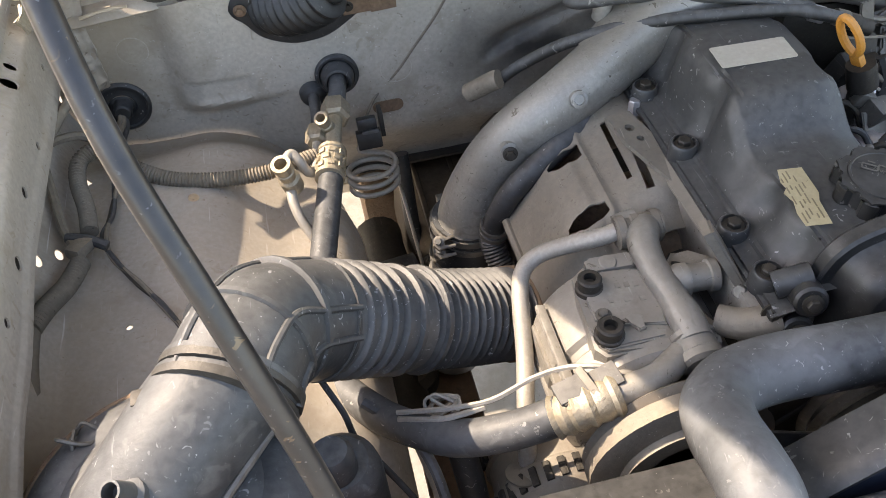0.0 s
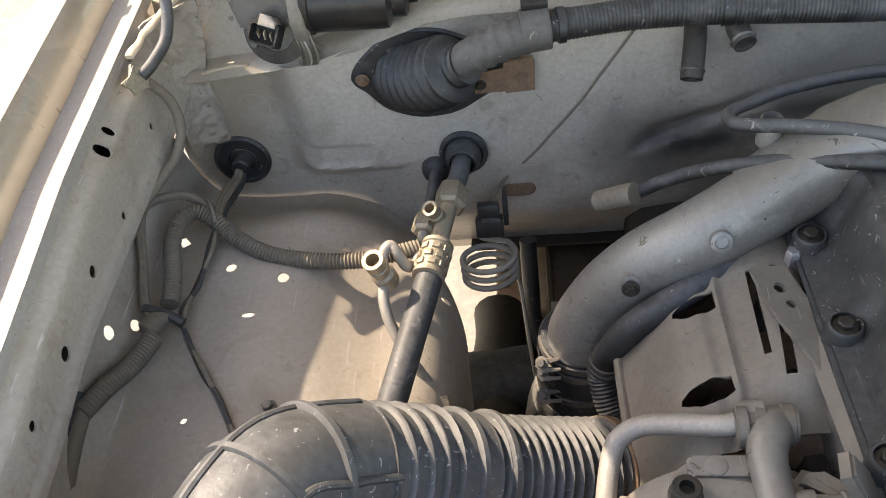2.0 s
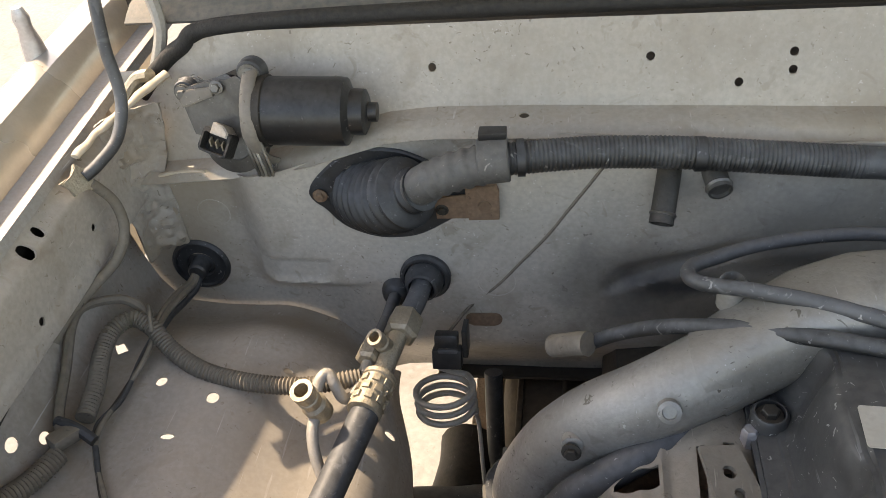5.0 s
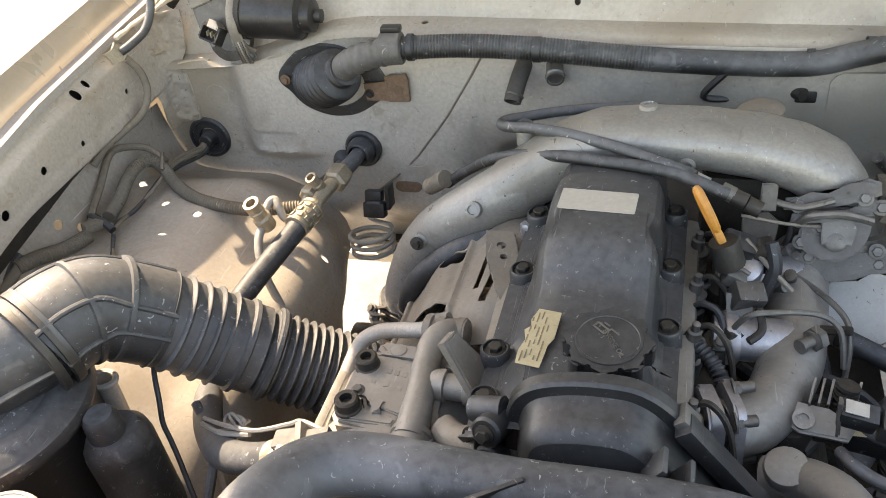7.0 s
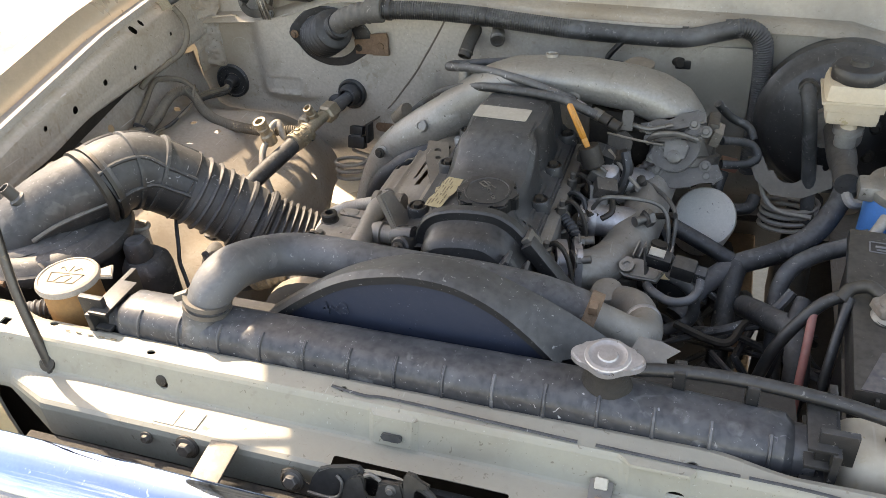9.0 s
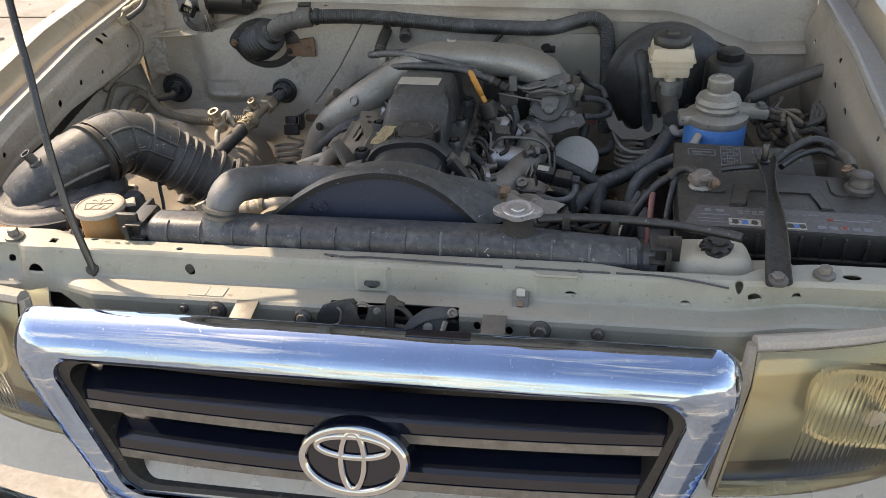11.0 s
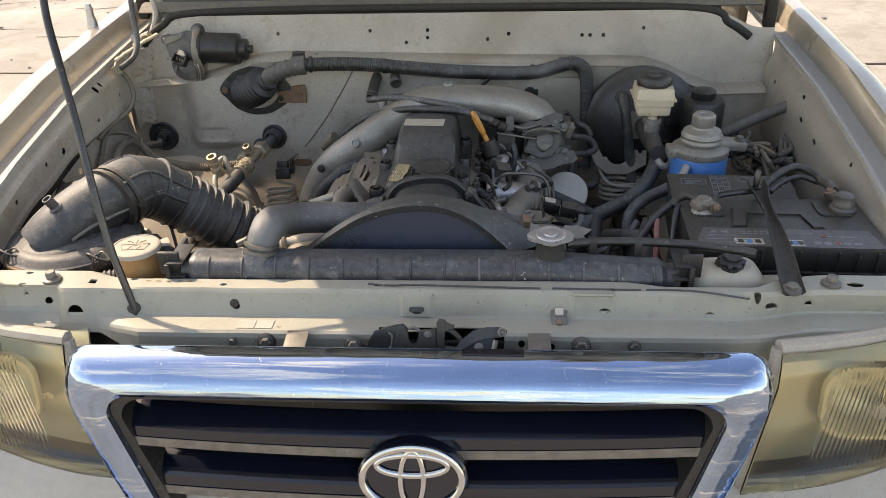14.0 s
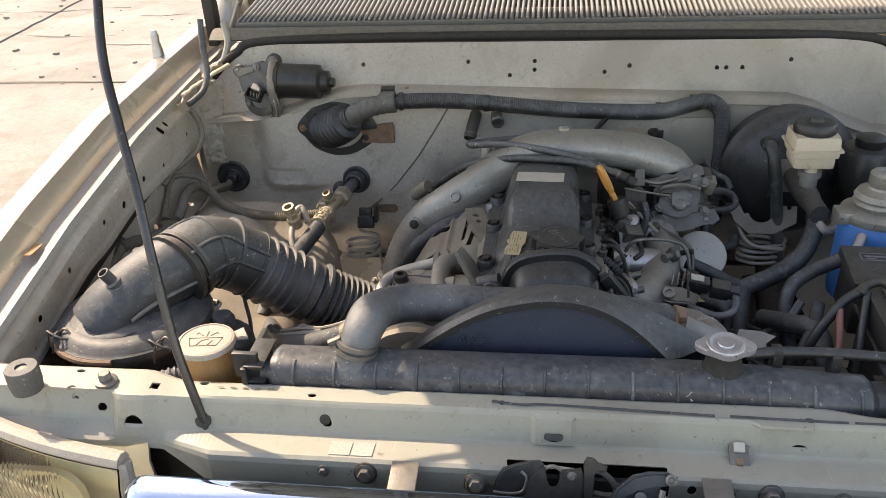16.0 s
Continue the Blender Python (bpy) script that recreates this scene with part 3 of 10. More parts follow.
for k in range(7):
    p = Vector((-6.5 + 4.5 * rng.random(), 3.0 + 3.5 * rng.random(), 0.003))
    ln = [p]
    for _ in range(14):
        ln.append(ln[-1] + Vector((0.07 + 0.05 * rng.random(), 0.10 * (rng.random() - 0.5), 0)))
    single(sweep(bmesh.new(), ln, lambda s: 0.005 + 0.004 * math.sin(s * 9), 5, True, 0.3), "crack", DARK, "thin dark crack in the concrete", "crack", "cracks in the yard", "structure")
b = bmesh.new()
for k in range(420):
    side = -1 if k % 3 else 1
    p = (side * (1.2 + 6.5 * rng.random()), 1.5 + 8 * rng.random(), 0.004)
    r = 0.008 + 0.022 * rng.random() ** 3
    lathe([(r, 0.0), (r * 0.8, r * 0.4), (0, r * 0.55)], p, (0.2 * rng.random(), 0, 1), 5, b, 0.6 + 0.8 * rng.random())
grit = tagged(put(b, "grit", SHIELD), "scattered grit and crumbs on the concrete", "grit", "", "stuff")

# ---- body shell round the bay ----
LIP = [(-0.05, 0.955), (0.16, 1.003), (0.35, 1.047), (0.58, 1.083), (0.83, 1.101), (1.1, 1.115)]
MID = 0.0225


def lip_z(y):
    return lerp_list(y, LIP)


FENDER = [(0.0, -0.004), (-0.003, 0.003), (-0.008, 0.003), (-0.011, -0.006), (-0.030, -0.014), (-0.045, -0.012), (-0.052, 0.012), (-0.060, 0.023), (-0.075, 0.026), (-0.095, 0.019),
          (-0.13, -0.012), (-0.17, -0.08), (-0.20, -0.18), (-0.215, -0.30), (-0.22, -0.42)]


def fender(side):
    """Outer wing: bead, gutter, rolled top and side, with its wheel opening left free below."""
    n = len(FENDER)

    def at(y, i):
        x, z = FENDER[int(i)]
        sag = 0.0
        if y < 0.12:
            sag = -0.10 * ((0.12 - y) / 0.2) ** 2
        zz = lip_z(y) + z + sag * (1 if i > 5 else 0.3)
        if i >= n - 2 and 0.25 < y < 0.95:
            zz = max(zz, 0.74)
        x = -0.597 + x
        return (x if side < 0 else 2 * MID - x, y, zz)
    b = grid(at, steps(-0.04, 1.25, 40), range(n), 0.0016)
    return b


for side, nm in ((-1, "fender_1"), (1, "fender_2")):
    ob = single(fender(side), nm, BODY, "champagne painted front wing with a grey hood gutter", "car wing", "", "structure")
    # bead and gutter take a greyer colour than the outer wing
    ob.data.materials.append(GUTTER)
    for p in ob.data.polygons:
        x = abs(p.center.x + ob.location.x - MID)
        if x < 0.666:
            p.material_index = 1


def inner_wall(side):
    """Inner wing panel; the left one ends in a hem above the wheel-arch apron."""
    def at(y, v):
        top = lip_z(y) - 0.002
        low = 0.997 - 0.016 * step01(0.50 - y, 0.0, 0.14) - 0.05 * step01(0.36 - y, 0.0, 0.2) if side < 0 else 0.84
        z = top + (low - top) * v
        x = -0.597 + 0.012 * step01(v, 0.05, 0.20)
        if side < 0:
            x += 0.003 * step01(v, 0.70, 0.78) - 0.010 * step01(v, 0.90, 1.0)
        else:
            x -= 0.012 * step01(v, 0.55, 0.8)
        x += 0.0022 * noise.noise(Vector((y * 9, z * 9, side)))
        return (x if side < 0 else 2 * MID - x, y, z)
    b = grid(at, steps(0.06, 0.80, 40), [0, 0.04, 0.08, 0.12, 0.16, 0.2, 0.3, 0.4, 0.5, 0.6, 0.68, 0.72, 0.76, 0.8, 0.86, 0.9, 0.93, 0.96, 1.0], 0.0016)
    holes = []
    if side < 0:
        for y, dz, r in ((0.623, 0.014, 0.0058), (0.645, 0.013, 0.0042), (0.40, 0.030, 0.004), (0.30, 0.028, 0.004), (0.598, 0.060, 0.0036), (0.53, 0.044, 0.0050), (0.46, 0.042, 0.0058), (0.70, 0.055, 0.0035), (0.22, 0.03, 0.005)):
            holes.append(peg((-0.59, y, lip_z(y) - dz), (1, 0, 0), r, 0.06))
    else:
        for y, z, r, st in ((0.57, 1.03, 0.007, 0.6), (0.498, 1.019, 0.008, 0.6), (0.60, 1.058, 0.006, 0.6), (0.73, 1.042, 0.006, 0.8), (0.376, 1.033, 0.004, 1.0), (0.66, 1.02, 0.004, 1.0)):
            holes.append(peg((2 * MID + 0.60, y, z), (1, 0, 0), r, 0.08, st))
    return cut(b, holes)


for side, nm in ((-1, "wall_left"), (1, "wall_right")):
    single(inner_wall(side), nm, BAY, "grey-beige painted inner wing panel with punched holes", "panel", "", "structure")


# closed rail behind the upper edge of each inner wall
for side in (-1, 1):
    b = grid(lambda y, v: (MID + side * (0.6255 + 0.0008 * v), y, lip_z(y) - 0.012 - 0.085 * v), steps(0.06, 0.80, 20), steps(0, 1, 3), 0.0016)
    single(b, "wing_rail", DARK, "dark inner rail behind the wing panel", "panel", "", "structure")


# wheel-arch apron, left: a dusty shelf that rolls down to the chassis side
RISE = [(0.0, 0.0), (0.545, 0.0), (0.578, 0.003), (0.592, 0.008), (0.600, 0.020), (0.609, 0.037), (0.615, 0.060), (0.620, 0.085), (0.623, 0.105)]


def apron_edge(y):
    return -0.336 - 0.02 * step01(0.4 - y, 0, 0.3) - 0.040 * step01(y, 0.62, 0.79)


def apron_z(x, y):
    z = 0.913 + lerp_list(-x, RISE) + 0.003 * math.sin((x + 0.45) * 18) * math.sin(y * 9)
    z -= 0.16 * step01(0.40 - y, 0.0, 0.32)
    z -= 0.045 * step01(x, -0.49, -0.37)
    z -= 0.048 * step01(y, 0.68, 0.785)
    # pressed pad round two holes, a rear dome and a hollow round the bolt
    z += 0.004 * (1 - step01(abs(x + 0.510), 0.045, 0.056)) * (1 - step01(abs(y - 0.640), 0.022, 0.033))
    z += 0.010 * math.exp(-((x + 0.432) / 0.055) ** 2 - ((y - 0.715) / 0.045) ** 2)
    z -= 0.007 * math.exp(-((x + 0.476) / 0.020) ** 2 - ((y - 0.486) / 0.020) ** 2)
    z += 0.0025 * noise.noise(Vector((x * 13, y * 13, 2.0)))
    d = max(0.0, x - apron_edge(y) + 0.055)
    if d > 0:
        z -= 0.055 * (1 - math.sqrt(max(0.0, 1 - min(d / 0.055, 1.0) ** 2)))
    return z


def apron_point(u, y):
    # u runs across the shelf, then down its side
    edge = apron_edge(y)
    if u <= 1:
        x = -0.623 + (edge + 0.623) * u
        return (x, y, apron_z(x, y))
    z0 = apron_z(edge, y)
    return (edge + 0.006 * math.sin((u - 1) * 3), y, z0 + (0.42 + 0.34 * step01(y, 0.54, 0.64) - z0) * (u - 1))


b = grid(apron_point, steps(0, 0.14, 14) + steps(0.17, 0.80, 36) + steps(0.81, 1.0, 12) + steps(1.06, 2.0, 8), steps(0.08, 0.79, 72), 0.0016)
holes = []
for x, y, r, st in ((-0.534, 0.631, 0.0052, 1.0), (-0.483, 0.617, 0.0054, 1.0), (-0.508, 0.576, 0.0062, 0.5), (-0.435, 0.668, 0.004, 0.6), (-0.345, 0.645, 0.004, 1.0), (-0.54, 0.47, 0.003, 1.0), (-0.50, 0.40, 0.004, 1.0)):
    holes.append(peg((x, y, apron_z(x, y)), (0, 0, 1), r, 0.05, st))
for x, y, z, r, n in ((-0.609, 0.535, 0.952, 0.0068, 14), (-0.599, 0.556, 0.935, 0.0060, 14), (-0.592, 0.668, 0.918, 0.0075, 4)):
    holes.append(peg((x, y, z), (0.75, 0.0, 0.65), r, 0.06, 0.8, n))
apron = single(cut(b, holes), "wheel_apron", BAY, "dusty grey painted wheel-arch apron with punched holes", "panel", "", "structure")

# right-hand apron behind the battery
b = grid(lambda x, y: (x, y, 0.83 + 0.01 * math.sin(x * 30) * math.sin(y * 14) - 0.05 * step01(0.50 - x, 0.0, 0.06)), steps(0.42, 0.65, 12), steps(0.06, 0.80, 24), 0.0016)
single(b, "wheel_apron", BAY, "dusty wheel-arch apron under the battery", "panel", "", "structure")


LIPLINE = [(-0.60, 1.030), (-0.55, 1.033), (-0.48, 1.038), (-0.44, 1.047), (-0.41, 1.057), (-0.373, 1.070), (-0.34, 1.080), (-0.30, 1.084), (-0.2, 1.083), (0.0, 1.077), (0.22, 1.072), (0.395, 1.068), (0.44, 1.055), (0.482, 1.034), (0.538, 1.013), (0.64, 1.016)]


def lip_at(x):
    return lerp_list(x, LIPLINE)


# firewall: a pressed sheet with a raised blister
def wall_y(x, z):
    y = 0.795
    low = step01(x, -0.44, -0.36)
    y -= 0.022 * step01(x, -0.505, -0.465) * max(step01(z, 0.885, 0.915), low)
    y -= 0.012 * step01(x, -0.25, 0.0) * step01(z, 0.93, 0.97) * (1 - step01(x, 0.22, 0.3))
    y += 0.050 * step01(0.845 - z, 0.0, 0.10) * low
    # slanted crease behind the engine
    c = (z - 0.905) - (x + 0.144) * 0.43
    y += 0.010 * step01(c, -0.004, 0.004) * (1 - step01(c, 0.012, 0.035)) * step01(x, -0.165, -0.13) * (1 - step01(x, -0.05, -0.02))
    # shallow pressed panel in the blister
    y += 0.004 * step01(x, -0.482, -0.476) * (1 - step01(x, -0.416, -0.410)) * step01(z, 0.912, 0.917) * (1 - step01(z, 0.938, 0.943))
    y += 0.0022 * noise.noise(Vector((x * 8, z * 8, 4))) + 0.0008 * noise.noise(Vector((x * 30, z * 30, 9)))
    return y


def wall_point(x, v):
    z = 0.746 + (lip_at(x) - 0.003 - 0.746) * v
    return (x, wall_y(x, z), z)


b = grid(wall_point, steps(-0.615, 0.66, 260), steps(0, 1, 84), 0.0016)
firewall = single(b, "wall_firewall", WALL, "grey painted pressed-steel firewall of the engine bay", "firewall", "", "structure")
for x, z, r in ((-0.526, 0.982, 0.016), (-0.253, 0.916, 0.018), (-0.07, 0.95, 0.016), (0.35, 1.02, 0.016)):
    ring = [Vector((x + r * math.cos(a), wall_y(x + r * math.cos(a), z + r * math.sin(a)) - 0.0008, z + r * math.sin(a))) for a in (2 * math.pi * k / 28 for k in range(28))]
    put(sweep(bmesh.new(), ring, 0.0011, 6, False, 1.0, True), "pressed_ring", WALL, firewall)
b = grid(lambda x, v: (x, 0.80 + 0.50 * v, 0.748 - 0.31 * step01(v, 0.0, 0.8)), steps(-0.33, 0.66, 22), steps(0, 1, 12), 0.003)
single(b, "floor_pan", DARK, "dark sloping underside of the cab floor", "panel", "", "structure")

def cowl_point(x, v):
    z0, z1 = lip_at(x), 1.150 - 0.035 * step01(abs(x - MID), 0.50, 0.60)
    y0 = 0.766 + 0.014 * step01(-x, 0.40, 0.46)
    if v < 0.12:
        k = v / 0.12
        return (x, y0 + (0.803 - y0) * k, z0 - 0.007 * (1 - step01(k, 0.0, 0.34)) + 0.003 * k)
    t = (v - 0.12) / 0.88
    return (x, 0.803 + 0.03 * t + 0.0012 * noise.noise(Vector((x * 7, t * 3, 1.0))), z0 + 0.003 + (z1 - z0 - 0.003) * t)


b = grid(cowl_point, steps(-0.60, 0.645, 90), [0, 0.012, 0.025, 0.04, 0.08, 0.12] + steps(0.16, 1.0, 8), 0.0016)
holes = []
for px, pz in ((-0.009, 1.121), (-0.009, 1.108), (-0.12, 1.121), (-0.30, 1.118), (0.146, 1.113), (0.106, 1.104), (0.285, 1.109), (0.300, 1.109), (0.325, 1.109), (0.40, 1.12), (-0.05, 1.100)):
    holes.append(peg((px, 0.81, pz), (0, 1, 0), 0.0036, 0.08))
holes.append(peg((-0.222, 0.788, 1.085), (0, 0, 1), 0.0045, 0.03))
cowl = single(cut(b, holes), "cowl_panel", WALL, "grey-beige cowl front panel with small punched holes", "panel", "", "structure")
b = tube([(-0.575, 0.825, 1.095), (-0.53, 0.833, 1.135), (-0.45, 0.838, 1.155), (0.0, 0.842, 1.158), (0.48, 0.838, 1.152), (0.56, 0.83, 1.125), (0.60, 0.825, 1.10)], 0.008, 10, 10)
single(b, "hood_seal", FOAM, "black rubber weather seal along the cowl edge", "seal")
b = grid(lambda x, v: (x, 0.846 + 0.05 * v, 1.153 + 0.008 * math.sin(v * 3) + 0.006 * v), steps(-0.58, 0.62, 30), steps(0, 1, 5), 0.003)
single(b, "cowl_tray", COWLBLACK, "dull grey plastic strip behind the weather seal", "trim", "", "structure")

# slatted cowl grille: slats are added with the small pieces
cowl_grille = thing("cowl_grille", (MID, 0.97, 1.15), "grey plastic slatted air intake grille below the windscreen", "grille", "", "structure")
b = block((MID, 0.897, 1.167), (1.14, 0.010, 0.010), 0.002)
merge(b, block((MID, 1.06, 1.185), (1.16, 0.012, 0.010), 0.002), block((MID, 0.978, 1.152), (1.14, 0.16, 0.004), 0.001))
put(b, "frame", COWLBLACK, cowl_grille)

# windscreen and pillars
screen = thing("window_1", (MID, 1.2, 1.19), "curved laminated windscreen", "windscreen", "", "structure")
put(grid(lambda x, v: (x + MID, 1.12 + 0.62 * v - 0.12 * (x / 0.65) ** 2 + 0.02, 1.19 + 0.48 * v), steps(-0.64, 0.64, 16), steps(0, 1, 6), 0.005), "pane", SCREEN, screen)
b = tube([(-0.62, 0.98, 1.13), (-0.62, 1.15, 1.24), (-0.60, 1.70, 1.66)], 0.03, 10)
merge(b, tube([(0.665, 0.98, 1.13), (0.665, 1.15, 1.24), (0.645, 1.70, 1.66)], 0.03, 10))
put(b, "window_frame", BODY, screen)
cabin = thing("cab", (MID, 2.0, 0.45), "champagne painted pickup cab behind the windscreen", "cab", "", "structure")
put(grid(lambda x, v: (x + MID, 1.70 + 1.1 * v, 1.66 + 0.02 * math.sin(3.1 * v)), steps(-0.62, 0.62, 8), steps(0, 1, 6), 0.01), "roof", BODY, cabin)
for nm, at, size in (("rear_wall", (MID, 2.8, 1.2), (1.3, 0.02, 1.0)), ("side_panel", (-0.64, 2.0, 0.85), (0.02, 1.6, 0.75)), ("side_panel", (0.69, 2.0, 0.85), (0.02, 1.6, 0.75)), ("floor", (MID, 1.95, 0.46), (1.3, 1.7, 0.02)), ("dashboard", (MID, 1.25, 0.95), (1.25, 0.03, 0.4))):
    put(block(at, size, 0.004), nm, COWLBLACK if nm == "dashboard" else BODY, cabin)

# hood, propped open
HINGE, OPEN = Vector((MID, 0.96, 1.215)), 39.0


def hood_point(u, v):
    x = u * (0.655 - 0.02 * v)
    corner = 0.06 * max(0.0, abs(u) - 0.86) / 0.14
    d = v * 1.03 - (corner * corner * 14 if v > 0.9 else 0) - 0.05 * u * u * step01(v, 0.5, 1)
    h = 0.035 * math.sqrt(max(0.0, 1 - u * u)) * 0.8
    a = radians(OPEN)
    return Vector((x, -d * math.cos(a) - h * math.sin(a) * 0.0, d * math.sin(a) + h)) + HINGE


hood = thing("hood", tuple(HINGE), "champagne painted engine hood propped open", "hood", "", "structure")
put(grid(hood_point, steps(-1, 1, 30), steps(0, 1, 24), 0.0015), "skin", BODY, hood)
b = bmesh.new()
for u in (-0.93, -0.45, 0.0, 0.45, 0.93):
    merge(b, tube([hood_point(u, v) - Vector((0, 0, 0.022)) for v in (0.04, 0.3, 0.6, 0.94)], 0.016, 8, 4))
for v in (0.05, 0.94):
    merge(b, tube([hood_point(u, v) - Vector((0, 0, 0.022)) for u in (-0.93, -0.5, 0, 0.5, 0.93)], 0.016, 8, 4))
put(b, "inner_frame", BAY, hood)

# ---- radiator support ----
PROFILE = [(0.100, 0.986), (0.098, 1.001), (0.092, 1.0040), (0.0742, 1.0030), (0.0724, 1.0008), (0.0706, 0.9978), (0.0626, 0.9735), (0.0612, 0.9712), (0.0585, 0.9706), (0.0300, 0.9718), (0.0266, 0.9692), (0.0250, 0.964), (0.0245, 0.930)]
# towards the left end the ledge runs out into one smooth face
SMOOTH = [(0.112, 0.988), (0.110, 1.004), (0.104, 1.0075), (0.0720, 1.0065), (0.0695, 1.0042), (0.0670, 1.0000), (0.0605, 0.9830), (0.0582, 0.9770), (0.0558, 0.9712), (0.0525, 0.9645), (0.0508, 0.9612), (0.0492, 0.9578), (0.0480, 0.9530)]


def support_point(x, i):
    i = int(i)
    e = step01(-x, 0.34, 0.395) if i < 4 else min(max((-x - 0.302) / 0.060, 0.0), 1.0)
    y, z = (a + (b - a) * e for a, b in zip(PROFILE[i], SMOOTH[i]))
    f = step01(x, 0.42, 0.52)
    z += 0.004 * f + 0.0007 * noise.noise(Vector((x * 14, y * 40, 0)))
    if i >= 6:
        y += 0.012 * step01(x, 0.40, 0.5)
    if i <= 2:
        y += 0.012 * f - 0.011 * step01(x, 0.27, 0.34) * (1 - step01(x, 0.43, 0.46))
    if 4 <= i <= 11:
        # boss round the large hole, and the sunk panel outside it
        boss = math.exp(-((x + 0.391) / 0.020) ** 4) * (1.0, 1.0, 1.0, 0.8, 0.6, 0.4, 0.2, 0.1)[i - 4]
        sunk = step01(-x, 0.411, 0.420) * (0.2, 1.0, 1.0, 1.0, 0.9, 0.0, -0.4, -0.4)[i - 4]
        y += -0.004 * boss + 0.010 * sunk
        z += 0.002 * boss
    if 3 <= i <= 5:
        # pressed pad round the slot
        pad = step01(x, 0.212, 0.217) * (1 - step01(x, 0.262, 0.267))
        y -= (0.008, 0.007, 0.002)[i - 3] * pad
    if i in (5, 6):
        pad = step01(x, 0.008, 0.014) * (1 - step01(x, 0.046, 0.052))
        y -= 0.0035 * pad
    return (x, y, z)


b = grid(support_point, steps(-0.60, 0.645, 260), range(len(PROFILE)), 0.0018)
FACE = (0, -0.62, 0.78)
holes = [peg((x, y, z), FACE, r, 0.03, st) for x, y, z, r, st in ((-0.192, 0.0585, 0.9912, 0.0048, 0.8), (0.254, 0.055, 0.9905, 0.0075, 0.55), (0.377, 0.053, 0.986, 0.0066, 0.9), (0.448, 0.062, 0.995, 0.0072, 0.55), (0.491, 0.064, 0.997, 0.0052, 0.8), (-0.431, 0.064, 0.993, 0.0052, 0.8), (0.030, 0.0555, 0.9880, 0.0075, 0.45))]
holes += [peg((-0.391, 0.044, 0.9855), (0, -0.72, 0.69), 0.0105, 0.03), peg((-0.3200, 0.0645, 0.980), FACE, 0.0065, 0.02)]
holes += [peg(p, (0, 0, 1), r, 0.03, st) for p, r, st in (((-0.460, 0.073, 1.006), 0.0045, 0.7), ((-0.463, 0.099, 1.008), 0.005, 0.5), ((-0.325, 0.092, 1.006), 0.005, 0.6), ((-0.209, 0.081, 1.004), 0.0045, 0.6), ((0.263, 0.077, 1.004), 0.0045, 0.7), ((0.431, 0.072, 1.003), 0.0045, 0.7), ((0.545, 0.085, 1.01), 0.010, 0.5), ((-0.02, 0.083, 1.004), 0.003, 1.0))]
holes.append(block((-0.374, 0.082, 1.006), (0.009, 0.009, 0.03), 0))
holes += [peg((x, 0.026, z), (0, 1, 0), 0.0042, 0.03, 1.4) for x, z in ((0.155, 0.959), (0.190, 0.955))]
holes.append(block((0.060, 0.026, 0.960), (0.150, 0.030, 0.024), 0.003))
support = single(cut(b, holes), "radiator_support", SUPPORT, "pale grey-green painted radiator support with bolts and punched holes", "panel", "", "structure")
for p in support.data.polygons:
    p.use_smooth = False
# dark sealer strip along its rear flange
for pts in ([(-0.030, 0.083, 1.0048), (0.0, 0.0795, 1.0048), (0.03, 0.0815, 1.0045), (0.16, 0.077, 1.0043), (0.178, 0.0765, 1.0043)], [(0.192, 0.0768, 1.0043), (0.25, 0.0755, 1.0042), (0.296, 0.0750, 1.0042)], [(0.302, 0.0752, 1.0042), (0.36, 0.0735, 1.0036), (0.42, 0.0655, 0.9985)]):
    single(tube(pts, 0.0016, 6, 8, 0, 0.6), "sealer_strip", RUBBER, "dark worn foam strip glued to the support flange", "seal strip", "sealer strips on the support")
# front wall of the bay below the support, with the condenser fins
b = block((-0.46, 0.07, 0.83), (0.26, 0.004, 0.25), 0.001)
merge(b, block((0.52, 0.07, 0.83), (0.26, 0.004, 0.25), 0.001))
# painted panels coloured dark to put shade into the gap above them
single(b, "support_side_panel", DARK, "dark side panels below the radiator support", "panel", "", "structure")

# ---- chrome grille, lamps, bumper ----
grille = thing("front_grille", (MID, -0.05, 0.70), "chrome framed black car grille with an oval badge", "grille")


def outline(w_top, w_low, z_top, z_low, r, n=7):
    """A rounded trapezoid, (x, z) from its middle."""
    out = []
    for sx, top, a0 in ((1, True, 0), (-1, True, 90), (-1, False, 180), (1, False, 270)):
        w, z = (w_top, z_top) if top else (w_low, z_low)
        cx, cz = sx * (w - r), z - r if top else z + r
        out += [(cx + r * math.cos(radians(a0 + 90 * k / n)), cz + r * math.sin(radians(a0 + 90 * k / n))) for k in range(n + 1)]
    return out


GM = 0.0295


def bow(x):
    return 0.02 * (x / 0.4) ** 2


rings = [(0.394, 0.345, 0.984, 0.67, 0.026, -0.036), (0.397, 0.348, 0.986, 0.67, 0.030, -0.040), (0.398, 0.348, 0.985, 0.67, 0.034, -0.052), (0.394, 0.345, 0.976, 0.68, 0.038, -0.070), (0.385, 0.337, 0.962, 0.70, 0.040, -0.080),
         (0.356, 0.316, 0.952, 0.725, 0.034, -0.082), (0.346, 0.310, 0.945, 0.735, 0.032, -0.077), (0.344, 0.308, 0.943, 0.737, 0.032, -0.050)]
b = bmesh.new()
loops = []
for wt, wl, zt, zl, r, y in rings:
    loops.append([b.verts.new((GM + x, y + bow(x), z)) for x, z in outline(wt, wl, zt, zl, r)])
for p, q in zip(loops, loops[1:]):
    for k in range(len(p)):
        b.faces.new((p[k], p[(k + 1) % len(p)], q[(k + 1) % len(p)], q[k]))
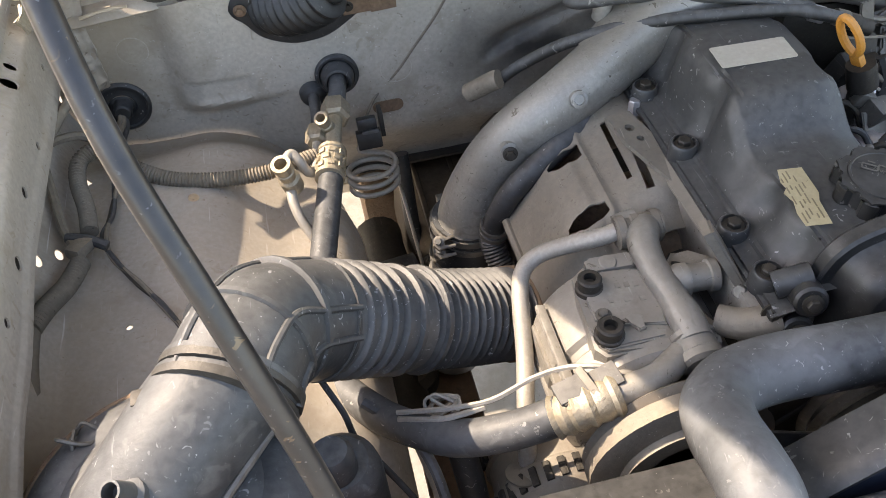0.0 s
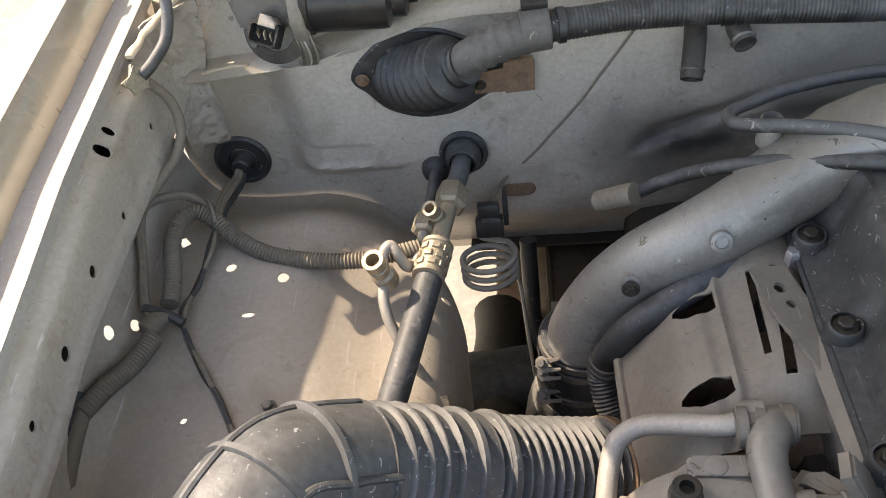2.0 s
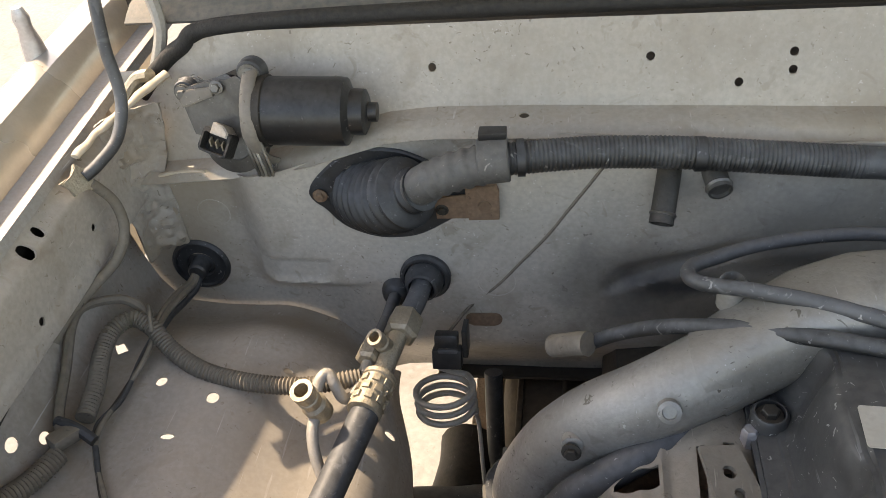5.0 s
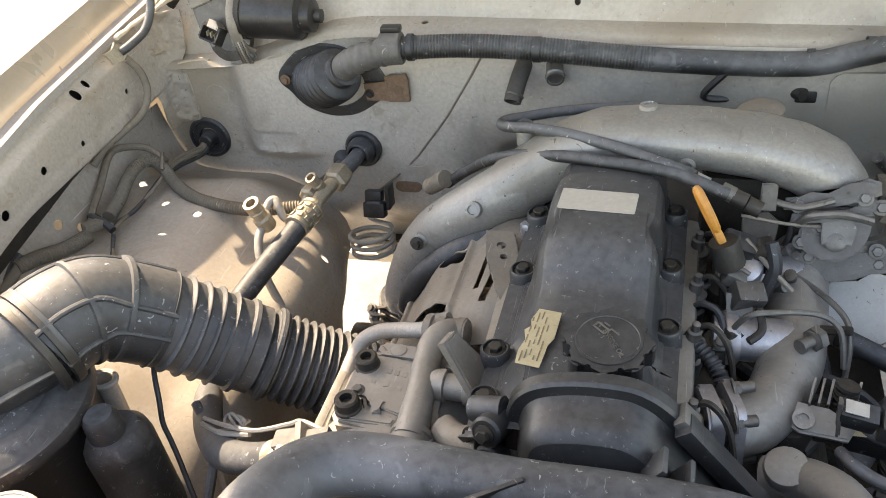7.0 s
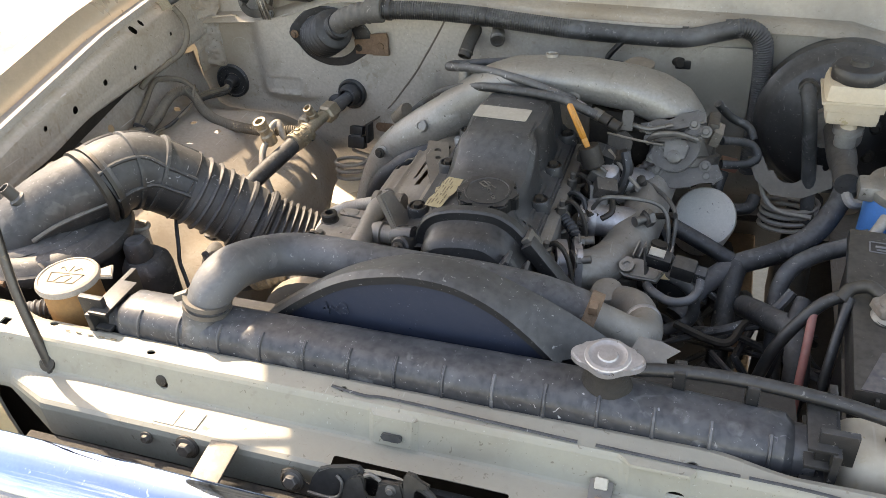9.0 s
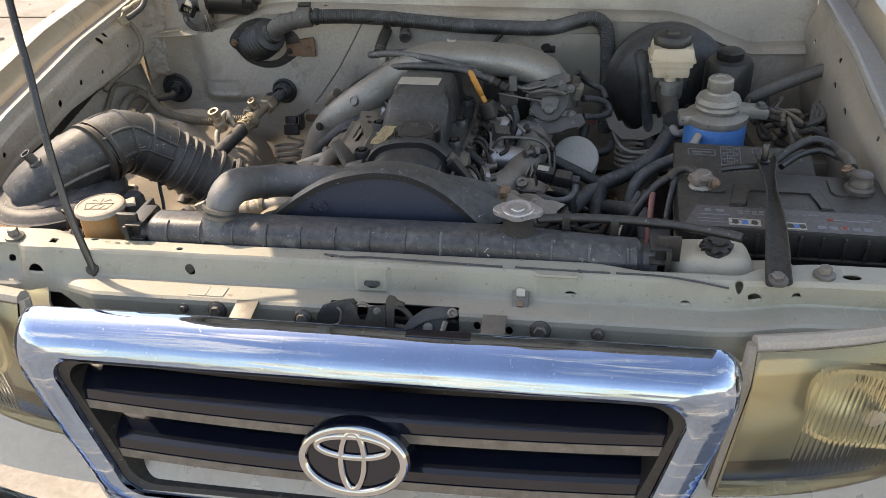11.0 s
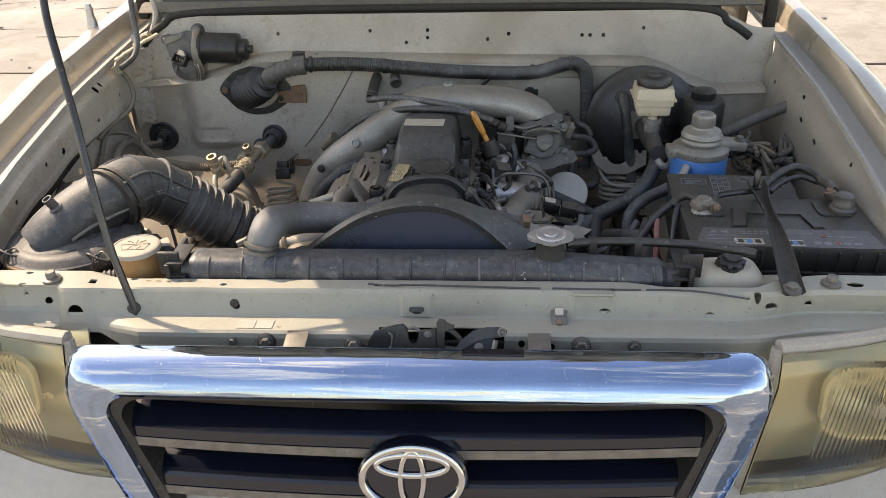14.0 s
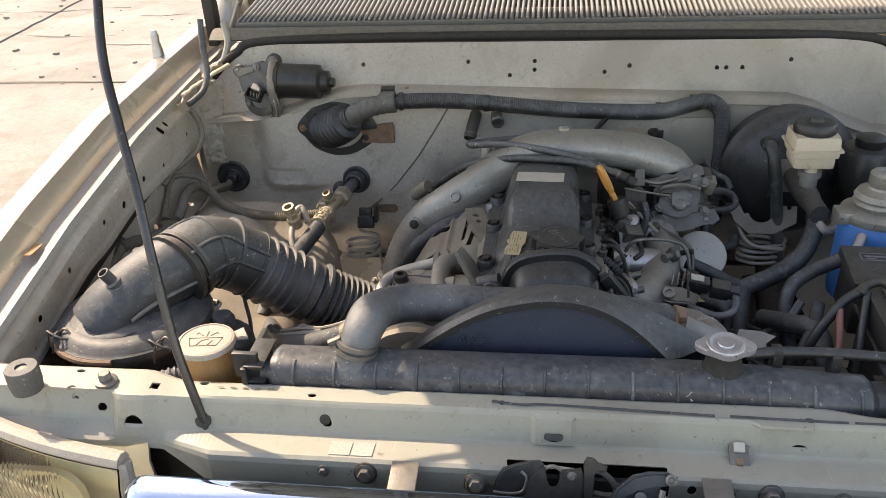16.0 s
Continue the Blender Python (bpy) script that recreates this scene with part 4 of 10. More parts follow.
put(b, "chrome_frame", CHROME, grille, "chrome surround with fine scratches")
b = bmesh.new()
loops = []
for d, y in ((0.0, -0.066), (0.0, -0.069), (0.010, -0.066), (0.012, -0.030)):
    loops.append([b.verts.new((GM + x, y + bow(x), z)) for x, z in outline(0.345 - d, 0.309 - d, 0.944 - d, 0.736 + d, 0.032)])
for p, q in zip(loops, loops[1:]):
    for k in range(len(p)):
        b.faces.new((p[k], p[(k + 1) % len(p)], q[(k + 1) % len(p)], q[k]))
put(b, "inner_rim", PLASTIC, grille)
for z in (0.897, 0.822, 0.747):
    w = 0.308 + (0.344 - 0.308) * (z - 0.737) / 0.206 - 0.003

    def bar(u, k, z=z, w=w):
        y, dz = ((-0.026, 0.003), (-0.040, 0.000), (-0.0585, -0.011), (-0.0625, -0.024), (-0.050, -0.040), (-0.030, -0.034))[int(k) % 6]
        return (GM + u * w, y + bow(u * w), z + dz)
    blade = put(grid(bar, steps(-1, 1, 20), range(7)), "bar", GLOSSBLACK, grille)
    put(grid(lambda u, k, z=z, w=w: (GM + u * w * 0.99, (-0.0640, -0.0655, -0.056)[int(k)] + bow(u * w), z + (-0.0225, -0.0340, -0.0410)[int(k)]), steps(-1, 1, 20), range(3), 0.0008), "edge_strip", STEEL, blade)
put(grid(lambda x, z: (GM + x, 0.012, z), steps(-0.33, 0.33, 4), steps(0.72, 0.94, 4), 0.003), "backing", PLASTIC, grille)
put(grid(lambda x, v: (GM + x, -0.034 + 0.050 * v + bow(x) * (1 - v), 0.938 + 0.003 * math.sin(x * 60) * (1 - v)), steps(-0.345, 0.345, 40), steps(0, 1, 4), 0.003), "top_cover", FOAM, grille, "black plastic cover strip behind the chrome")
# badge: plain oval rings on a dark boss
badge = thing("badge", (GM, -0.08, 0.85), "chrome oval ring badge on the grille", "badge")
tilt = basis((GM + 0.003, -0.080, 0.852), (1, 0, 0), (0, -0.94, 0.34))
b = lathe([(0.062, -0.030), (0.062, 0.004), (0.058, 0.008), (0.0, 0.009)], (0, 0, 0), (0, 0, 1), 36, None, 0.70)
bmesh.ops.transform(b, matrix=tilt, verts=b.verts[:])
put(b, "boss", GLOSSBLACK, badge)
for rx, ry, oy, w in ((0.056, 0.037, 0.0, 0.0048), (0.040, 0.012, 0.016, 0.0036), (0.013, 0.033, 0.0, 0.0036)):
    line = [Vector((rx * math.cos(a), ry * math.sin(a) + oy, 0.011)) for a in (2 * math.pi * k / 48 for k in range(48))]
    b = sweep(bmesh.new(), line, w, 8, False, 0.6, True)
    bmesh.ops.transform(b, matrix=tilt, verts=b.verts[:])
    put(b, "ring", BADGE, badge)


def headlight(side):
    def mx(x):
        return x if side > 0 else 2 * GM - x
    h = thing("headlight", (mx(0.56), 0.02, 0.78), "yellowed ribbed headlight with a dusty lens", "headlight", "headlights of the car")

    def face(u, v, off=0.0):
        x0 = 0.443 - 0.022 * (1 - v)
        x = x0 + (0.74 - x0) * u
        return (mx(x), -0.016 + off + 0.08 * u * u + 0.03 * u + 0.016 * step01(v, 0.85, 1.0), 0.772 + 0.196 * v + 0.004 * u * v)
    ribs = lambda u, v: face(u, v, 0.0003 * math.cos(u * 300) if 0.2 < v < 0.84 and 0.22 < u < 0.72 else 0.0)
    put(grid(ribs, steps(0, 1, 400), steps(0, 1, 12), 0.003), "lens", LENS, h, "yellowed fluted lens")
    put(grid(lambda u, v: face(u, v, 0.055), steps(-0.02, 1, 16), steps(0, 1, 8), 0.003), "reflector", LAMPSHELL, h)
    top = tube([face(u, 1.0, 0.012) for u in (0, 0.3, 0.6, 1.0)], 0.010, 8)
    merge(top, tube([face(0, v, 0.012) for v in (1.0, 0.6, 0.3, 0.0)], 0.008, 8), tube([face(u, 0.0, 0.012) for u in (0, 0.3, 0.6, 1.0)], 0.008, 8))
    put(top, "housing", WASHCAP, h)
    c = Vector(face(0.47, 0.52, 0.018))
    at = basis(c, (1, 0, 0), (0, -1, 0.1))
    bowl = bmesh.new()
    loops = []
    for w, hh, r, d in ((0.128, 0.102, 0.034, -0.004), (0.126, 0.100, 0.034, 0.004), (0.116, 0.090, 0.032, 0.003), (0.108, 0.084, 0.030, -0.010), (0.078, 0.062, 0.024, -0.024), (0.030, 0.030, 0.012, -0.034)):
        loops.append([bowl.verts.new(at @ Vector((x, y, d))) for x, y in round_box(w, hh, r)])
    for p, q in zip(loops, loops[1:]):
        for k in range(len(p)):
            bowl.faces.new((p[k], p[(k + 1) % len(p)], q[(k + 1) % len(p)], q[k]))
    bowl.faces.new(loops[-1])
    put(bowl, "bulb_reflector", LAMPSHELL, h, "bright rounded reflector bowl")
    put(lathe([(0.0, 0.02), (0.011, 0.018), (0.012, -0.01)], c, (0, -1, 0.1), 16), "bulb_shield", BRIGHT, h)


headlight(1)
headlight(-1)


def bumper_point(x, v):
    a = radians(-100 + 200 * v)
    return (x + MID, -0.10 + 0.22 * (x / 0.8) ** 4 - 0.045 * math.cos(a), 0.66 + 0.06 * math.sin(a))


single(grid(bumper_point, steps(-0.80, 0.80, 40), steps(0, 1, 14), 0.002), "front_bumper", CHROME, "chrome front bumper below the grille", "bumper")
b = grid(lambda x, v: (x + MID, -0.06 + 0.14 * (x / 0.8) ** 4 + 0.05 * v, 0.735 + 0.045 * v), steps(-0.78, 0.78, 24), steps(0, 1, 4), 0.002)
single(b, "front_valance", BODY, "champagne painted strip under the headlights", "panel", "", "structure")

# condenser fins in the gap behind the chrome
condenser = thing("condenser", (MID, 0.03, 0.70), "dark finned air conditioning condenser", "condenser")
for k in range(22):
    put(block((MID, 0.030, 0.925 - k * 0.010), (0.60, 0.014, 0.003), 0), "fin", DARK, condenser)
put(block((MID, 0.043, 0.82), (0.62, 0.006, 0.26), 0.001), "core", PLASTIC, condenser)

# ---- latch and small hardware on the support ----
latch = thing("hood_latch", (0.02, 0.02, 0.955), "greasy black hood latch with a hook and spring", "hood latch")
LAT = basis((0.0, 0.018, 0.9655), (1, 0, 0), (0, -0.94, 0.34)) @ Matrix.Diagonal((1.0, 0.84, 1.0, 1.0))
put(plate([(-0.052, -0.010), (-0.051, 0.002), (-0.045, 0.006), (-0.036, 0.004), (-0.030, -0.004), (-0.026, -0.006), (0.060, -0.006), (0.060, -0.018), (-0.030, -0.018), (-0.045, -0.016)], 0.003, LAT, 0.001), "base_plate", GREASE, latch)
put(plate([(-0.025, -0.010), (-0.022, 0.004), (-0.016, 0.016), (-0.005, 0.021), (0.009, 0.0255), (0.018, 0.027), (0.022, 0.022), (0.014, 0.019), (0.010, 0.008), (0.004, -0.004), (-0.006, -0.011)], 0.006, LAT @ Matrix.Translation((0, 0, 0.001)), 0.002), "catch_plate", PLASTIC, latch)
put(plate([(0.004, -0.016), (0.006, 0.006), (0.012, 0.017), (0.020, 0.022), (0.024, 0.0195), (0.024, 0.004), (0.027, -0.001), (0.033, -0.001), (0.036, 0.004), (0.036, 0.017), (0.041, 0.0195), (0.048, 0.020), (0.055, 0.022), (0.058, 0.010), (0.057, -0.016)], 0.005, LAT @ Matrix.Translation((0, 0, 0.004)), 0.0015), "front_plate", GREASE, latch)
put(tube([LAT @ Vector(p) for p in ((0.024, 0.0205, 0.006), (0.029, 0.023, 0.006), (0.034, 0.021, 0.006), (0.037, 0.0185, 0.006))], 0.0018, 8), "spring_end", STEEL, latch)
put(tube([LAT @ Vector(p) for p in ((-0.024, -0.009, 0.008), (-0.012, -0.010, 0.008), (-0.002, -0.009, 0.008), (0.004, -0.004, 0.008), (0.006, 0.010, 0.009), (0.001, 0.016, 0.008))], 0.0014, 8), "spring_wire", STEEL, latch)
put(plate([(0.058, -0.022), (0.057, 0.030), (0.060, 0.036), (0.066, 0.035), (0.070, 0.030), (0.078, 0.027), (0.077, 0.0225), (0.069, 0.0235), (0.0655, 0.018), (0.066, -0.022)], 0.004, LAT @ Matrix.Translation((0, 0, 0.006)), 0.001), "hook", GREASE, latch, "upright greasy hook plate with a pointed tip")
put(tube([LAT @ Vector(p) for p in ((0.064, 0.020, 0.005), (0.072, 0.019, 0.005), (0.080, 0.012, 0.005), (0.086, 0.002, 0.005), (0.086, -0.006, 0.005), (0.078, -0.008, 0.005), (0.066, -0.006, 0.005))], 0.0032, 8, 6), "loop", GREASE, latch)
for x, z in ((-0.040, -0.004), (0.047, 0.014)):
    at = LAT @ Vector((x, z, 0.003 if x < 0 else 0.009))
    if x < 0:
        put(lathe([(0.0105, 0.0), (0.0105, 0.002), (0.0085, 0.003), (0.0080, 0.001)], at, (0, -0.94, 0.34), 24), "washer", GREASE, latch)
    bolt(at, (0, -0.94, 0.34), 0.0062 if x < 0 else 0.003, latch, STEEL)
lever = thing("safety_catch", (0.11, 0.0, 0.96), "black safety catch lever of the hood", "catch lever")
LEV = basis((0.110, 0.006, 0.978), (1, 0, 0), (0, -0.80, 0.60))
put(plate([(-0.034, -0.016), (-0.024, 0.000), (-0.010, 0.011), (0.004, 0.0145), (0.020, 0.0150), (0.028, 0.0115), (0.027, 0.006), (0.018, 0.003), (0.006, 0.002), (-0.008, 0.001), (-0.020, -0.010), (-0.030, -0.019)], 0.008, LEV, 0.0025), "lever", PLASTIC, lever)
put(lathe([(0.0052, 0.0), (0.0052, 0.003), (0.003, 0.004), (0.002, 0.002)], LEV @ Vector((0.022, 0.009, 0.007)), (0, -0.80, 0.60), 16), "rivet", STEEL, lever)
put(plate([(-0.030, -0.012), (-0.016, 0.003), (0.014, 0.004), (0.013, -0.030), (-0.028, -0.030)], 0.006, LEV @ Matrix.Translation((0, 0, -0.004)), 0.0015), "bracket", PLASTIC, lever)
put(tube([(0.125, 0.000, 0.982), (0.122, -0.010, 0.972), (0.120, -0.016, 0.962)], 0.003, 8), "spring", STEEL, lever)
put(lathe([(0.0052, 0.0), (0.0052, 0.003), (0.0, 0.004)], LEV @ Vector((-0.004, -0.008, 0.003)), (0, -0.80, 0.60), 16), "pivot", STEEL, lever)
# black slab laid on the chrome lip for the dark of an open notch
put(block((0.122, -0.0280, 0.9862), (0.068, 0.011, 0.0024), 0.001), "notch_pad", GLOSSBLACK, lever)
for x in (-0.107, 0.175):
    b = block((x, 0.003, 0.9705), (0.026, 0.046, 0.003), 0.001, (8, 0, 0))
    merge(b, block((x, -0.0205, 0.9655), (0.026, 0.003, 0.011), 0.001))
    single(b, "grille_bracket", STEEL, "bare steel grille bracket tab", "bracket", "grille brackets")
hardware = thing("support_bolts", (0.0, 0.02, 0.95), "hex bolts in the front of the radiator support", "bolts")
for x, r in ((-0.147, 0.0065), (0.224, 0.0070), (-0.188, 0.004), (0.285, 0.005), (0.090, 0.0035)):
    if r > 0.006:
        put(lathe([(0.0115, 0.0), (0.0115, 0.0015), (0.009, 0.003), (0.0, 0.003)], (x, 0.0245, 0.959), (0, -0.97, 0.2), 20), "washer", GREASE, hardware)
    bolt((x, 0.0235, 0.9595), (0, -0.97, 0.2), r, hardware)
clipn = thing("spring_nut", (0.2, 0.045, 0.977), "rusty spring nut clipped to the support", "clip")
put(block((0.2, 0.0560, 0.9755), (0.018, 0.020, 0.0026), 0.001, (36, 0, 0)), "plate", STEEL, clipn)
put(block((0.2, 0.0600, 0.9820), (0.010, 0.009, 0.0045), 0.0015, (40, 0, 0)), "nut", STICKER, clipn)
put(block((0.2, 0.0500, 0.9730), (0.007, 0.007, 0.0045), 0.0015, (20, 0, 0)), "tongue", RUST, clipn)
mark = thing("support_stud", (0.030, 0.05, 0.988), "dirty rubber plug in a pressed recess of the support", "stud")
put(plate(round_box(0.018, 0.006, 0.0025), 0.003, basis((0.030, 0.0612, 0.9825), (1, 0, 0), (0, -0.92, 0.38)), 0.001), "plug", RUBBER, mark)
for x in (-0.174, -0.152):
    single(plate(round_box(0.021, 0.019, 0.001), 0.0006, basis((x, 0.0420, 0.9717), (1, 0, 0), (0, 0.04, 0.99)), 0), "tape_strip", TAPE, "strip of glossy clear tape on the support", "tape", "tape strips")
# dark disc that puts in the shade of a small dimple
h = thing("support_plug", (-0.192, 0.058, 0.991), "flat dark disc for a shaded dimple in the support", "plug")
put(lathe([(0.0055, -0.001), (0.0055, 0.0004), (0.003, 0.0012), (0.0, 0.0012)], (-0.194, 0.0662, 0.9857), (0, -0.94, 0.33), 14), "plug", DARK, h)
# faint hand-written mark on the top flange, as plain bars
bars([(-0.060 + 0.013 * k, 0.0, 0.0060, 0.0009 + 0.0005 * (k % 3)) for k in range(5)], basis((-0.245, 0.086, 1.0046), (1, 0, 0), (0, 0, 1)), LABELINK, support, "faded_mark")
for x, y, z in ((-0.426, 0.082, 1.008), (0.517, 0.085, 1.008)):
    h = thing("bump_stop", (x, y, z), "grey dusty bolt-on hood stop on the support", "bump stop", "hood stops")
    put(lathe([(0.0115, 0.0), (0.0115, 0.0025), (0.008, 0.004)], (x, y, z), (0, 0, 1), 20), "washer", STEEL, h)
    put(lathe([(0.0068, 0.003), (0.0068, 0.010), (0.0055, 0.0115), (0.0, 0.0115)], (x, y, z), (0, 0, 1), 6), "head", STEEL, h)
h = thing("rubber_buffer", (-0.503, 0.066, 1.0), "round grey rubber hood buffer on the support", "buffer")
put(lathe([(0.015, 0.0), (0.0165, 0.010), (0.0165, 0.026), (0.0155, 0.028), (0.006, 0.028), (0.006, 0.020)], (-0.503, 0.066, 1.0075), (0, 0, 1), 28), "body", SLEEVE, h)
put(lathe([(0.0065, 0.020), (0.0065, 0.026), (0.0, 0.026)], (-0.503, 0.066, 1.0075), (0, 0, 1), 6), "screw", STEEL, h)

# prop rod: slightly bowed, from its hole in the support up to the hood
rod = thing("prop_rod", (-0.314, 0.060, 0.980), "slim dark steel hood prop rod standing in the support", "prop rod")
put(tube([(-0.3180, 0.0620, 0.967), (-0.3205, 0.0650, 0.981), (-0.3395, 0.0800, 1.055), (-0.3565, 0.1055, 1.138), (-0.371, 0.132, 1.20), (-0.388, 0.159, 1.26), (-0.407, 0.194, 1.32), (-0.421, 0.250, 1.40), (-0.430, 0.306, 1.48), (-0.440, 0.362, 1.56), (-0.450, 0.418, 1.638)], 0.0046, 14, 6), "rod", RODSTEEL, rod)
put(lathe([(0.0085, -0.002), (0.0085, 0.0015), (0.0055, 0.002)], (-0.3200, 0.0640, 0.9800), (0, -0.8, 0.6), 16), "grommet", DARK, rod)

# ---- radiator ----
radiator = thing("radiator", (0.035, 0.13, 0.60), "dusty radiator with a ribbed black plastic top tank", "radiator")


def tank_point(x, k):
    a = 2 * math.pi * k / 18
    y, z = 0.122 + 0.026 * math.copysign(abs(math.cos(a)) ** 0.7, math.cos(a)), 0.996 + 0.026 * math.copysign(abs(math.sin(a)) ** 0.7, math.sin(a))
    e = 0.78 if x < -0.255 or x > 0.33 else 1.0
    return (x, 0.122 + (y - 0.122) * e, 0.996 + (z - 0.996) * e + 0.003 - 0.010 * step01(x, 0.15, 0.33))


b = grid(tank_point, [-0.27, -0.262, -0.254] + steps(-0.25, 0.325, 30) + [0.332, 0.34, 0.348], range(19))
bmesh.ops.remove_doubles(b, verts=b.verts[:], dist=1e-5)
bmesh.ops.holes_fill(b, edges=b.edges[:])
put(b, "top_tank", TANK, radiator, "ribbed black plastic tank with white scuffs")
for x in steps(-0.232, 0.315, 13):
    ring = [Vector(tank_point(x, 5.4 + 0.5 * k)) for k in range(15)]
    put(sweep(bmesh.new(), ring, 0.0017, 6), "rib", TANK, radiator)
for x in steps(-0.245, 0.325, 58):
    put(block((x, 0.0935, 0.9665), (0.006, 0.006, 0.016), 0.001), "crimp_tab", TANK, radiator)
put(block((0.035, 0.122, 0.967), (0.61, 0.062, 0.012), 0.002), "crimped_flange", STEEL, radiator)
b = block((0.035, 0.132, 0.78), (0.58, 0.045, 0.36), 0.002)
put(b, "core", DARK, radiator)
for x, s in ((-0.282, -1), (0.358, 1)):
    b = block((x, 0.130, 0.985), (0.006, 0.074, 0.075), 0.001)
    for dz in (0.0, 0.018, 0.036):
        merge(b, block((x - s * 0.010, 0.120, 1.005 + dz - 0.018), (0.020, 0.05, 0.003), 0.0005))
    merge(b, block((x, 0.105, 1.02), (0.026, 0.006, 0.03), 0.001))
    put(b, "side_bracket", PLASTIC, radiator)
NECK, NAX = Vector((-0.1735, 0.123, 1.014)), Vector((0.20, 0.16, 1.0)).normalized()
put(lathe([(0.0275, -0.012), (0.0255, -0.002), (0.0225, 0.005), (0.0205, 0.012), (0.0200, 0.022)], NECK, NAX, 28), "hose_neck", TANK, radiator)
put(lathe([(0.0240, -0.010), (0.0215, 0.000), (0.0180, 0.008), (0.0165, 0.016), (0.0165, 0.026), (0.0165, 0.030)], (0.191, 0.126, 1.020), (0, 0, 1), 28, None, 0.86), "filler_neck", FOAM, radiator)

out = []
for k in range(48):
    a = 2 * math.pi * k / 48
    r = 0.0192 + 0.0095 * abs(math.cos(a)) ** 7 - 0.0012 * abs(math.sin(2 * a)) ** 2
    out.append((r * math.cos(a), r * math.sin(a)))
cap = put(plate(out, 0.0062, basis((0.191, 0.126, 1.0455), (1, 0.0, 0), (0, -0.05, 1)), 0.0018), "pressure_cap", BRIGHT, radiator, "bare metal pressure cap with two ears")
put(lathe([(0.0182, 0.006), (0.0175, 0.0072), (0.0150, 0.0078), (0.0125, 0.0066), (0.0105, 0.0062), (0.0080, 0.0064), (0.0072, 0.0078), (0.0, 0.0080)], (0.191, 0.126, 1.0455), (0, -0.05, 1), 32), "dome", BRIGHT, cap)
put(plate([(-0.018, -0.010), (-0.006, -0.016), (0.004, -0.010), (0.018, -0.012), (0.012, 0.0), (0.020, 0.010), (0.004, 0.012), (-0.014, 0.010)], 0.0006, basis((0.222, 0.150, 1.038), (1, -0.2, -0.1), (-0.1, -0.6, 0.8)), 0), "foil_tag", STEEL, radiator, "crumpled bare foil tag")

# overflow pipe along the top
pipe = thing("overflow_pipe", (0.32, 0.15, 1.02), "black plastic overflow pipe clipped to the radiator", "pipe")
put(tube([(0.212, 0.136, 1.032), (0.25, 0.144, 1.031), (0.30, 0.146, 1.030), (0.36, 0.138, 1.031), (0.41, 0.124, 1.032), (0.435, 0.114, 1.032)], 0.0056, 10, 6), "pipe", PLASTIC, pipe)
for p in ((0.30, 0.146, 1.018), (0.245, 0.145, 1.022)):
    put(block(p, (0.010, 0.016, 0.026), 0.002), "clip", PLASTIC, pipe)

# fan shroud
PANEL = [(-0.130, 0.994), (-0.080, 1.033), (-0.040, 1.057), (0.0, 1.069), (0.028, 1.072), (0.060, 1.068), (0.092, 1.053), (0.120, 1.030), (0.148, 1.000)]
RIM = [(-0.136, 0.988), (-0.089, 1.023), (-0.047, 1.050), (-0.007, 1.067), (0.027, 1.073), (0.067, 1.069), (0.109, 1.053), (0.152, 1.030), (0.190, 1.004)]


def along(pts, u):
    """A point on a row of points, u from 0 to 1."""
    k = u * (len(pts) - 1)
    i = min(int(k), len(pts) - 2)
    t = k - i
    p = [pts[max(i - 1, 0)], pts[i], pts[i + 1], pts[min(i + 2, len(pts) - 1)]]
    return tuple(0.5 * (2 * p[1][c] + (p[2][c] - p[0][c]) * t + (2 * p[0][c] - 5 * p[1][c] + 4 * p[2][c] - p[3][c]) * t * t + (3 * p[1][c] - p[0][c] - 3 * p[2][c] + p[3][c]) * t ** 3) for c in (0, 1))


def shroud_rim(u, k):
    (x0, z0), (x1, z1) = along(PANEL, u), along(RIM, u)
    f, dy, dz = ((0.0, -0.003, -0.006), (0.0, -0.004, 0.001), (0.0, 0.001, 0.0035), (0.25, 0.0, 0.003), (0.85, 0.0, 0.002), (1.0, 0.0, 0.0), (1.0, 0.004, -0.012), (1.05, 0.004, -0.06))[int(k)]
    return (x0 + (x1 - x0) * f, 0.157 + 0.029 * f + dy, z0 + 0.003 + (z1 - z0 - 0.003) * f + dz)


shroud = thing("fan_shroud", (0.01, 0.17, 0.80), "black plastic radiator fan shroud with an arched top", "fan shroud")
us = steps(0, 1, 40)
put(grid(lambda u, v: (along(PANEL, u)[0], 0.158 - 0.004 * (1 - v), 0.90 + (along(PANEL, u)[1] + 0.003 - 0.90) * v), us, steps(0, 1, 6), 0.003), "front_panel", SHROUD, shroud, "smooth blue-black front panel")
put(grid(shroud_rim, us, range(8), 0.0025), "rim", COVER, shroud)
put(grid(lambda x, v: (x, 0.155 + 0.06 * v, 0.972 - 0.015 * v), steps(-0.26, -0.14, 6), steps(0, 1, 3), 0.003), "side_wing", PLASTIC, shroud)
put(grid(lambda x, v: (x, 0.155 + 0.06 * v, 0.974 - 0.015 * v), steps(0.155, 0.34, 6), steps(0, 1, 3), 0.003), "side_wing", PLASTIC, shroud)
words("4x3", 0.019, basis((-0.056, 0.1548, 1.026), (1, 0, 0.12), (0, -1, 0)), SHROUD, shroud, "moulded_writing", 0.003)

# upper radiator hose
uhose = thing("upper_radiator_hose", (0.0, 0.2, 0.95), "thick dusty black rubber radiator hose", "hose")
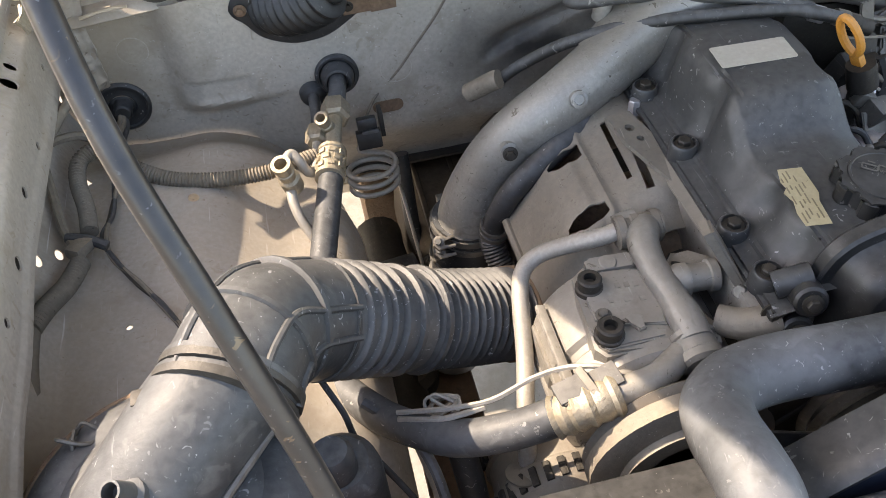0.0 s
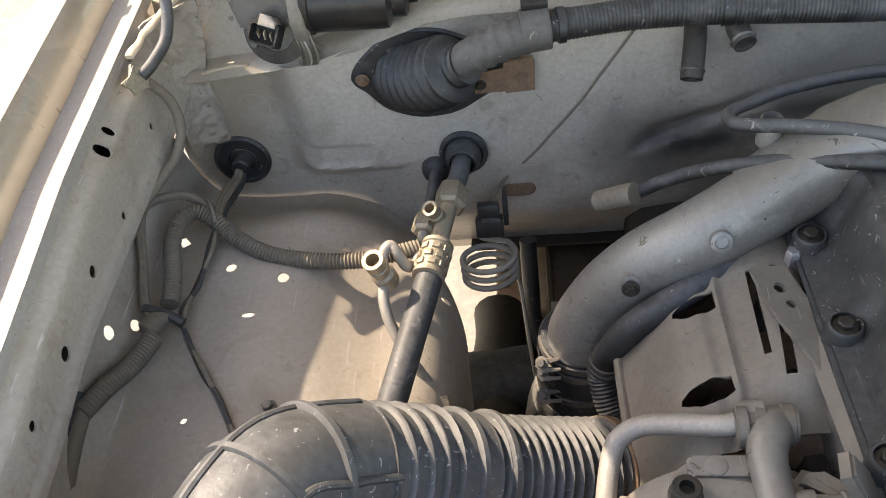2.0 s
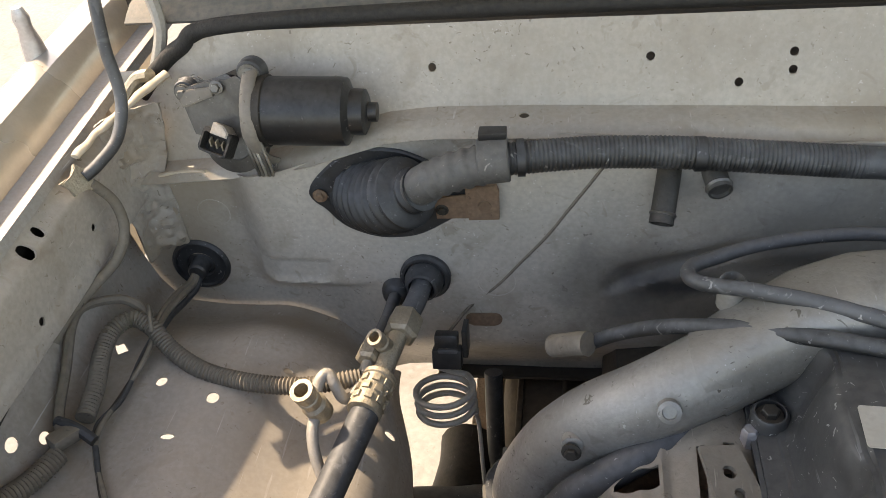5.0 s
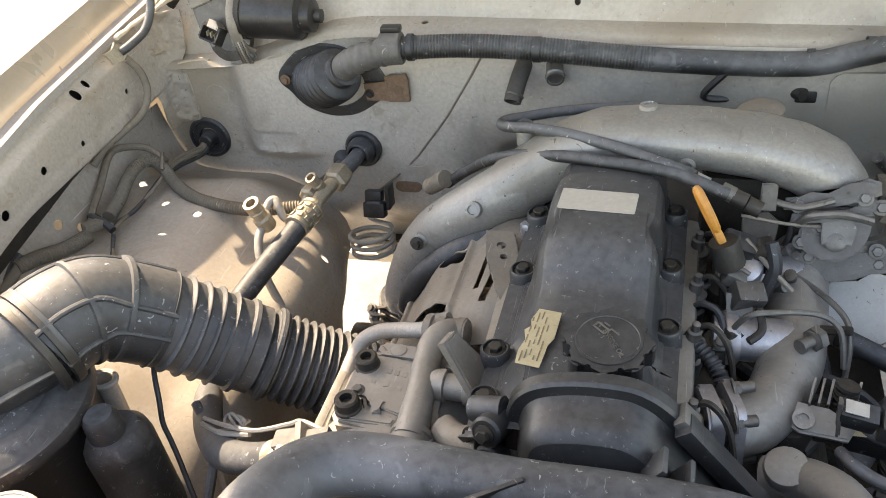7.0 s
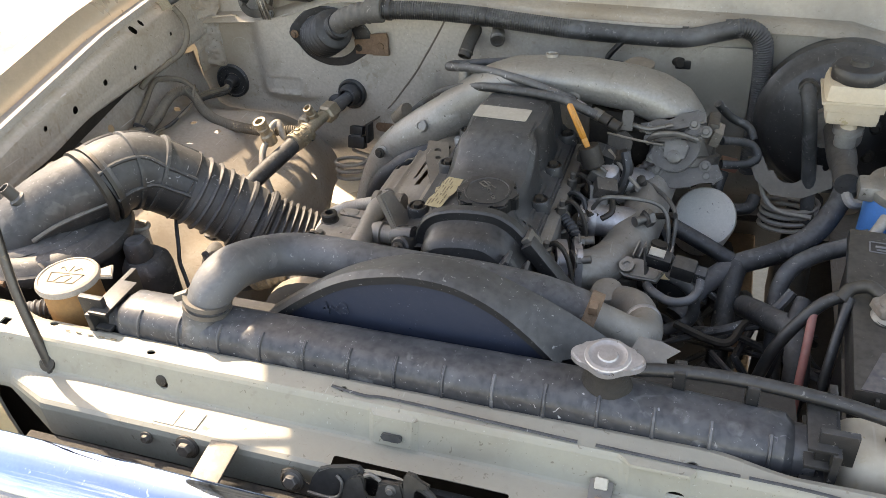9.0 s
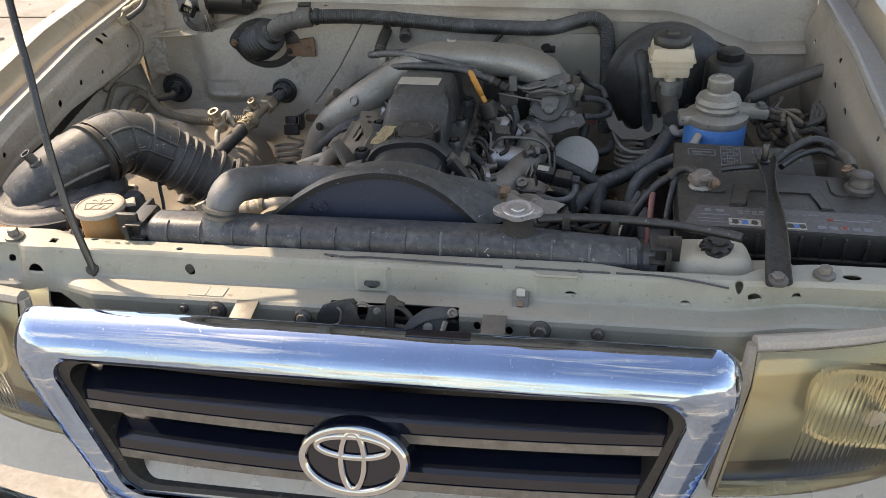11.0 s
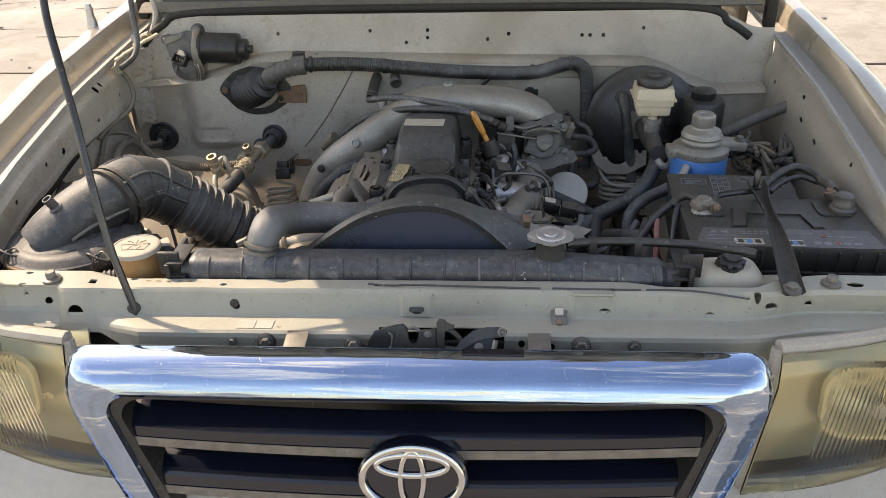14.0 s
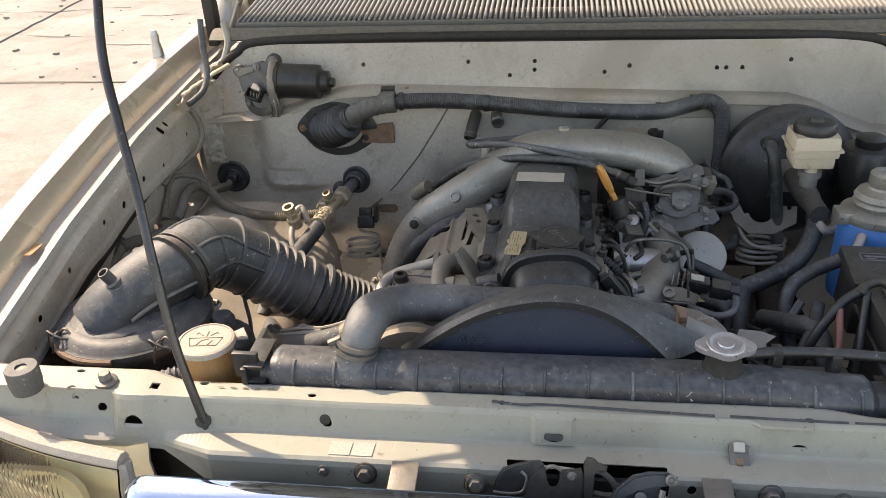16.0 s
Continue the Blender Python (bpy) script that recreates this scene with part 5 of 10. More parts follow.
UP = [(-0.1705, 0.1255, 1.027), (-0.1665, 0.1295, 1.041), (-0.1635, 0.143, 1.0475), (-0.1625, 0.166, 1.0445), (-0.160, 0.190, 1.035), (-0.152, 0.214, 1.025), (-0.132, 0.229, 1.020), (-0.100, 0.233, 1.018), (-0.060, 0.230, 1.019), (0.0, 0.229, 1.018), (0.050, 0.232, 1.015), (0.112, 0.235, 1.007), (0.166, 0.230, 0.996)]
put(tube(UP, lambda s: 0.0195 + 0.002 * step01(s, 0.01, 0.04), 20, 6), "hose", HOSE, uhose)
for d in (0.016, 0.024):
    clamp(NECK + NAX * d, NAX, 0.0203, uhose, STEEL, 0.0045, d > 0.02)
put(block(NECK + NAX * 0.024 + Vector((-0.022, -0.006, 0.004)), (0.014, 0.006, 0.007), 0.001, (0, -20, 15)), "clamp_screw", STEEL, uhose)
clamp((0.160, 0.2305, 0.998), (0.95, -0.06, -0.27), 0.0218, uhose, RUST, 0.012)
outlet = thing("water_outlet", (0.2, 0.26, 0.90), "grey cast water outlet elbow at the hose end", "outlet")
put(tube([(0.155, 0.231, 0.999), (0.178, 0.232, 0.989), (0.196, 0.236, 0.979), (0.207, 0.246, 0.971), (0.208, 0.262, 0.966), (0.203, 0.284, 0.958), (0.194, 0.310, 0.950), (0.176, 0.330, 0.938), (0.150, 0.338, 0.925)], 0.0168, 20, 6), "elbow", ALU, outlet)
put(lathe([(0.016, -0.014), (0.0165, 0.0), (0.0150, 0.003), (0.009, 0.005), (0.0, 0.0055)], (0.161, 0.332, 0.948), (-0.15, -0.25, 0.95), 24), "plug", ALU, outlet)
put(lathe([(0.0168, -0.004), (0.0182, -0.002), (0.0182, 0.002), (0.0168, 0.004)], (0.2045, 0.278, 0.960), (-0.2, 0.95, -0.3), 24), "bead", BRIGHT, outlet)

# ---- engine ----
engine = thing("engine_block", (0.02, 0.42, 0.45), "dark dirty cast iron engine block and head", "engine block")
put(block((0.015, 0.44, 0.76), (0.20, 0.34, 0.34), 0.012), "block", DARK, engine)
put(block((0.012, 0.445, 0.945), (0.165, 0.30, 0.055), 0.008), "cylinder_head", ALU, engine)
put(block((0.0, 0.75, 0.68), (0.30, 0.30, 0.30), 0.05), "bell_housing", DARK, engine)
put(block((0.0, 0.40, 0.56), (0.26, 0.40, 0.10), 0.03), "oil_pan", DARK, engine)

# valve cover: a flange, steep sides, a high rear part and a slope down to the front
VC_FLANGE = 0.982


def vc_top(y):
    return 1.026 + 0.027 * step01(y, 0.408, 0.458) - 0.006 * step01(y, 0.53, 0.575)


def vc_point(y, k):
    t = vc_top(y)
    k = int(k)
    prof = [(-0.078, VC_FLANGE - 0.006), (-0.078, VC_FLANGE + 0.004), (-0.060, VC_FLANGE + 0.007), (-0.056, VC_FLANGE + 0.016), (-0.048, t - 0.020), (-0.043, t - 0.007), (-0.036, t - 0.001), (-0.012, t + 0.002), (0.016, t + 0.002), (0.040, t), (0.046, t - 0.005), (0.049, t - 0.016),
            (0.052, VC_FLANGE + 0.016), (0.055, VC_FLANGE + 0.007), (0.070, VC_FLANGE + 0.004), (0.070, VC_FLANGE - 0.006)]
    x, z = prof[k]
    # the bolts stand in hollows of the side
    for by in (0.322, 0.372, 0.471, 0.555):
        if 2 < k < 6 or 9 < k < 13:
            x *= 1 - 0.16 * math.exp(-((y - by) / 0.012) ** 2)
    if y < 0.305 or y > 0.578:
        z = min(z, VC_FLANGE + 0.02)
    return (0.012 + x, y, z)


valve = thing("valve_cover", (0.012, 0.44, 0.975), "dusty blue-black painted valve cover with spattered paint", "valve cover")
ys = [0.288, 0.298, 0.3045, 0.3055, 0.312, 0.32] + steps(0.328, 0.560, 44) + [0.568, 0.5775, 0.5785, 0.592]
b = grid(vc_point, ys, range(16))
bmesh.ops.holes_fill(b, edges=b.edges[:])
bmesh.ops.bevel(b, geom=[e for e in b.edges if len(e.link_faces) == 2 and e.calc_face_angle(0) > 0.5], offset=0.003, segments=2, affect="EDGES")
put(b, "cover", COVER, valve)
for x, y in ((-0.056, 0.322), (-0.058, 0.372), (-0.054, 0.471), (-0.054, 0.555), (0.070, 0.330), (0.071, 0.414), (0.070, 0.49), (0.070, 0.57)):
    put(lathe([(0.0125, -0.012), (0.012, 0.004), (0.0105, 0.006), (0.0095, 0.006), (0.009, 0.001)], (x, y, 0.992), (0, 0, 1), 20), "bolt_boss", COVER, valve)
    bolt((x, y, 0.994), (0, 0, 1), 0.0058, valve, DARK)
b = plate(round_box(0.064, 0.029, 0.002), 0.0006, basis((0.008, 0.497, 1.0555), (1, -0.05, 0), (0, 0.0, 1)), 0)
put(b, "blank_label", STICKER, valve, "blank weathered pale sticker")
lab = basis((-0.021, 0.357, 1.0297), (1, -0.08, 0.0), (-0.03, -0.02, 1)) @ Matrix.Scale(0.80, 4)
put(plate([(-0.011, -0.036), (0.012, -0.038), (0.013, -0.01), (0.017, 0.0), (0.016, 0.034), (-0.006, 0.036), (-0.010, 0.02), (-0.008, 0.012), (-0.013, 0.006), (-0.009, -0.006), (-0.012, -0.02)], 0.0006, lab, 0), "torn_label", YELLOW, valve, "torn yellow service label")
bars([(-0.008 + 0.0040 * (k % 5), -0.027 + 0.0160 * (k // 5) + 0.003 * ((k * 7) % 3), 0.0011, 0.0125 - 0.0024 * ((k * 5) % 4)) for k in range(19)], lab @ Matrix.Translation((0, 0, 0.0006)), LABELINK, valve, "print")

oilcap = thing("oil_filler_cap", (0.032, 0.347, 1.02), "black plastic engine oil filler cap with grips", "oil cap")
out = []
for k in range(72):
    a = 2 * math.pi * k / 72
    out.append(((0.0298 + 0.0028 * math.tanh(4 * math.cos(8 * a))) * math.cos(a), (0.0298 + 0.0028 * math.tanh(4 * math.cos(8 * a))) * math.sin(a)))
cp = basis((0.032, 0.347, 1.0285), (1, 0, 0), (0.02, -0.05, 1))
put(plate(out, 0.016, cp, 0.002), "grip", PLASTIC, oilcap)
b = lathe([(0.0245, 0.015), (0.024, 0.0172), (0.0222, 0.0172), (0.0217, 0.0166), (0.0, 0.0170)], (0, 0, 0), (0, 0, 1), 32)
bmesh.ops.transform(b, matrix=cp, verts=b.verts[:])
put(b, "dome", PLASTIC, oilcap)
words("ENGINE OIL", 0.0052, cp @ pose(0.004, -0.004, 0.0172, 0, 0, -58), STEEL, oilcap, "moulded_writing", 0.0004)
bars([(-0.004, 0.008, 0.011, 0.0012), (-0.004, 0.003, 0.010, 0.0012), (-0.0095, 0.0055, 0.0012, 0.006), (0.0012, 0.0065, 0.0012, 0.006), (0.005, 0.010, 0.008, 0.0012), (-0.004, 0.011, 0.005, 0.0012)], cp @ pose(-0.006, 0.002, 0.0172, 0, 0, -40), STEEL, oilcap, "oil_can_symbol")

# timing cover in front of the valve cover: an arched rim, a step and a bulged face
TC = [(-0.036, 0.93), (-0.034, 0.985), (-0.031, 1.008), (-0.024, 1.026), (-0.010, 1.038), (0.015, 1.045), (0.045, 1.046), (0.062, 1.041), (0.078, 1.028), (0.100, 0.999), (0.133, 0.956), (0.165, 0.914)]


def tc_at(u, inset):
    """A point of the arch, u from 0 to 1, moved inwards."""
    p, q = along(TC, max(0.0, u - 0.01)), along(TC, min(1.0, u + 0.01))
    d = Vector((q[0] - p[0], q[1] - p[1])).normalized()
    x, z = along(TC, u)
    return x + d.y * inset, z - d.x * inset


timing = thing("timing_cover", (0.04, 0.28, 0.75), "black plastic timing belt cover with a raised rim", "timing cover")
us = steps(0, 1, 60)
RIMS = ((0.312, 0.012), (0.312, 0.0), (0.309, -0.003), (0.300, -0.003), (0.2975, -0.001), (0.2970, 0.007), (0.292, 0.0095), (0.278, 0.0105), (0.270, 0.013), (0.2655, 0.019))


def tc_rim(u, k):
    y, inset = RIMS[int(k)]
    x, z = tc_at(u, inset)
    return (x, y, z)


put(grid(tc_rim, us, range(len(RIMS)), 0.002), "rim", PLASTIC, timing)


def tc_face(u, v):
    x, z = tc_at(u, 0.0185)
    cx, cz = 0.05, 0.86
    return (x + (cx - x) * v, 0.2655 - 0.010 * math.sin(min(v * 2.4, 1.57)) - 0.008 * step01(v, 0.30, 0.36), z + (cz - z) * v)


put(grid(tc_face, us, steps(0, 0.95, 26)), "front_face", COVER, timing, "dusty black front face with a pressed ring")
for p in ((-0.044, 0.290, 1.000), (-0.046, 0.290, 0.968)):
    put(lathe([(0.012, -0.012), (0.012, 0.006), (0.010, 0.008)], p, (-0.25, -0.85, 0.35), 16), "lug", PLASTIC, timing)
    bolt(Vector(p) + Vector((-0.002, -0.008, 0.003)), (-0.25, -0.85, 0.35), 0.005, timing, DARK)
put(tube([(-0.060, 0.308, 0.998), (-0.050, 0.306, 1.002), (-0.036, 0.304, 1.006)], 0.010, 12), "upper_ear", COVER, timing)
put(block((0.116, 0.296, 0.983), (0.014, 0.018, 0.100), 0.003, (0, -37, 0)), "edge_beam", PLASTIC, timing)
put(block((0.089, 0.302, 1.020), (0.010, 0.018, 0.018), 0.002, (0, -40, 0)), "clip", STEEL, timing)
for q in (0.070, 0.087):
    put(block((q, 0.262, 1.046 - (q - 0.02) * 0.55), (0.004, 0.020, 0.024), 0.001, (0, 35, 0)), "stiffener", COVER, timing)

# dipstick: a flat ring grip on a bracketed tube
dip = thing("oil_dipstick", (0.085, 0.51, 0.90), "orange plastic dipstick handle on its tube", "dipstick")
line = [Vector((0.0195 * math.cos(a), 0.0088 * math.sin(a), 0.0)) for a in (2 * math.pi * k / 32 for k in range(32))]
b = sweep(bmesh.new(), line, 0.0034, 8, False, 1.1, True)
merge(b, block((0.026, 0, 0), (0.012, 0.011, 0.007), 0.002))
bmesh.ops.transform(b, matrix=basis((0.095, 0.497, 1.053), (0.44, -0.14, -0.88), (-0.85, -0.35, -0.37)), verts=b.verts[:])
put(b, "handle", ORANGE, dip)
put(lathe([(0.012, 0.0), (0.013, -0.006), (0.013, -0.024), (0.007, -0.028)], (0.110, 0.492, 1.026), (-0.3, 0.1, 0.9), 16), "guide_cup", DARK, dip)
put(tube([(0.113, 0.497, 1.012), (0.117, 0.495, 0.985), (0.118, 0.49, 0.90)], 0.0055, 10), "guide_tube", DARK, dip)

# silver intake pipe and plenum over the engine
intake = thing("intake_pipe", (-0.05, 0.62, 0.78), "large silver painted intake pipe curving over the engine", "intake pipe")
INT = [(-0.216, 0.599, 0.815), (-0.209, 0.597, 0.857), (-0.195, 0.592, 0.901), (-0.166, 0.585, 0.943), (-0.126, 0.581, 0.976), (-0.083, 0.588, 1.003), (-0.040, 0.602, 1.026)]
put(tube(INT, lambda s: 0.0355 - 0.0065 * step01(s, 0.02, 0.09), 22, 6), "pipe", PIPE, intake)


PLENUM = [(-0.090, 0.587, 0.999, 0.029, 0.0290, -32), (-0.060, 0.595, 1.018, 0.031, 0.0295, -32), (-0.030, 0.602, 1.038, 0.033, 0.0280, -24), (0.000, 0.605, 1.051, 0.034, 0.0250, -8), (0.040, 0.606, 1.055, 0.035, 0.0235, 0), (0.090, 0.606, 1.055, 0.035, 0.0230, 2), (0.140, 0.604, 1.050, 0.036, 0.0235, 8), (0.172, 0.601, 1.042, 0.037, 0.0250, 20), (0.195, 0.598, 1.031, 0.036, 0.0260, 42), (0.208, 0.595, 1.014, 0.034, 0.0265, 68), (0.212, 0.592, 0.998, 0.031, 0.0270, 85)]


def plenum_point(u, k):
    """Flattened oval section, leaning with the run of the casting."""
    row = [lerp_list(u, [(j, r[c]) for j, r in enumerate(PLENUM)]) for c in range(6)]
    a, t = 2 * math.pi * k / 28, radians(row[5])
    dy = row[3] * math.copysign(abs(math.cos(a)) ** 0.75, math.cos(a))
    up = row[4] * math.copysign(abs(math.sin(a)) ** 0.75, math.sin(a))
    return (row[0] + up * math.sin(t), row[1] + dy, row[2] + up * math.cos(t))


b = grid(plenum_point, steps(0, len(PLENUM) - 1, 50), range(29))
bmesh.ops.remove_doubles(b, verts=b.verts[:], dist=1e-5)
bmesh.ops.smooth_vert(b, verts=b.verts[:], factor=0.5, use_axis_x=True, use_axis_y=True, use_axis_z=True)
bmesh.ops.holes_fill(b, edges=b.edges[:])
put(b, "plenum", PIPE, intake)
# the shade below the plenum is put into this casting's dark colour
put(block((0.145, 0.612, 0.985), (0.105, 0.050, 0.080), 0.012), "manifold_body", DARK, intake, "intake manifold casting coloured dark for the shade under the plenum")
for p, a in (((-0.181, 0.560, 0.949), (-0.1, -0.9, 0.2)), ((0.077, 0.5715, 1.046), (0, -0.95, 0.1)), ((0.190, 0.566, 1.026), (0, -0.95, 0.1)), ((0.040, 0.618, 1.079), (0, 0.1, 1)), ((-0.118, 0.552, 0.998), (-0.1, -0.8, 0.5))):
    put(lathe([(0.0085, -0.006), (0.0080, 0.002), (0.005, 0.003), (0.0045, 0.001)], p, a, 16), "boss", PIPE, intake)
bolt((-0.182, 0.553, 0.950), (-0.1, -0.9, 0.2), 0.0048, intake, DARK)
rub = thing("intake_hose", (-0.218, 0.6, 0.74), "black rubber intake coupling with double clamps", "hose")
put(tube([(-0.224, 0.598, 0.745), (-0.220, 0.600, 0.78), (-0.216, 0.600, 0.835)], 0.0385, 22), "hose", RUBBER, rub)
for z in (0.828, 0.815, 0.778):
    clamp((-0.2165 - (0.83 - z) * 0.08, 0.60, z), (0.08, 0, 1), 0.039, rub, STEEL, 0.007)
    put(plate([(-0.012, -0.006), (0.006, -0.006), (0.010, 0.0), (0.006, 0.006), (-0.012, 0.006), (-0.012, 0.003), (0.0, 0.003), (0.0, -0.003), (-0.012, -0.003)], 0.014, basis((-0.252, 0.572, z), (-0.8, -0.3, 0.3), (0.1, -0.6, 0.75)), 0.001), "clamp_tongue", SHIELD, rub)
    bolt((-0.255, 0.566, z + 0.012), (-0.3, -0.6, 0.7), 0.004, rub, STEEL)
put(tube([(-0.228, 0.598, 0.755), (-0.24, 0.60, 0.70), (-0.245, 0.60, 0.60)], 0.036, 18), "pipe", PIPE, rub)

# throttle body at the plenum's end
throttle = put(lathe([(0.038, 0.0), (0.040, 0.002), (0.040, 0.010), (0.036, 0.013), (0.036, 0.040), (0.041, 0.042), (0.041, 0.052), (0.034, 0.054)], (0.212, 0.605, 0.998), (0.05, -0.35, -0.92), 28), "throttle_body", CAST, intake, "dirty cast aluminium throttle body with levers")
TN = (-0.05, -0.82, 0.55)
put(plate([(-0.040, -0.004), (-0.038, 0.006), (-0.018, 0.007), (-0.006, 0.011), (0.014, 0.013), (0.026, 0.019), (0.036, 0.015), (0.036, 0.004), (0.020, 0.0), (0.004, -0.003), (-0.018, -0.006)], 0.012, basis((0.200, 0.564, 1.006), (1, 0.05, 0.10), TN), 0.003), "upper_flange", CAST, throttle)
put(plate([(-0.036, -0.012), (-0.034, -0.005), (-0.012, -0.007), (0.010, -0.003), (0.030, 0.004), (0.036, -0.004), (0.020, -0.010), (-0.010, -0.014)], 0.009, basis((0.201, 0.562, 1.004), (1, 0.05, 0.10), TN), 0.002), "gasket_flange", CAST, throttle)
out = [(0.028 * math.cos(radians(a)) * (1 + 0.12 * math.sin(radians(a * 2))), 0.026 * math.sin(radians(a))) for a in range(0, 360, 12)]
put(plate(out, 0.008, basis((0.204, 0.560, 0.978), (1, 0.05, 0), TN), 0.002), "cover_plate", CAST, throttle)
put(plate([(0.034 * math.cos(radians(a)), 0.034 * math.sin(radians(a))) for a in range(30, 165, 9)] + [(0.027 * math.cos(radians(a)), 0.027 * math.sin(radians(a))) for a in range(165, 30, -9)], 0.006, basis((0.204, 0.553, 0.980), (1, 0.05, 0), TN)), "cable_quadrant", STEEL, throttle)
put(plate([(-0.012, -0.010), (0.012, -0.010), (0.016, 0.004), (0.010, 0.012), (-0.012, 0.010)], 0.006, basis((0.204, 0.549, 0.985), (1, 0.05, 0), TN)), "lever", STEEL, throttle)
put(plate([(-0.046, 0.004), (-0.030, 0.010), (0.016, 0.006), (0.040, 0.010), (0.046, -0.006), (0.034, -0.014), (0.020, -0.010), (0.010, -0.018), (-0.010, -0.018), (-0.036, -0.014)], 0.008, basis((0.216, 0.556, 0.950), (1, 0.0, 0.14), TN), 0.002), "lower_flange", CAST, throttle)
put(block((0.240, 0.588, 0.985), (0.014, 0.034, 0.054), 0.004, (0, 8, 0)), "side_casting", CAST, throttle)
put(block((0.248, 0.577, 0.995), (0.012, 0.022, 0.022), 0.003, (10, 15, 0)), "position_sensor", SHIELD, throttle)
for x, z in ((0.172, 1.006), (0.184, 0.998), (0.222, 1.016), (0.236, 1.008), (0.240, 0.965), (0.205, 0.972), (0.186, 0.955), (0.228, 0.946), (0.243, 0.952), (0.192, 0.985), (0.178, 0.970)):
    bolt((x, 0.556 + (1.0 - z) * -0.10, z), TN, 0.0046, throttle, STEEL)
put(lathe([(0.009, 0.0), (0.009, 0.010), (0.006, 0.012)], (0.204, 0.549, 0.976), TN, 16), "spindle", STEEL, throttle)
throttle.location = (0.0, -0.004, 0.017)
put(tube([(0.172, 0.548, 0.992), (0.180, 0.541, 1.006), (0.204, 0.538, 1.012), (0.228, 0.542, 1.004)], 0.0035, 8), "return_spring", STEEL, throttle)
put(tube([(0.150, 0.553, 1.012), (0.172, 0.548, 1.010), (0.198, 0.552, 1.016)], 0.003, 8), "link_rod", STEEL, throttle)

# cast intake elbow beside the engine
elbow = thing("intake_elbow", (0.17, 0.45, 0.88), "cast aluminium intake elbow with a bolted flange", "intake elbow")


def elbow_r(s):
    return 0.0265 - 0.003 * step01(s, 0.13, 0.20)


put(tube([(0.188, 0.592, 0.945), (0.182, 0.555, 0.942), (0.179, 0.510, 0.936), (0.172, 0.455, 0.934), (0.158, 0.410, 0.934), (0.140, 0.380, 0.937), (0.116, 0.366, 0.940)], elbow_r, 24, 6), "casting", ALU, elbow)
put(plate(round_box(0.066, 0.052, 0.012), 0.008, basis((0.126, 0.370, 0.940), (0, 0.2, 1), (-0.95, -0.25, 0.05)), 0.002), "flange", BRIGHT, elbow)
put(plate(round_box(0.062, 0.048, 0.012), 0.012, basis((0.112, 0.366, 0.940), (0, 0.2, 1), (-0.95, -0.25, 0.05)), 0.002), "mating_flange", BRIGHT, elbow)
for p in ((0.124, 0.352, 0.966), (0.122, 0.382, 0.970), (0.128, 0.36, 0.914)):
    bolt(p, (0.9, 0.2, 0.1), 0.0055, elbow, STEEL)
    put(lathe([(0.0045, 0), (0.0045, 0.016), (0.003, 0.017)], p, (0.9, 0.2, 0.1), 10), "stud", STEEL, elbow)
for y, z in ((0.470, 0.945), (0.545, 0.955)):
    put(tube([(0.178, y, z - 0.006), (0.150, y - 0.006, z), (0.108, y - 0.008, z + 0.002)], 0.0195, 18, 5), "runner", BRIGHT, elbow)
    put(lathe([(0.023, -0.003), (0.0235, 0.0), (0.0235, 0.006), (0.022, 0.008)], (0.124, y - 0.007, z + 0.001), (-1, -0.15, 0.05), 20), "runner_collar", BRIGHT, elbow)
    bolt((0.116, y - 0.026, z + 0.012), (-0.3, -0.5, 0.8), 0.005, elbow, STEEL)
put(plate([(-0.020, -0.008), (-0.010, -0.012), (0.024, -0.009), (0.028, 0.004), (0.006, 0.012), (-0.018, 0.011)], 0.008, basis((0.186, 0.386, 0.938), (1, -0.1, -0.2), (-0.1, -0.5, 0.85)), 0.002), "lug", ALU, elbow)
put(lathe([(0.008, 0.008), (0.008, 0.013), (0.004, 0.013), (0.004, 0.010)], (0.176, 0.384, 0.940), (-0.1, -0.5, 0.85), 16), "lug_boss", ALU, elbow)
for k in range(6):
    put(block((0.182 + 0.007 * k, 0.402 + 0.002 * k, 0.955 - 0.002 * k), (0.002, 0.022, 0.008), 0.0006, (20, 0, -14)), "cast_fin", ALU, elbow)

# injectors and pipes along the head
for k, y in enumerate((0.352, 0.434, 0.495, 0.555)):
    inj = thing("injector", (0.086, y, 0.94), "dirty fuel injector with a hex nut and pipe", "injector", "injectors along the head")
    put(lathe([(0.0125, 0.0), (0.0125, 0.020), (0.009, 0.023), (0.009, 0.032), (0.011, 0.033), (0.011, 0.037), (0.006, 0.038), (0.006, 0.050), (0.0035, 0.051), (0.0035, 0.058), (0.002, 0.059)], (0.088, y, 0.930), (0.10, -0.05, 1), 14), "body", STEEL, inj)
    put(lathe([(0.0105, 0.022), (0.0105, 0.031)], (0.088, y, 0.930), (0.10, -0.05, 1), 6), "nut", STEEL, inj)
    put(tube([(0.092, y, 0.978), (0.104, y - 0.004, 0.988), (0.118, y - 0.012, 0.976), (0.126, y - 0.02, 0.94), (0.13, y - 0.03, 0.88)], 0.0026, 8), "pipe", DARK, inj)
hp = thing("hollow_bolt", (0.103, 0.354, 0.92), "round hollow steel boss beside the engine head", "boss")
put(lathe([(0.0125, 0.0), (0.0125, 0.020), (0.010, 0.022), (0.006, 0.022), (0.006, 0.012)], (0.103, 0.352, 0.922), (0.05, -0.2, 1), 20), "boss", STEEL, hp)
put(lathe([(0.0105, 0.0), (0.0105, 0.012)], (0.100, 0.385, 0.94), (0.05, -0.2, 1), 6), "nut", DARK, hp)
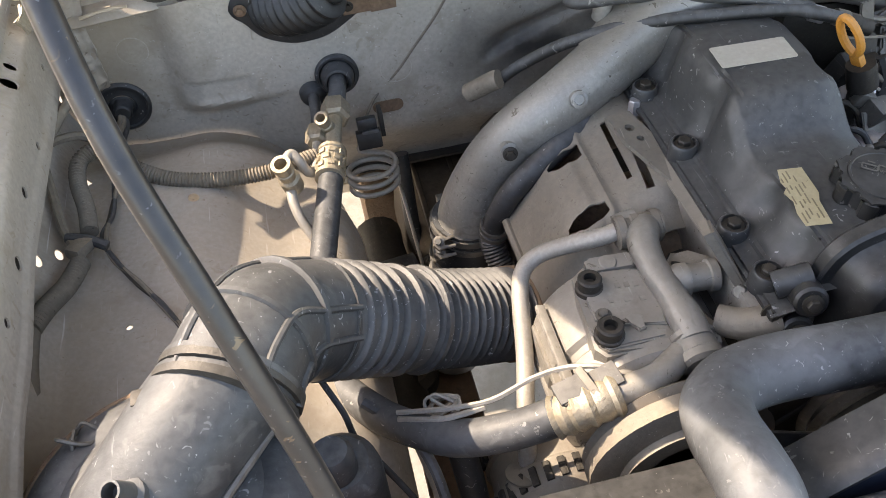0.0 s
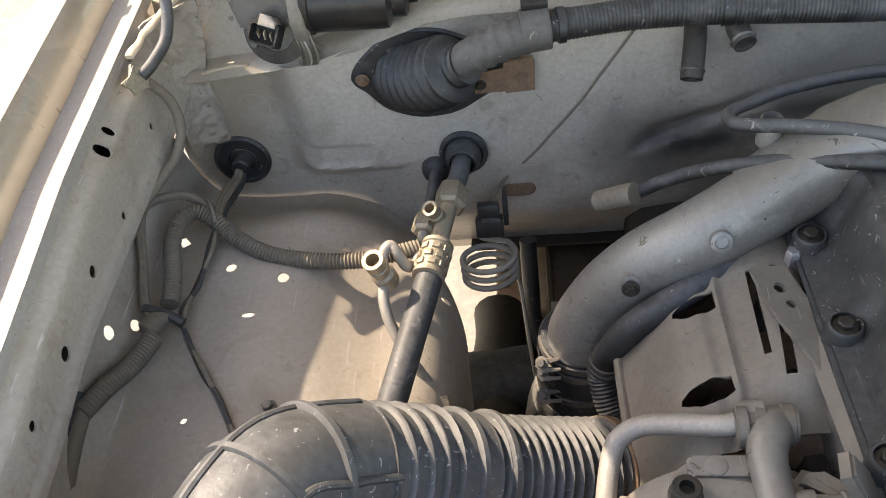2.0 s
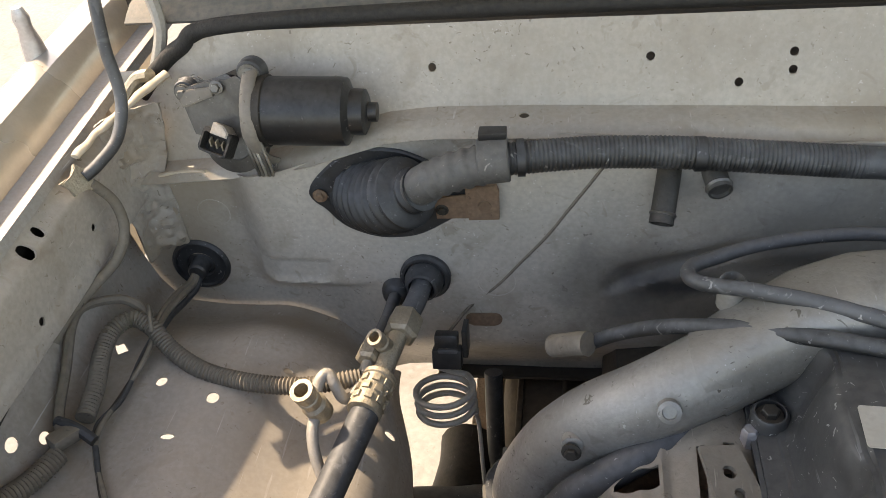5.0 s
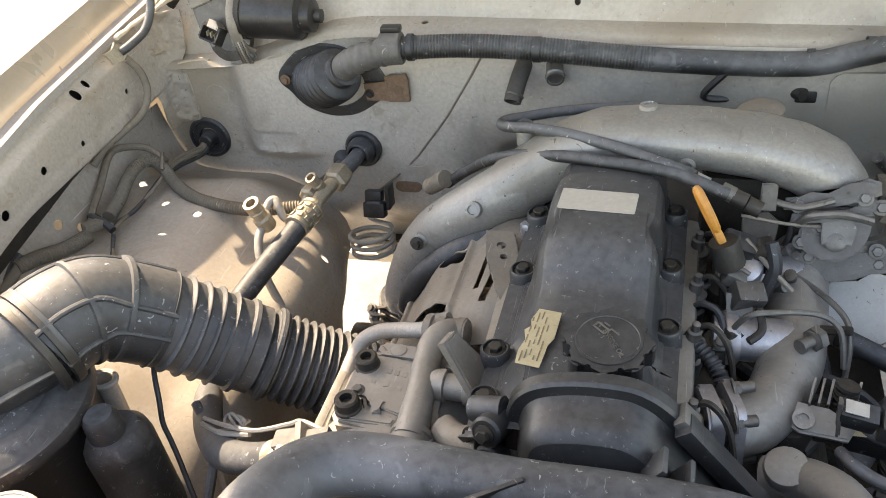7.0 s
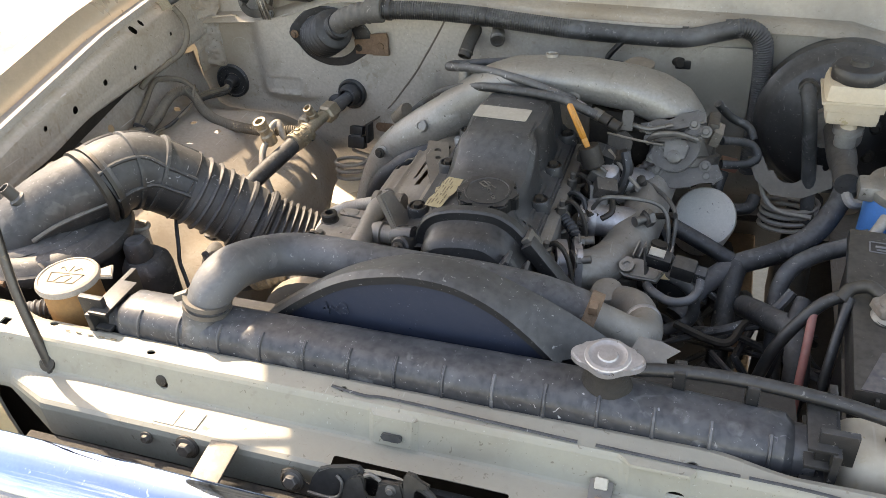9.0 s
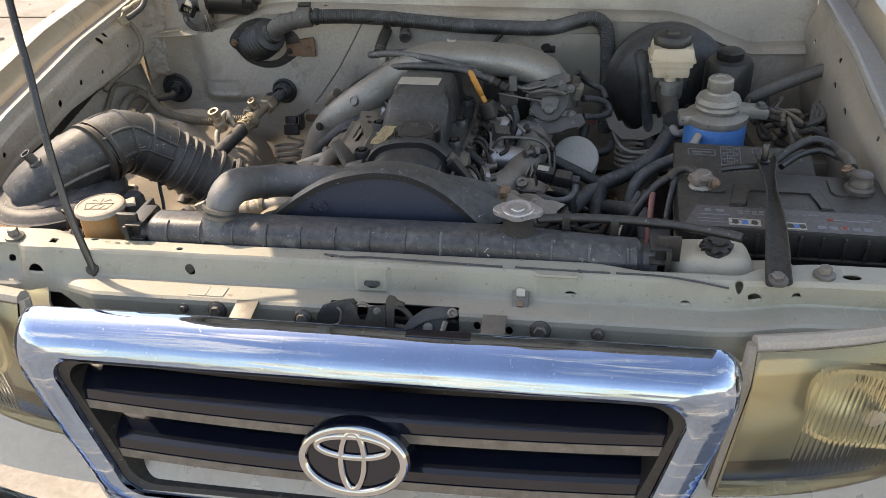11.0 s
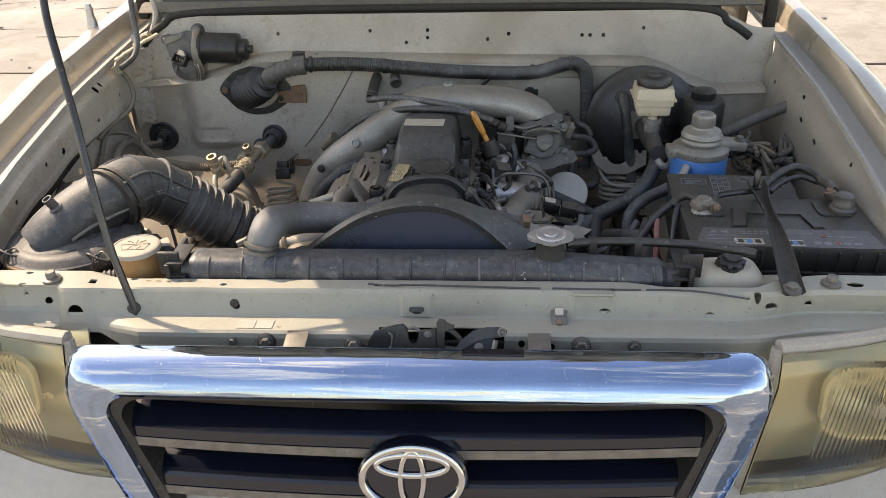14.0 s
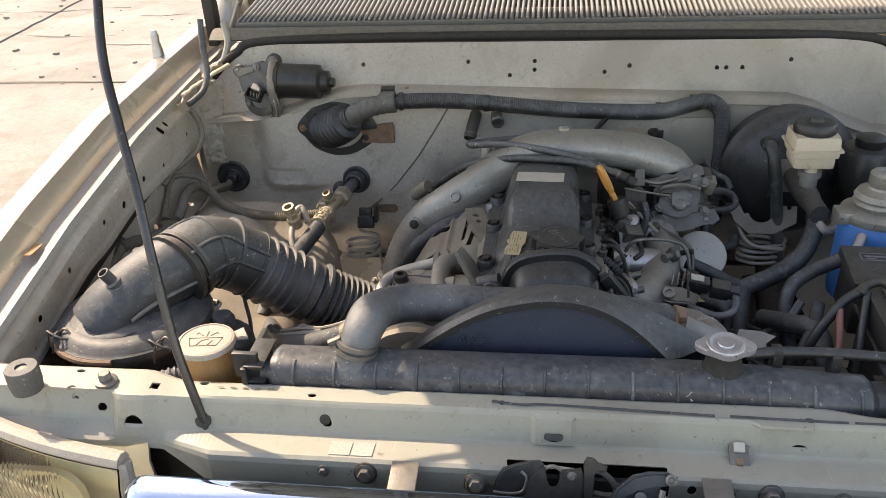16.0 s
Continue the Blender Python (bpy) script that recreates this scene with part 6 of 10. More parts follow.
put(lathe([(0.014, 0.0), (0.014, 0.008), (0.008, 0.010), (0.008, 0.018)], (0.108, 0.40, 0.925), (0.05, -0.2, 1), 16), "plug", DARK, hp)
lo = thing("injector_loom", (0.10, 0.41, 0.95), "thin corrugated sleeve looping beside the injectors", "wiring loom")
put(tube([(0.086, 0.437, 0.968), (0.100, 0.425, 0.964), (0.112, 0.412, 0.958), (0.118, 0.400, 0.946), (0.118, 0.390, 0.925)], corrugated(0.0062, 0.0010, 0.0042), 12, 6, 0, 1.0, 0.0011), "sleeve", RUBBER, lo)
put(tube([(0.088, 0.475, 0.960), (0.098, 0.470, 0.975), (0.112, 0.462, 0.972), (0.118, 0.45, 0.955)], 0.003, 8), "wire", RUBBER, lo)
put(block((0.124, 0.452, 0.958), (0.016, 0.012, 0.012), 0.003, (0, 20, 30)), "plug", DARK, lo)
solenoid = thing("vacuum_solenoid", (0.135, 0.49, 0.96), "small soldered vacuum valve on a bracket", "solenoid valve")
put(block((0.133, 0.480, 0.978), (0.026, 0.020, 0.022), 0.003, (20, 15, 20)), "body", CAST, solenoid)
put(block((0.122, 0.490, 0.990), (0.018, 0.014, 0.014), 0.002, (10, 25, 0)), "coil", STEEL, solenoid)
put(tube([(0.112, 0.494, 0.994), (0.122, 0.490, 1.002), (0.134, 0.487, 0.997)], 0.0018, 6), "bail", STEEL, solenoid)
put(tube([(0.143, 0.47, 0.975), (0.146, 0.455, 0.965), (0.136, 0.445, 0.96)], 0.0035, 8), "wire_loop", DARK, solenoid)
put(plate([(-0.010, -0.022), (0.010, -0.022), (0.012, 0.014), (-0.010, 0.018)], 0.002, basis((0.128, 0.470, 0.968), (1, 0.2, 0), (0, -0.8, 0.5))), "bracket", STEEL, solenoid)
put(lathe([(0.017, 0), (0.018, 0.003), (0.018, 0.010), (0.014, 0.014), (0.006, 0.016)], (0.130, 0.512, 0.978), (-0.2, -0.3, 0.9), 18), "diaphragm", BRIGHT, solenoid)
for pts in ([(0.128, 0.555, 0.955), (0.134, 0.556, 0.966), (0.146, 0.553, 0.966), (0.186, 0.522, 0.962), (0.211, 0.488, 0.960), (0.217, 0.470, 0.946), (0.216, 0.455, 0.915)], [(0.121, 0.454, 0.956), (0.128, 0.453, 0.974), (0.142, 0.453, 0.985), (0.186, 0.468, 0.976), (0.206, 0.464, 0.964), (0.212, 0.450, 0.935)]):
    single(tube(pts, 0.0026, 8), "vacuum_pipe", STEEL, "thin bare metal vacuum pipe", "pipe", "vacuum pipes on the intake")
for pts, r in (([(0.125, 0.535, 1.022), (0.160, 0.535, 1.016), (0.195, 0.548, 1.005)], 0.0015), ([(0.130, 0.520, 1.008), (0.150, 0.505, 0.992), (0.170, 0.495, 0.975)], 0.0024)):
    single(tube(pts, r, 8), "throttle_cable", SHIELD, "pale inner throttle cable", "cable", "throttle cables")
# throttle cable ends near the dipstick
cabl = thing("cable_bracket", (0.13, 0.53, 0.98), "dark steel cable bracket with adjusters", "bracket")
put(plate([(-0.012, -0.03), (0.012, -0.03), (0.016, 0.012), (0.006, 0.02), (-0.014, 0.014)], 0.003, basis((0.140, 0.532, 1.006), (1, 0, 0), (0, -0.9, 0.4))), "plate", DARK, cabl)
put(plate([(-0.007, -0.012), (0.007, -0.012), (0.007, 0.010), (0.003, 0.012), (-0.006, 0.011)], 0.003, basis((0.146, 0.548, 1.034), (1, 0, 0), (0, -0.9, 0.4)), 0.001), "upper_tab", CAST, cabl)
for p, mt in (((0.090, 0.540, 1.050), BRIGHT), ((0.112, 0.536, 1.044), STEEL), ((0.122, 0.533, 1.040), DARK), ((0.134, 0.531, 1.034), DARK)):
    put(lathe([(0.0075, -0.006), (0.0075, 0.006)], p, (0.9, -0.25, -0.3), 10), "adjuster", mt, cabl)
put(block((0.122, 0.520, 0.995), (0.028, 0.022, 0.030), 0.004, (10, 20, 0)), "housing", PLASTIC, cabl)
put(block((0.148, 0.520, 0.992), (0.018, 0.02, 0.028), 0.004, (10, -20, 0)), "diaphragm", DARK, cabl)
put(tube([(0.150, 0.515, 1.01), (0.155, 0.505, 0.99), (0.148, 0.500, 0.965)], 0.006, 8), "boot", RUBBER, cabl)
for p, r in (((0.165, 0.40, 0.895), 0.02), ((0.110, 0.46, 0.915), 0.016), ((0.112, 0.52, 0.925), 0.016)):
    single(lathe([(r, 0), (r, 0.03), (r * 0.8, 0.036), (0, 0.037)], p, (0.1, -0.2, 1), 16), "sensor", DARK, "dirty round sensor among the hoses", "sensor", "sensors beside the engine")
rng = random.Random(5)
for k in range(14):
    x, y, z = 0.095 + 0.10 * rng.random(), 0.42 + 0.16 * rng.random(), 0.88 + 0.07 * rng.random()
    d = Vector((rng.random() - 0.5, rng.random() - 0.7, rng.random() - 0.8)) * 0.09
    pts = [Vector((x, y, z)) + d * t + Vector((rng.random() - 0.5, rng.random() - 0.5, rng.random() - 0.5)) * 0.02 for t in (-1, -0.4, 0.3, 1)]
    single(tube(pts, 0.0022 + 0.003 * rng.random(), 8), "engine_wire", (DARK, RUBBER, HOSE)[k % 3], "dark greasy wire among the injector pipes", "wire", "wires by the injectors")

plug = thing("sensor_plug", (0.220, 0.367, 0.948), "dark wiring plug with a pale sticker on a steel clip", "connector")
put(block((0.208, 0.370, 0.969), (0.026, 0.016, 0.016), 0.002, (10, 8, -6)), "socket", PLASTIC, plug)
put(block((0.234, 0.366, 0.964), (0.024, 0.019, 0.019), 0.003, (10, 8, -6)), "housing", BATTERY, plug)
put(block((0.251, 0.363, 0.961), (0.012, 0.014, 0.014), 0.002, (10, 8, -6)), "boot", RUBBER, plug)
put(block((0.206, 0.368, 0.979), (0.016, 0.011, 0.001), 0.0003, (10, 8, -6)), "sticker", STICKER, plug)
put(plate([(-0.004, -0.018), (0.004, -0.018), (0.004, 0.016), (-0.004, 0.016)], 0.003, basis((0.194, 0.367, 0.970), (0.2, 1, 0), (1, -0.2, 0.1)), 0.001), "clip", STEEL, plug)
loop = [(0.199, 0.357, 0.943), (0.208, 0.340, 0.948), (0.226, 0.327, 0.950), (0.244, 0.332, 0.952), (0.252, 0.350, 0.956), (0.250, 0.367, 0.962)]
single(tube(loop, 0.0048, 10), "hose_loop", HOSE, "small dusty rubber hose looping under a plug", "hose")
rng = random.Random(11)
for k in range(18):
    x, y, z = 0.20 + 0.22 * rng.random(), 0.23 + 0.24 * rng.random(), 0.80 + 0.09 * rng.random()
    d = Vector((0.5 + rng.random() * 0.6, 1.1 * rng.random() - 0.5, 0.9 * rng.random() - 0.5)) * 0.075
    pts = [Vector((x, y, z)) + d * t + Vector((rng.random() - 0.5, rng.random() - 0.5, rng.random() - 0.2)) * 0.03 for t in (-1, -0.4, 0.3, 1)]
    single(tube(pts, 0.0022 + 0.0035 * rng.random(), 8), "bay_wire", (DARK, RUBBER, RUBBER, HOSE)[k % 4], "dark greasy wire deep beside the engine", "wire", "wires deep in the bay")
rng = random.Random(23)
for k in range(12):
    x, y, z = 0.108 + 0.085 * rng.random(), 0.43 + 0.14 * rng.random(), 0.915 + 0.05 * rng.random()
    ax = (rng.random() - 0.5, -rng.random(), rng.random())
    r = 0.0045 + 0.004 * rng.random()
    f = thing("pipe_fitting", (x, y, z), "small dirty metal pipe fitting with a hex collar", "fitting", "fittings by the injectors")
    put(lathe([(r, 0.0), (r, 0.006), (r * 0.65, 0.007), (r * 0.65, 0.016), (r * 0.8, 0.017), (r * 0.8, 0.020), (0.0, 0.021)], (x, y, z), ax, 12), "stem", (STEEL, BRIGHT, CAST)[k % 3], f)
    put(lathe([(r * 1.35, -0.002), (r * 1.35, 0.005)], (x, y, z), ax, 6), "hex_collar", (STEEL, BRASS, DARK)[k % 3], f)

# vacuum hoses over the plenum
vac = thing("vacuum_hose", (-0.04, 0.58, 0.98), "long dusty rubber vacuum hose over the intake pipe", "hose", "vacuum hoses")
put(tube([(-0.172, 0.646, 0.962), (-0.154, 0.640, 0.979), (-0.135, 0.630, 0.996), (-0.110, 0.612, 1.018), (-0.072, 0.590, 1.039), (-0.030, 0.569, 1.052), (0.002, 0.558, 1.056), (0.037, 0.549, 1.058), (0.071, 0.541, 1.057), (0.092, 0.533, 1.053), (0.112, 0.530, 1.046)], 0.0058, 12), "hose", HOSE, vac)
put(tube([(-0.196, 0.656, 0.950), (-0.186, 0.648, 0.960), (-0.176, 0.638, 0.972), (-0.170, 0.634, 0.976)], 0.0098, 14), "boot", LOOM, vac, "perished brown end boot")
vac = thing("vacuum_hose", (0.0, 0.6, 1.0), "dusty rubber breather hose looped at the intake", "hose", "vacuum hoses")
put(tube([(0.10, 0.690, 1.030), (0.03, 0.694, 1.036), (-0.04, 0.680, 1.038), (-0.083, 0.657, 1.042), (-0.098, 0.645, 1.045), (-0.1025, 0.632, 1.048), (-0.095, 0.619, 1.052), (-0.068, 0.604, 1.060), (-0.034, 0.590, 1.064), (0.0, 0.575, 1.065), (0.031, 0.562, 1.064), (0.061, 0.549, 1.061), (0.085, 0.541, 1.056)], 0.0054, 12), "hose", HOSE, vac)
put(lathe([(0.009, 0.0), (0.009, 0.022), (0.0075, 0.024), (0.007, 0.016)], (-0.076, 0.618, 1.035), (0, -0.1, 1), 16), "pipe_stub", PIPE, vac)
small = thing("bypass_hose", (-0.15, 0.55, 0.85), "dusty rubber hose running below the intake pipe", "hose")
put(tube([(-0.203, 0.552, 0.845), (-0.197, 0.546, 0.880), (-0.180, 0.544, 0.913), (-0.150, 0.547, 0.940), (-0.110, 0.562, 0.960), (-0.06, 0.592, 0.975)], 0.0122, 16), "hose", RUBBER, small)
put(tube([(-0.2005, 0.550, 0.866), (-0.2035, 0.546, 0.842), (-0.192, 0.515, 0.812), (-0.165, 0.46, 0.795)], corrugated(0.0125, 0.0006, 0.004), 14, 6, 0, 1.0, 0.001), "braided_end", RUBBER, small)
for z in (0.862, 0.854):
    clamp((-0.2005, 0.5495, z), (0.15, -0.1, 1), 0.0131, small, STEEL, 0.004, False)

# exhaust heat shield and bracket
shield = thing("heat_shield", (-0.12, 0.5, 0.85), "dusty pressed steel exhaust heat shield with slots", "heat shield")


def shield_point(u, v):
    x = -0.060 - 0.135 * u
    y = 0.415 + 0.165 * v
    z = 0.972 - 0.020 * u - 0.075 * step01(u, 0.55, 1.0) + 0.007 * math.sin(u * 9) - 0.02 * step01(0.25 - v, 0, 0.25)
    z += 0.004 * math.exp(-((u - 0.46) / 0.03) ** 2) + 0.004 * step01(v, 0.78, 0.82) - 0.003 * math.exp(-((u - 0.62) / 0.04) ** 2)
    return (x, y, z)


b = grid(shield_point, steps(0, 1, 70), steps(0, 1, 36), 0.0015)
holes = []
for x0, y, w, ln, turn in ((-0.084, 0.498, 0.007, 0.095, -6), (-0.098, 0.508, 0.005, 0.075, -2)):
    holes.append(block((x0, y, 0.96), (w, ln, 0.08), 0, (0, 0, turn)))
holes += [peg((-0.146, 0.530, 0.92), (0.4, 0, 1), 0.009, 0.09, 1.6), peg((-0.150, 0.455, 0.92), (0.4, 0, 1), 0.009, 0.09, 1.4)]
put(cut(b, holes), "shield", SHIELD, shield)
put(tube([shield_point(0.98, v) for v in (0, 0.3, 0.6, 1)], 0.004, 8), "rolled_edge", SHIELD, shield)
manifold = thing("exhaust_manifold", (-0.12, 0.5, 0.80), "rusty cast exhaust manifold under its shield", "manifold")
for y in (0.43, 0.50, 0.57):
    put(tube([(-0.06, y, 0.92), (-0.10, y + 0.005, 0.915), (-0.135, y + 0.01, 0.885), (-0.145, 0.52, 0.83)], 0.02, 12, 4), "runner", RUST, manifold)
bracket = thing("lifting_bracket", (-0.08, 0.52, 0.95), "dusty steel lifting bracket with two holes", "bracket")
b = plate([(-0.014, 0.032), (0.012, 0.030), (0.014, 0.0), (0.010, -0.06), (0.002, -0.085), (-0.006, -0.06), (-0.016, 0.0)], 0.004, basis((-0.080, 0.505, 0.980), (1, 0.25, 0.1), (0.15, -0.1, 1)), 0)
put(cut(b, [peg((-0.084, 0.516, 0.982), (0.15, -0.1, 1), 0.0045, 0.03), peg((-0.079, 0.502, 0.982), (0.15, -0.1, 1), 0.0035, 0.03)]), "plate", SHIELD, bracket)
put(lathe([(0.006, 0), (0.006, 0.022), (0.0045, 0.024)], (-0.066, 0.548, 0.965), (0, 0, 1), 6), "stud", BRIGHT, bracket)
put(plate([(-0.006, -0.07), (0.010, -0.07), (0.012, 0.07), (-0.004, 0.075)], 0.003, basis((-0.069, 0.42, 0.975), (1, 0.05, 0.4), (-0.4, 0.0, 0.9))), "side_strip", SHIELD, bracket)

# ---- air conditioning compressor ----
comp = thing("ac_compressor", (-0.13, 0.36, 0.78), "dusty cast aluminium air conditioning compressor", "compressor")
put(lathe([(0.066, 0.0), (0.073, 0.006), (0.074, 0.030), (0.070, 0.034), (0.070, 0.040), (0.074, 0.044), (0.074, 0.092), (0.070, 0.100), (0.050, 0.106)], (-0.138, 0.296, 0.886), (0, 1, 0), 40), "body", ALU, comp)
FLAT = basis((0, 0, 0), (1, 0, 0), (0, 0, 1))
TOP = [(-0.178, 0.388), (-0.182, 0.366), (-0.183, 0.341), (-0.185, 0.318), (-0.179, 0.309), (-0.130, 0.308), (-0.118, 0.300), (-0.094, 0.300), (-0.090, 0.318), (-0.102, 0.332), (-0.102, 0.392), (-0.112, 0.402), (-0.145, 0.400), (-0.167, 0.396)]
put(plate(TOP, 0.034, FLAT @ Matrix.Translation((0, 0, 0.924)), 0.003), "top_casting", ALU, comp)
put(plate([(-0.173, 0.384), (-0.177, 0.356), (-0.177, 0.340), (-0.160, 0.338), (-0.158, 0.330), (-0.150, 0.328), (-0.128, 0.322), (-0.122, 0.345), (-0.126, 0.378), (-0.148, 0.383)], 0.005, FLAT @ Matrix.Translation((0, 0, 0.957)), 0.0015), "head_plate", ALU, comp)
put(plate([(-0.181, 0.334), (-0.182, 0.318), (-0.176, 0.312), (-0.132, 0.312), (-0.130, 0.319), (-0.160, 0.323), (-0.164, 0.336), (-0.174, 0.339)], 0.005, FLAT @ Matrix.Translation((0, 0, 0.956)), 0.0015), "front_plate", ALU, comp)
put(plate(round_box(0.040, 0.014, 0.004), 0.006, basis((-0.147, 0.390, 0.957), (1, -0.05, 0), (0, 0, 1)), 0.002), "rear_pad", ALU, comp)
put(lathe([(0.0075, 0.0), (0.0068, 0.001), (0.0060, 0.0012), (0.0, 0.0012)], (-0.149, 0.390, 0.963), (0, 0, 1), 18), "cast_mark", ALU, comp)
put(tube([(-0.106, 0.418, 0.962), (-0.112, 0.408, 0.969), (-0.118, 0.395, 0.970), (-0.119, 0.372, 0.967), (-0.116, 0.345, 0.965), (-0.114, 0.318, 0.963), (-0.114, 0.304, 0.960)], lambda t: 0.0130 - 0.0015 * step01(t, 0.02, 0.05) + 0.0015 * step01(t, 0.08, 0.10), 18), "port_tube", ALU, comp)
put(lathe([(0.0150, -0.004), (0.0175, -0.002), (0.0175, 0.002), (0.0160, 0.003), (0.0160, 0.014), (0.0175, 0.015), (0.0175, 0.021), (0.0140, 0.024), (0.0, 0.024)], (-0.114, 0.309, 0.955), (0, -1, -0.12), 24), "port_block", ALU, comp)
put(lathe([(0.0115, -0.006), (0.0135, 0.0), (0.0135, 0.006), (0.0110, 0.007), (0.0110, 0.022), (0.0130, 0.023), (0.0130, 0.029), (0.009, 0.031)], (-0.104, 0.357, 0.963), (1, -0.05, 0), 22), "side_port", ALU, comp)
put(plate([(-0.110, 0.372), (-0.098, 0.386), (-0.086, 0.382), (-0.072, 0.376), (-0.064, 0.366), (-0.066, 0.352), (-0.072, 0.352), (-0.074, 0.364), (-0.088, 0.371), (-0.100, 0.370)], 0.014, FLAT @ Matrix.Translation((0, 0, 0.952)), 0.004), "curled_ear", ALU, comp)
for x in (-0.128, -0.116, -0.099):
    put(lathe([(0.0125, -0.004), (0.0140, -0.003), (0.0140, 0.003), (0.0125, 0.004)], (x, 0.417, 0.964), (1, -0.05, 0.06), 20), "fitting_ring", SHIELD, comp)
put(tube([(-0.132, 0.418, 0.963), (-0.110, 0.417, 0.965), (-0.094, 0.416, 0.966)], 0.0118, 16), "rear_fitting", SHIELD, comp)
for x, y, r in ((-0.171, 0.371, 0.0095), (-0.172, 0.324, 0.0100)):
    put(lathe([(r * 1.15, -0.004), (r * 1.15, 0.000), (r, 0.001), (r, 0.009), (r * 0.86, 0.0105), (r * 0.52, 0.0105), (r * 0.48, 0.004), (0.0, 0.004)], (x, y, 0.962), (0, 0, 1), 22), "bolt", DARK, comp)
for x, y, z, a in ((-0.170, 0.342, 0.961, (0, 0, 1)), (-0.120, 0.303, 0.944, (0, -1, 0.3)), (-0.150, 0.304, 0.940, (0, -1, 0.3))):
    bolt((x, y, z), a, 0.0042, comp, STEEL)
put(plate([(-0.158, 0.334), (-0.150, 0.337), (-0.143, 0.333), (-0.146, 0.328), (-0.144, 0.322), (-0.150, 0.320), (-0.153, 0.328)], 0.004, FLAT @ Matrix.Translation((0, 0, 0.960)), 0.001), "cast_lug", ALU, comp)
bars([(-0.150 + 0.007 * k, 0.366 - 0.001 * k, 0.0042, 0.0050) for k in range(4)] + [(-0.160 + 0.012 * k, 0.353 - 0.002 * k, 0.004, 0.004) for k in range(4)], basis((0, 0, 0.9618), (1, 0, 0), (0, 0, 1)), ALU, comp, "cast_mark")
put(block((-0.145, 0.300, 0.936), (0.060, 0.018, 0.026), 0.005), "front_step", ALU, comp)
for z in (0.93, 0.905, 0.88):
    put(block((-0.2055 + (0.93 - z) * -0.1, 0.345, z), (0.008, 0.085, 0.005), 0.002, (0, 20, 0)), "case_rib", ALU, comp)
# mounting ears and brackets towards the engine
put(plate([(-0.030, -0.03), (0.016, -0.03), (0.02, 0.01), (0.012, 0.056), (-0.006, 0.06), (-0.016, 0.012)], 0.008, basis((-0.066, 0.352, 0.966), (0.1, 1, 0), (0.85, -0.1, 0.5)), 0.002), "mount_ear", SHIELD, comp)
bolt((-0.064, 0.332, 0.966), (-0.8, -0.4, 0.5), 0.006, comp, STEEL)
bolt((-0.060, 0.300, 0.978), (-0.1, -1.0, 0.2), 0.006, comp, DARK)
put(tube([(-0.090, 0.318, 0.958), (-0.075, 0.306, 0.962), (-0.052, 0.298, 0.972)], 0.012, 14), "mount_bracket", SHIELD, comp)
PUL = Vector((-0.137, 0.0, 0.893))
b = lathe([(0.052, 0.0), (0.066, 0.002), (0.071, 0.004), (0.066, 0.009), (0.071, 0.014), (0.066, 0.019), (0.071, 0.024), (0.066, 0.028), (0.050, 0.029)], PUL + Vector((0, 0.246, 0)), (0, 1, 0), 48)
put(b, "pulley", SHIELD, comp, "dusty grooved belt pulley")
put(lathe([(0.0, 0.006), (0.030, 0.006), (0.034, 0.0), (0.050, 0.0), (0.051, 0.006)], PUL + Vector((0, 0.240, 0)), (0, 1, 0), 40), "clutch_plate", SHIELD, comp)


def belt_loop(c0, r0, c1, r1, y, w):
    """A flat belt round two pulleys, with its thickness."""
    dx, dz = c1[0] - c0[0], c1[1] - c0[1]
    a = math.atan2(dz, dx)
    k = math.acos((r0 - r1) / math.hypot(dx, dz))
    line = [(c0[0] + r0 * math.cos(a + k + (2 * math.pi - 2 * k) * i / 16), c0[1] + r0 * math.sin(a + k + (2 * math.pi - 2 * k) * i / 16)) for i in range(17)]
    line += [(c1[0] + r1 * math.cos(a - k + 2 * k * i / 16), c1[1] + r1 * math.sin(a - k + 2 * k * i / 16)) for i in range(17)]
    line.append(line[0])
    b = grid(lambda i, v: (line[int(i)][0], y + w * v, line[int(i)][1]), range(len(line)), (0, 1), 0.004)
    return b


single(belt_loop((-0.137, 0.893), 0.072, (0.03, 0.875), 0.062, 0.250, 0.012), "drive_belt", LOOM, "dusty worn rubber drive belt round the compressor pulley", "belt", "drive belts")
single(belt_loop((-0.020, 0.80), 0.075, (0.045, 0.875), 0.060, 0.268, 0.012), "drive_belt", RUBBER, "dark rubber drive belt low behind the fan", "belt", "drive belts")
crank = thing("water_pump_pulley", (0.03, 0.24, 0.80), "grooved steel water pump pulley behind the fan", "pulley")
put(lathe([(0.030, -0.004), (0.056, 0.0), (0.061, 0.002), (0.056, 0.007), (0.061, 0.012), (0.056, 0.018), (0.061, 0.024), (0.056, 0.030), (0.030, 0.032)], (0.03, 0.244, 0.875), (0, 1, 0), 40), "rim", STEEL, crank)
put(lathe([(0.012, -0.012), (0.014, 0.0), (0.030, 0.002), (0.030, 0.006)], (0.03, 0.240, 0.875), (0, 1, 0), 24), "hub", DARK, crank)
alt = thing("alternator", (-0.18, 0.3, 0.68), "dusty aluminium alternator with slotted vents", "alternator")
put(lathe([(0.03, 0.0), (0.058, 0.006), (0.064, 0.014), (0.065, 0.034), (0.062, 0.036), (0.062, 0.060), (0.065, 0.062), (0.064, 0.080), (0.055, 0.092), (0.03, 0.094)], (-0.208, 0.262, 0.790), (0.05, 1, 0), 36), "housing", SHIELD, alt)
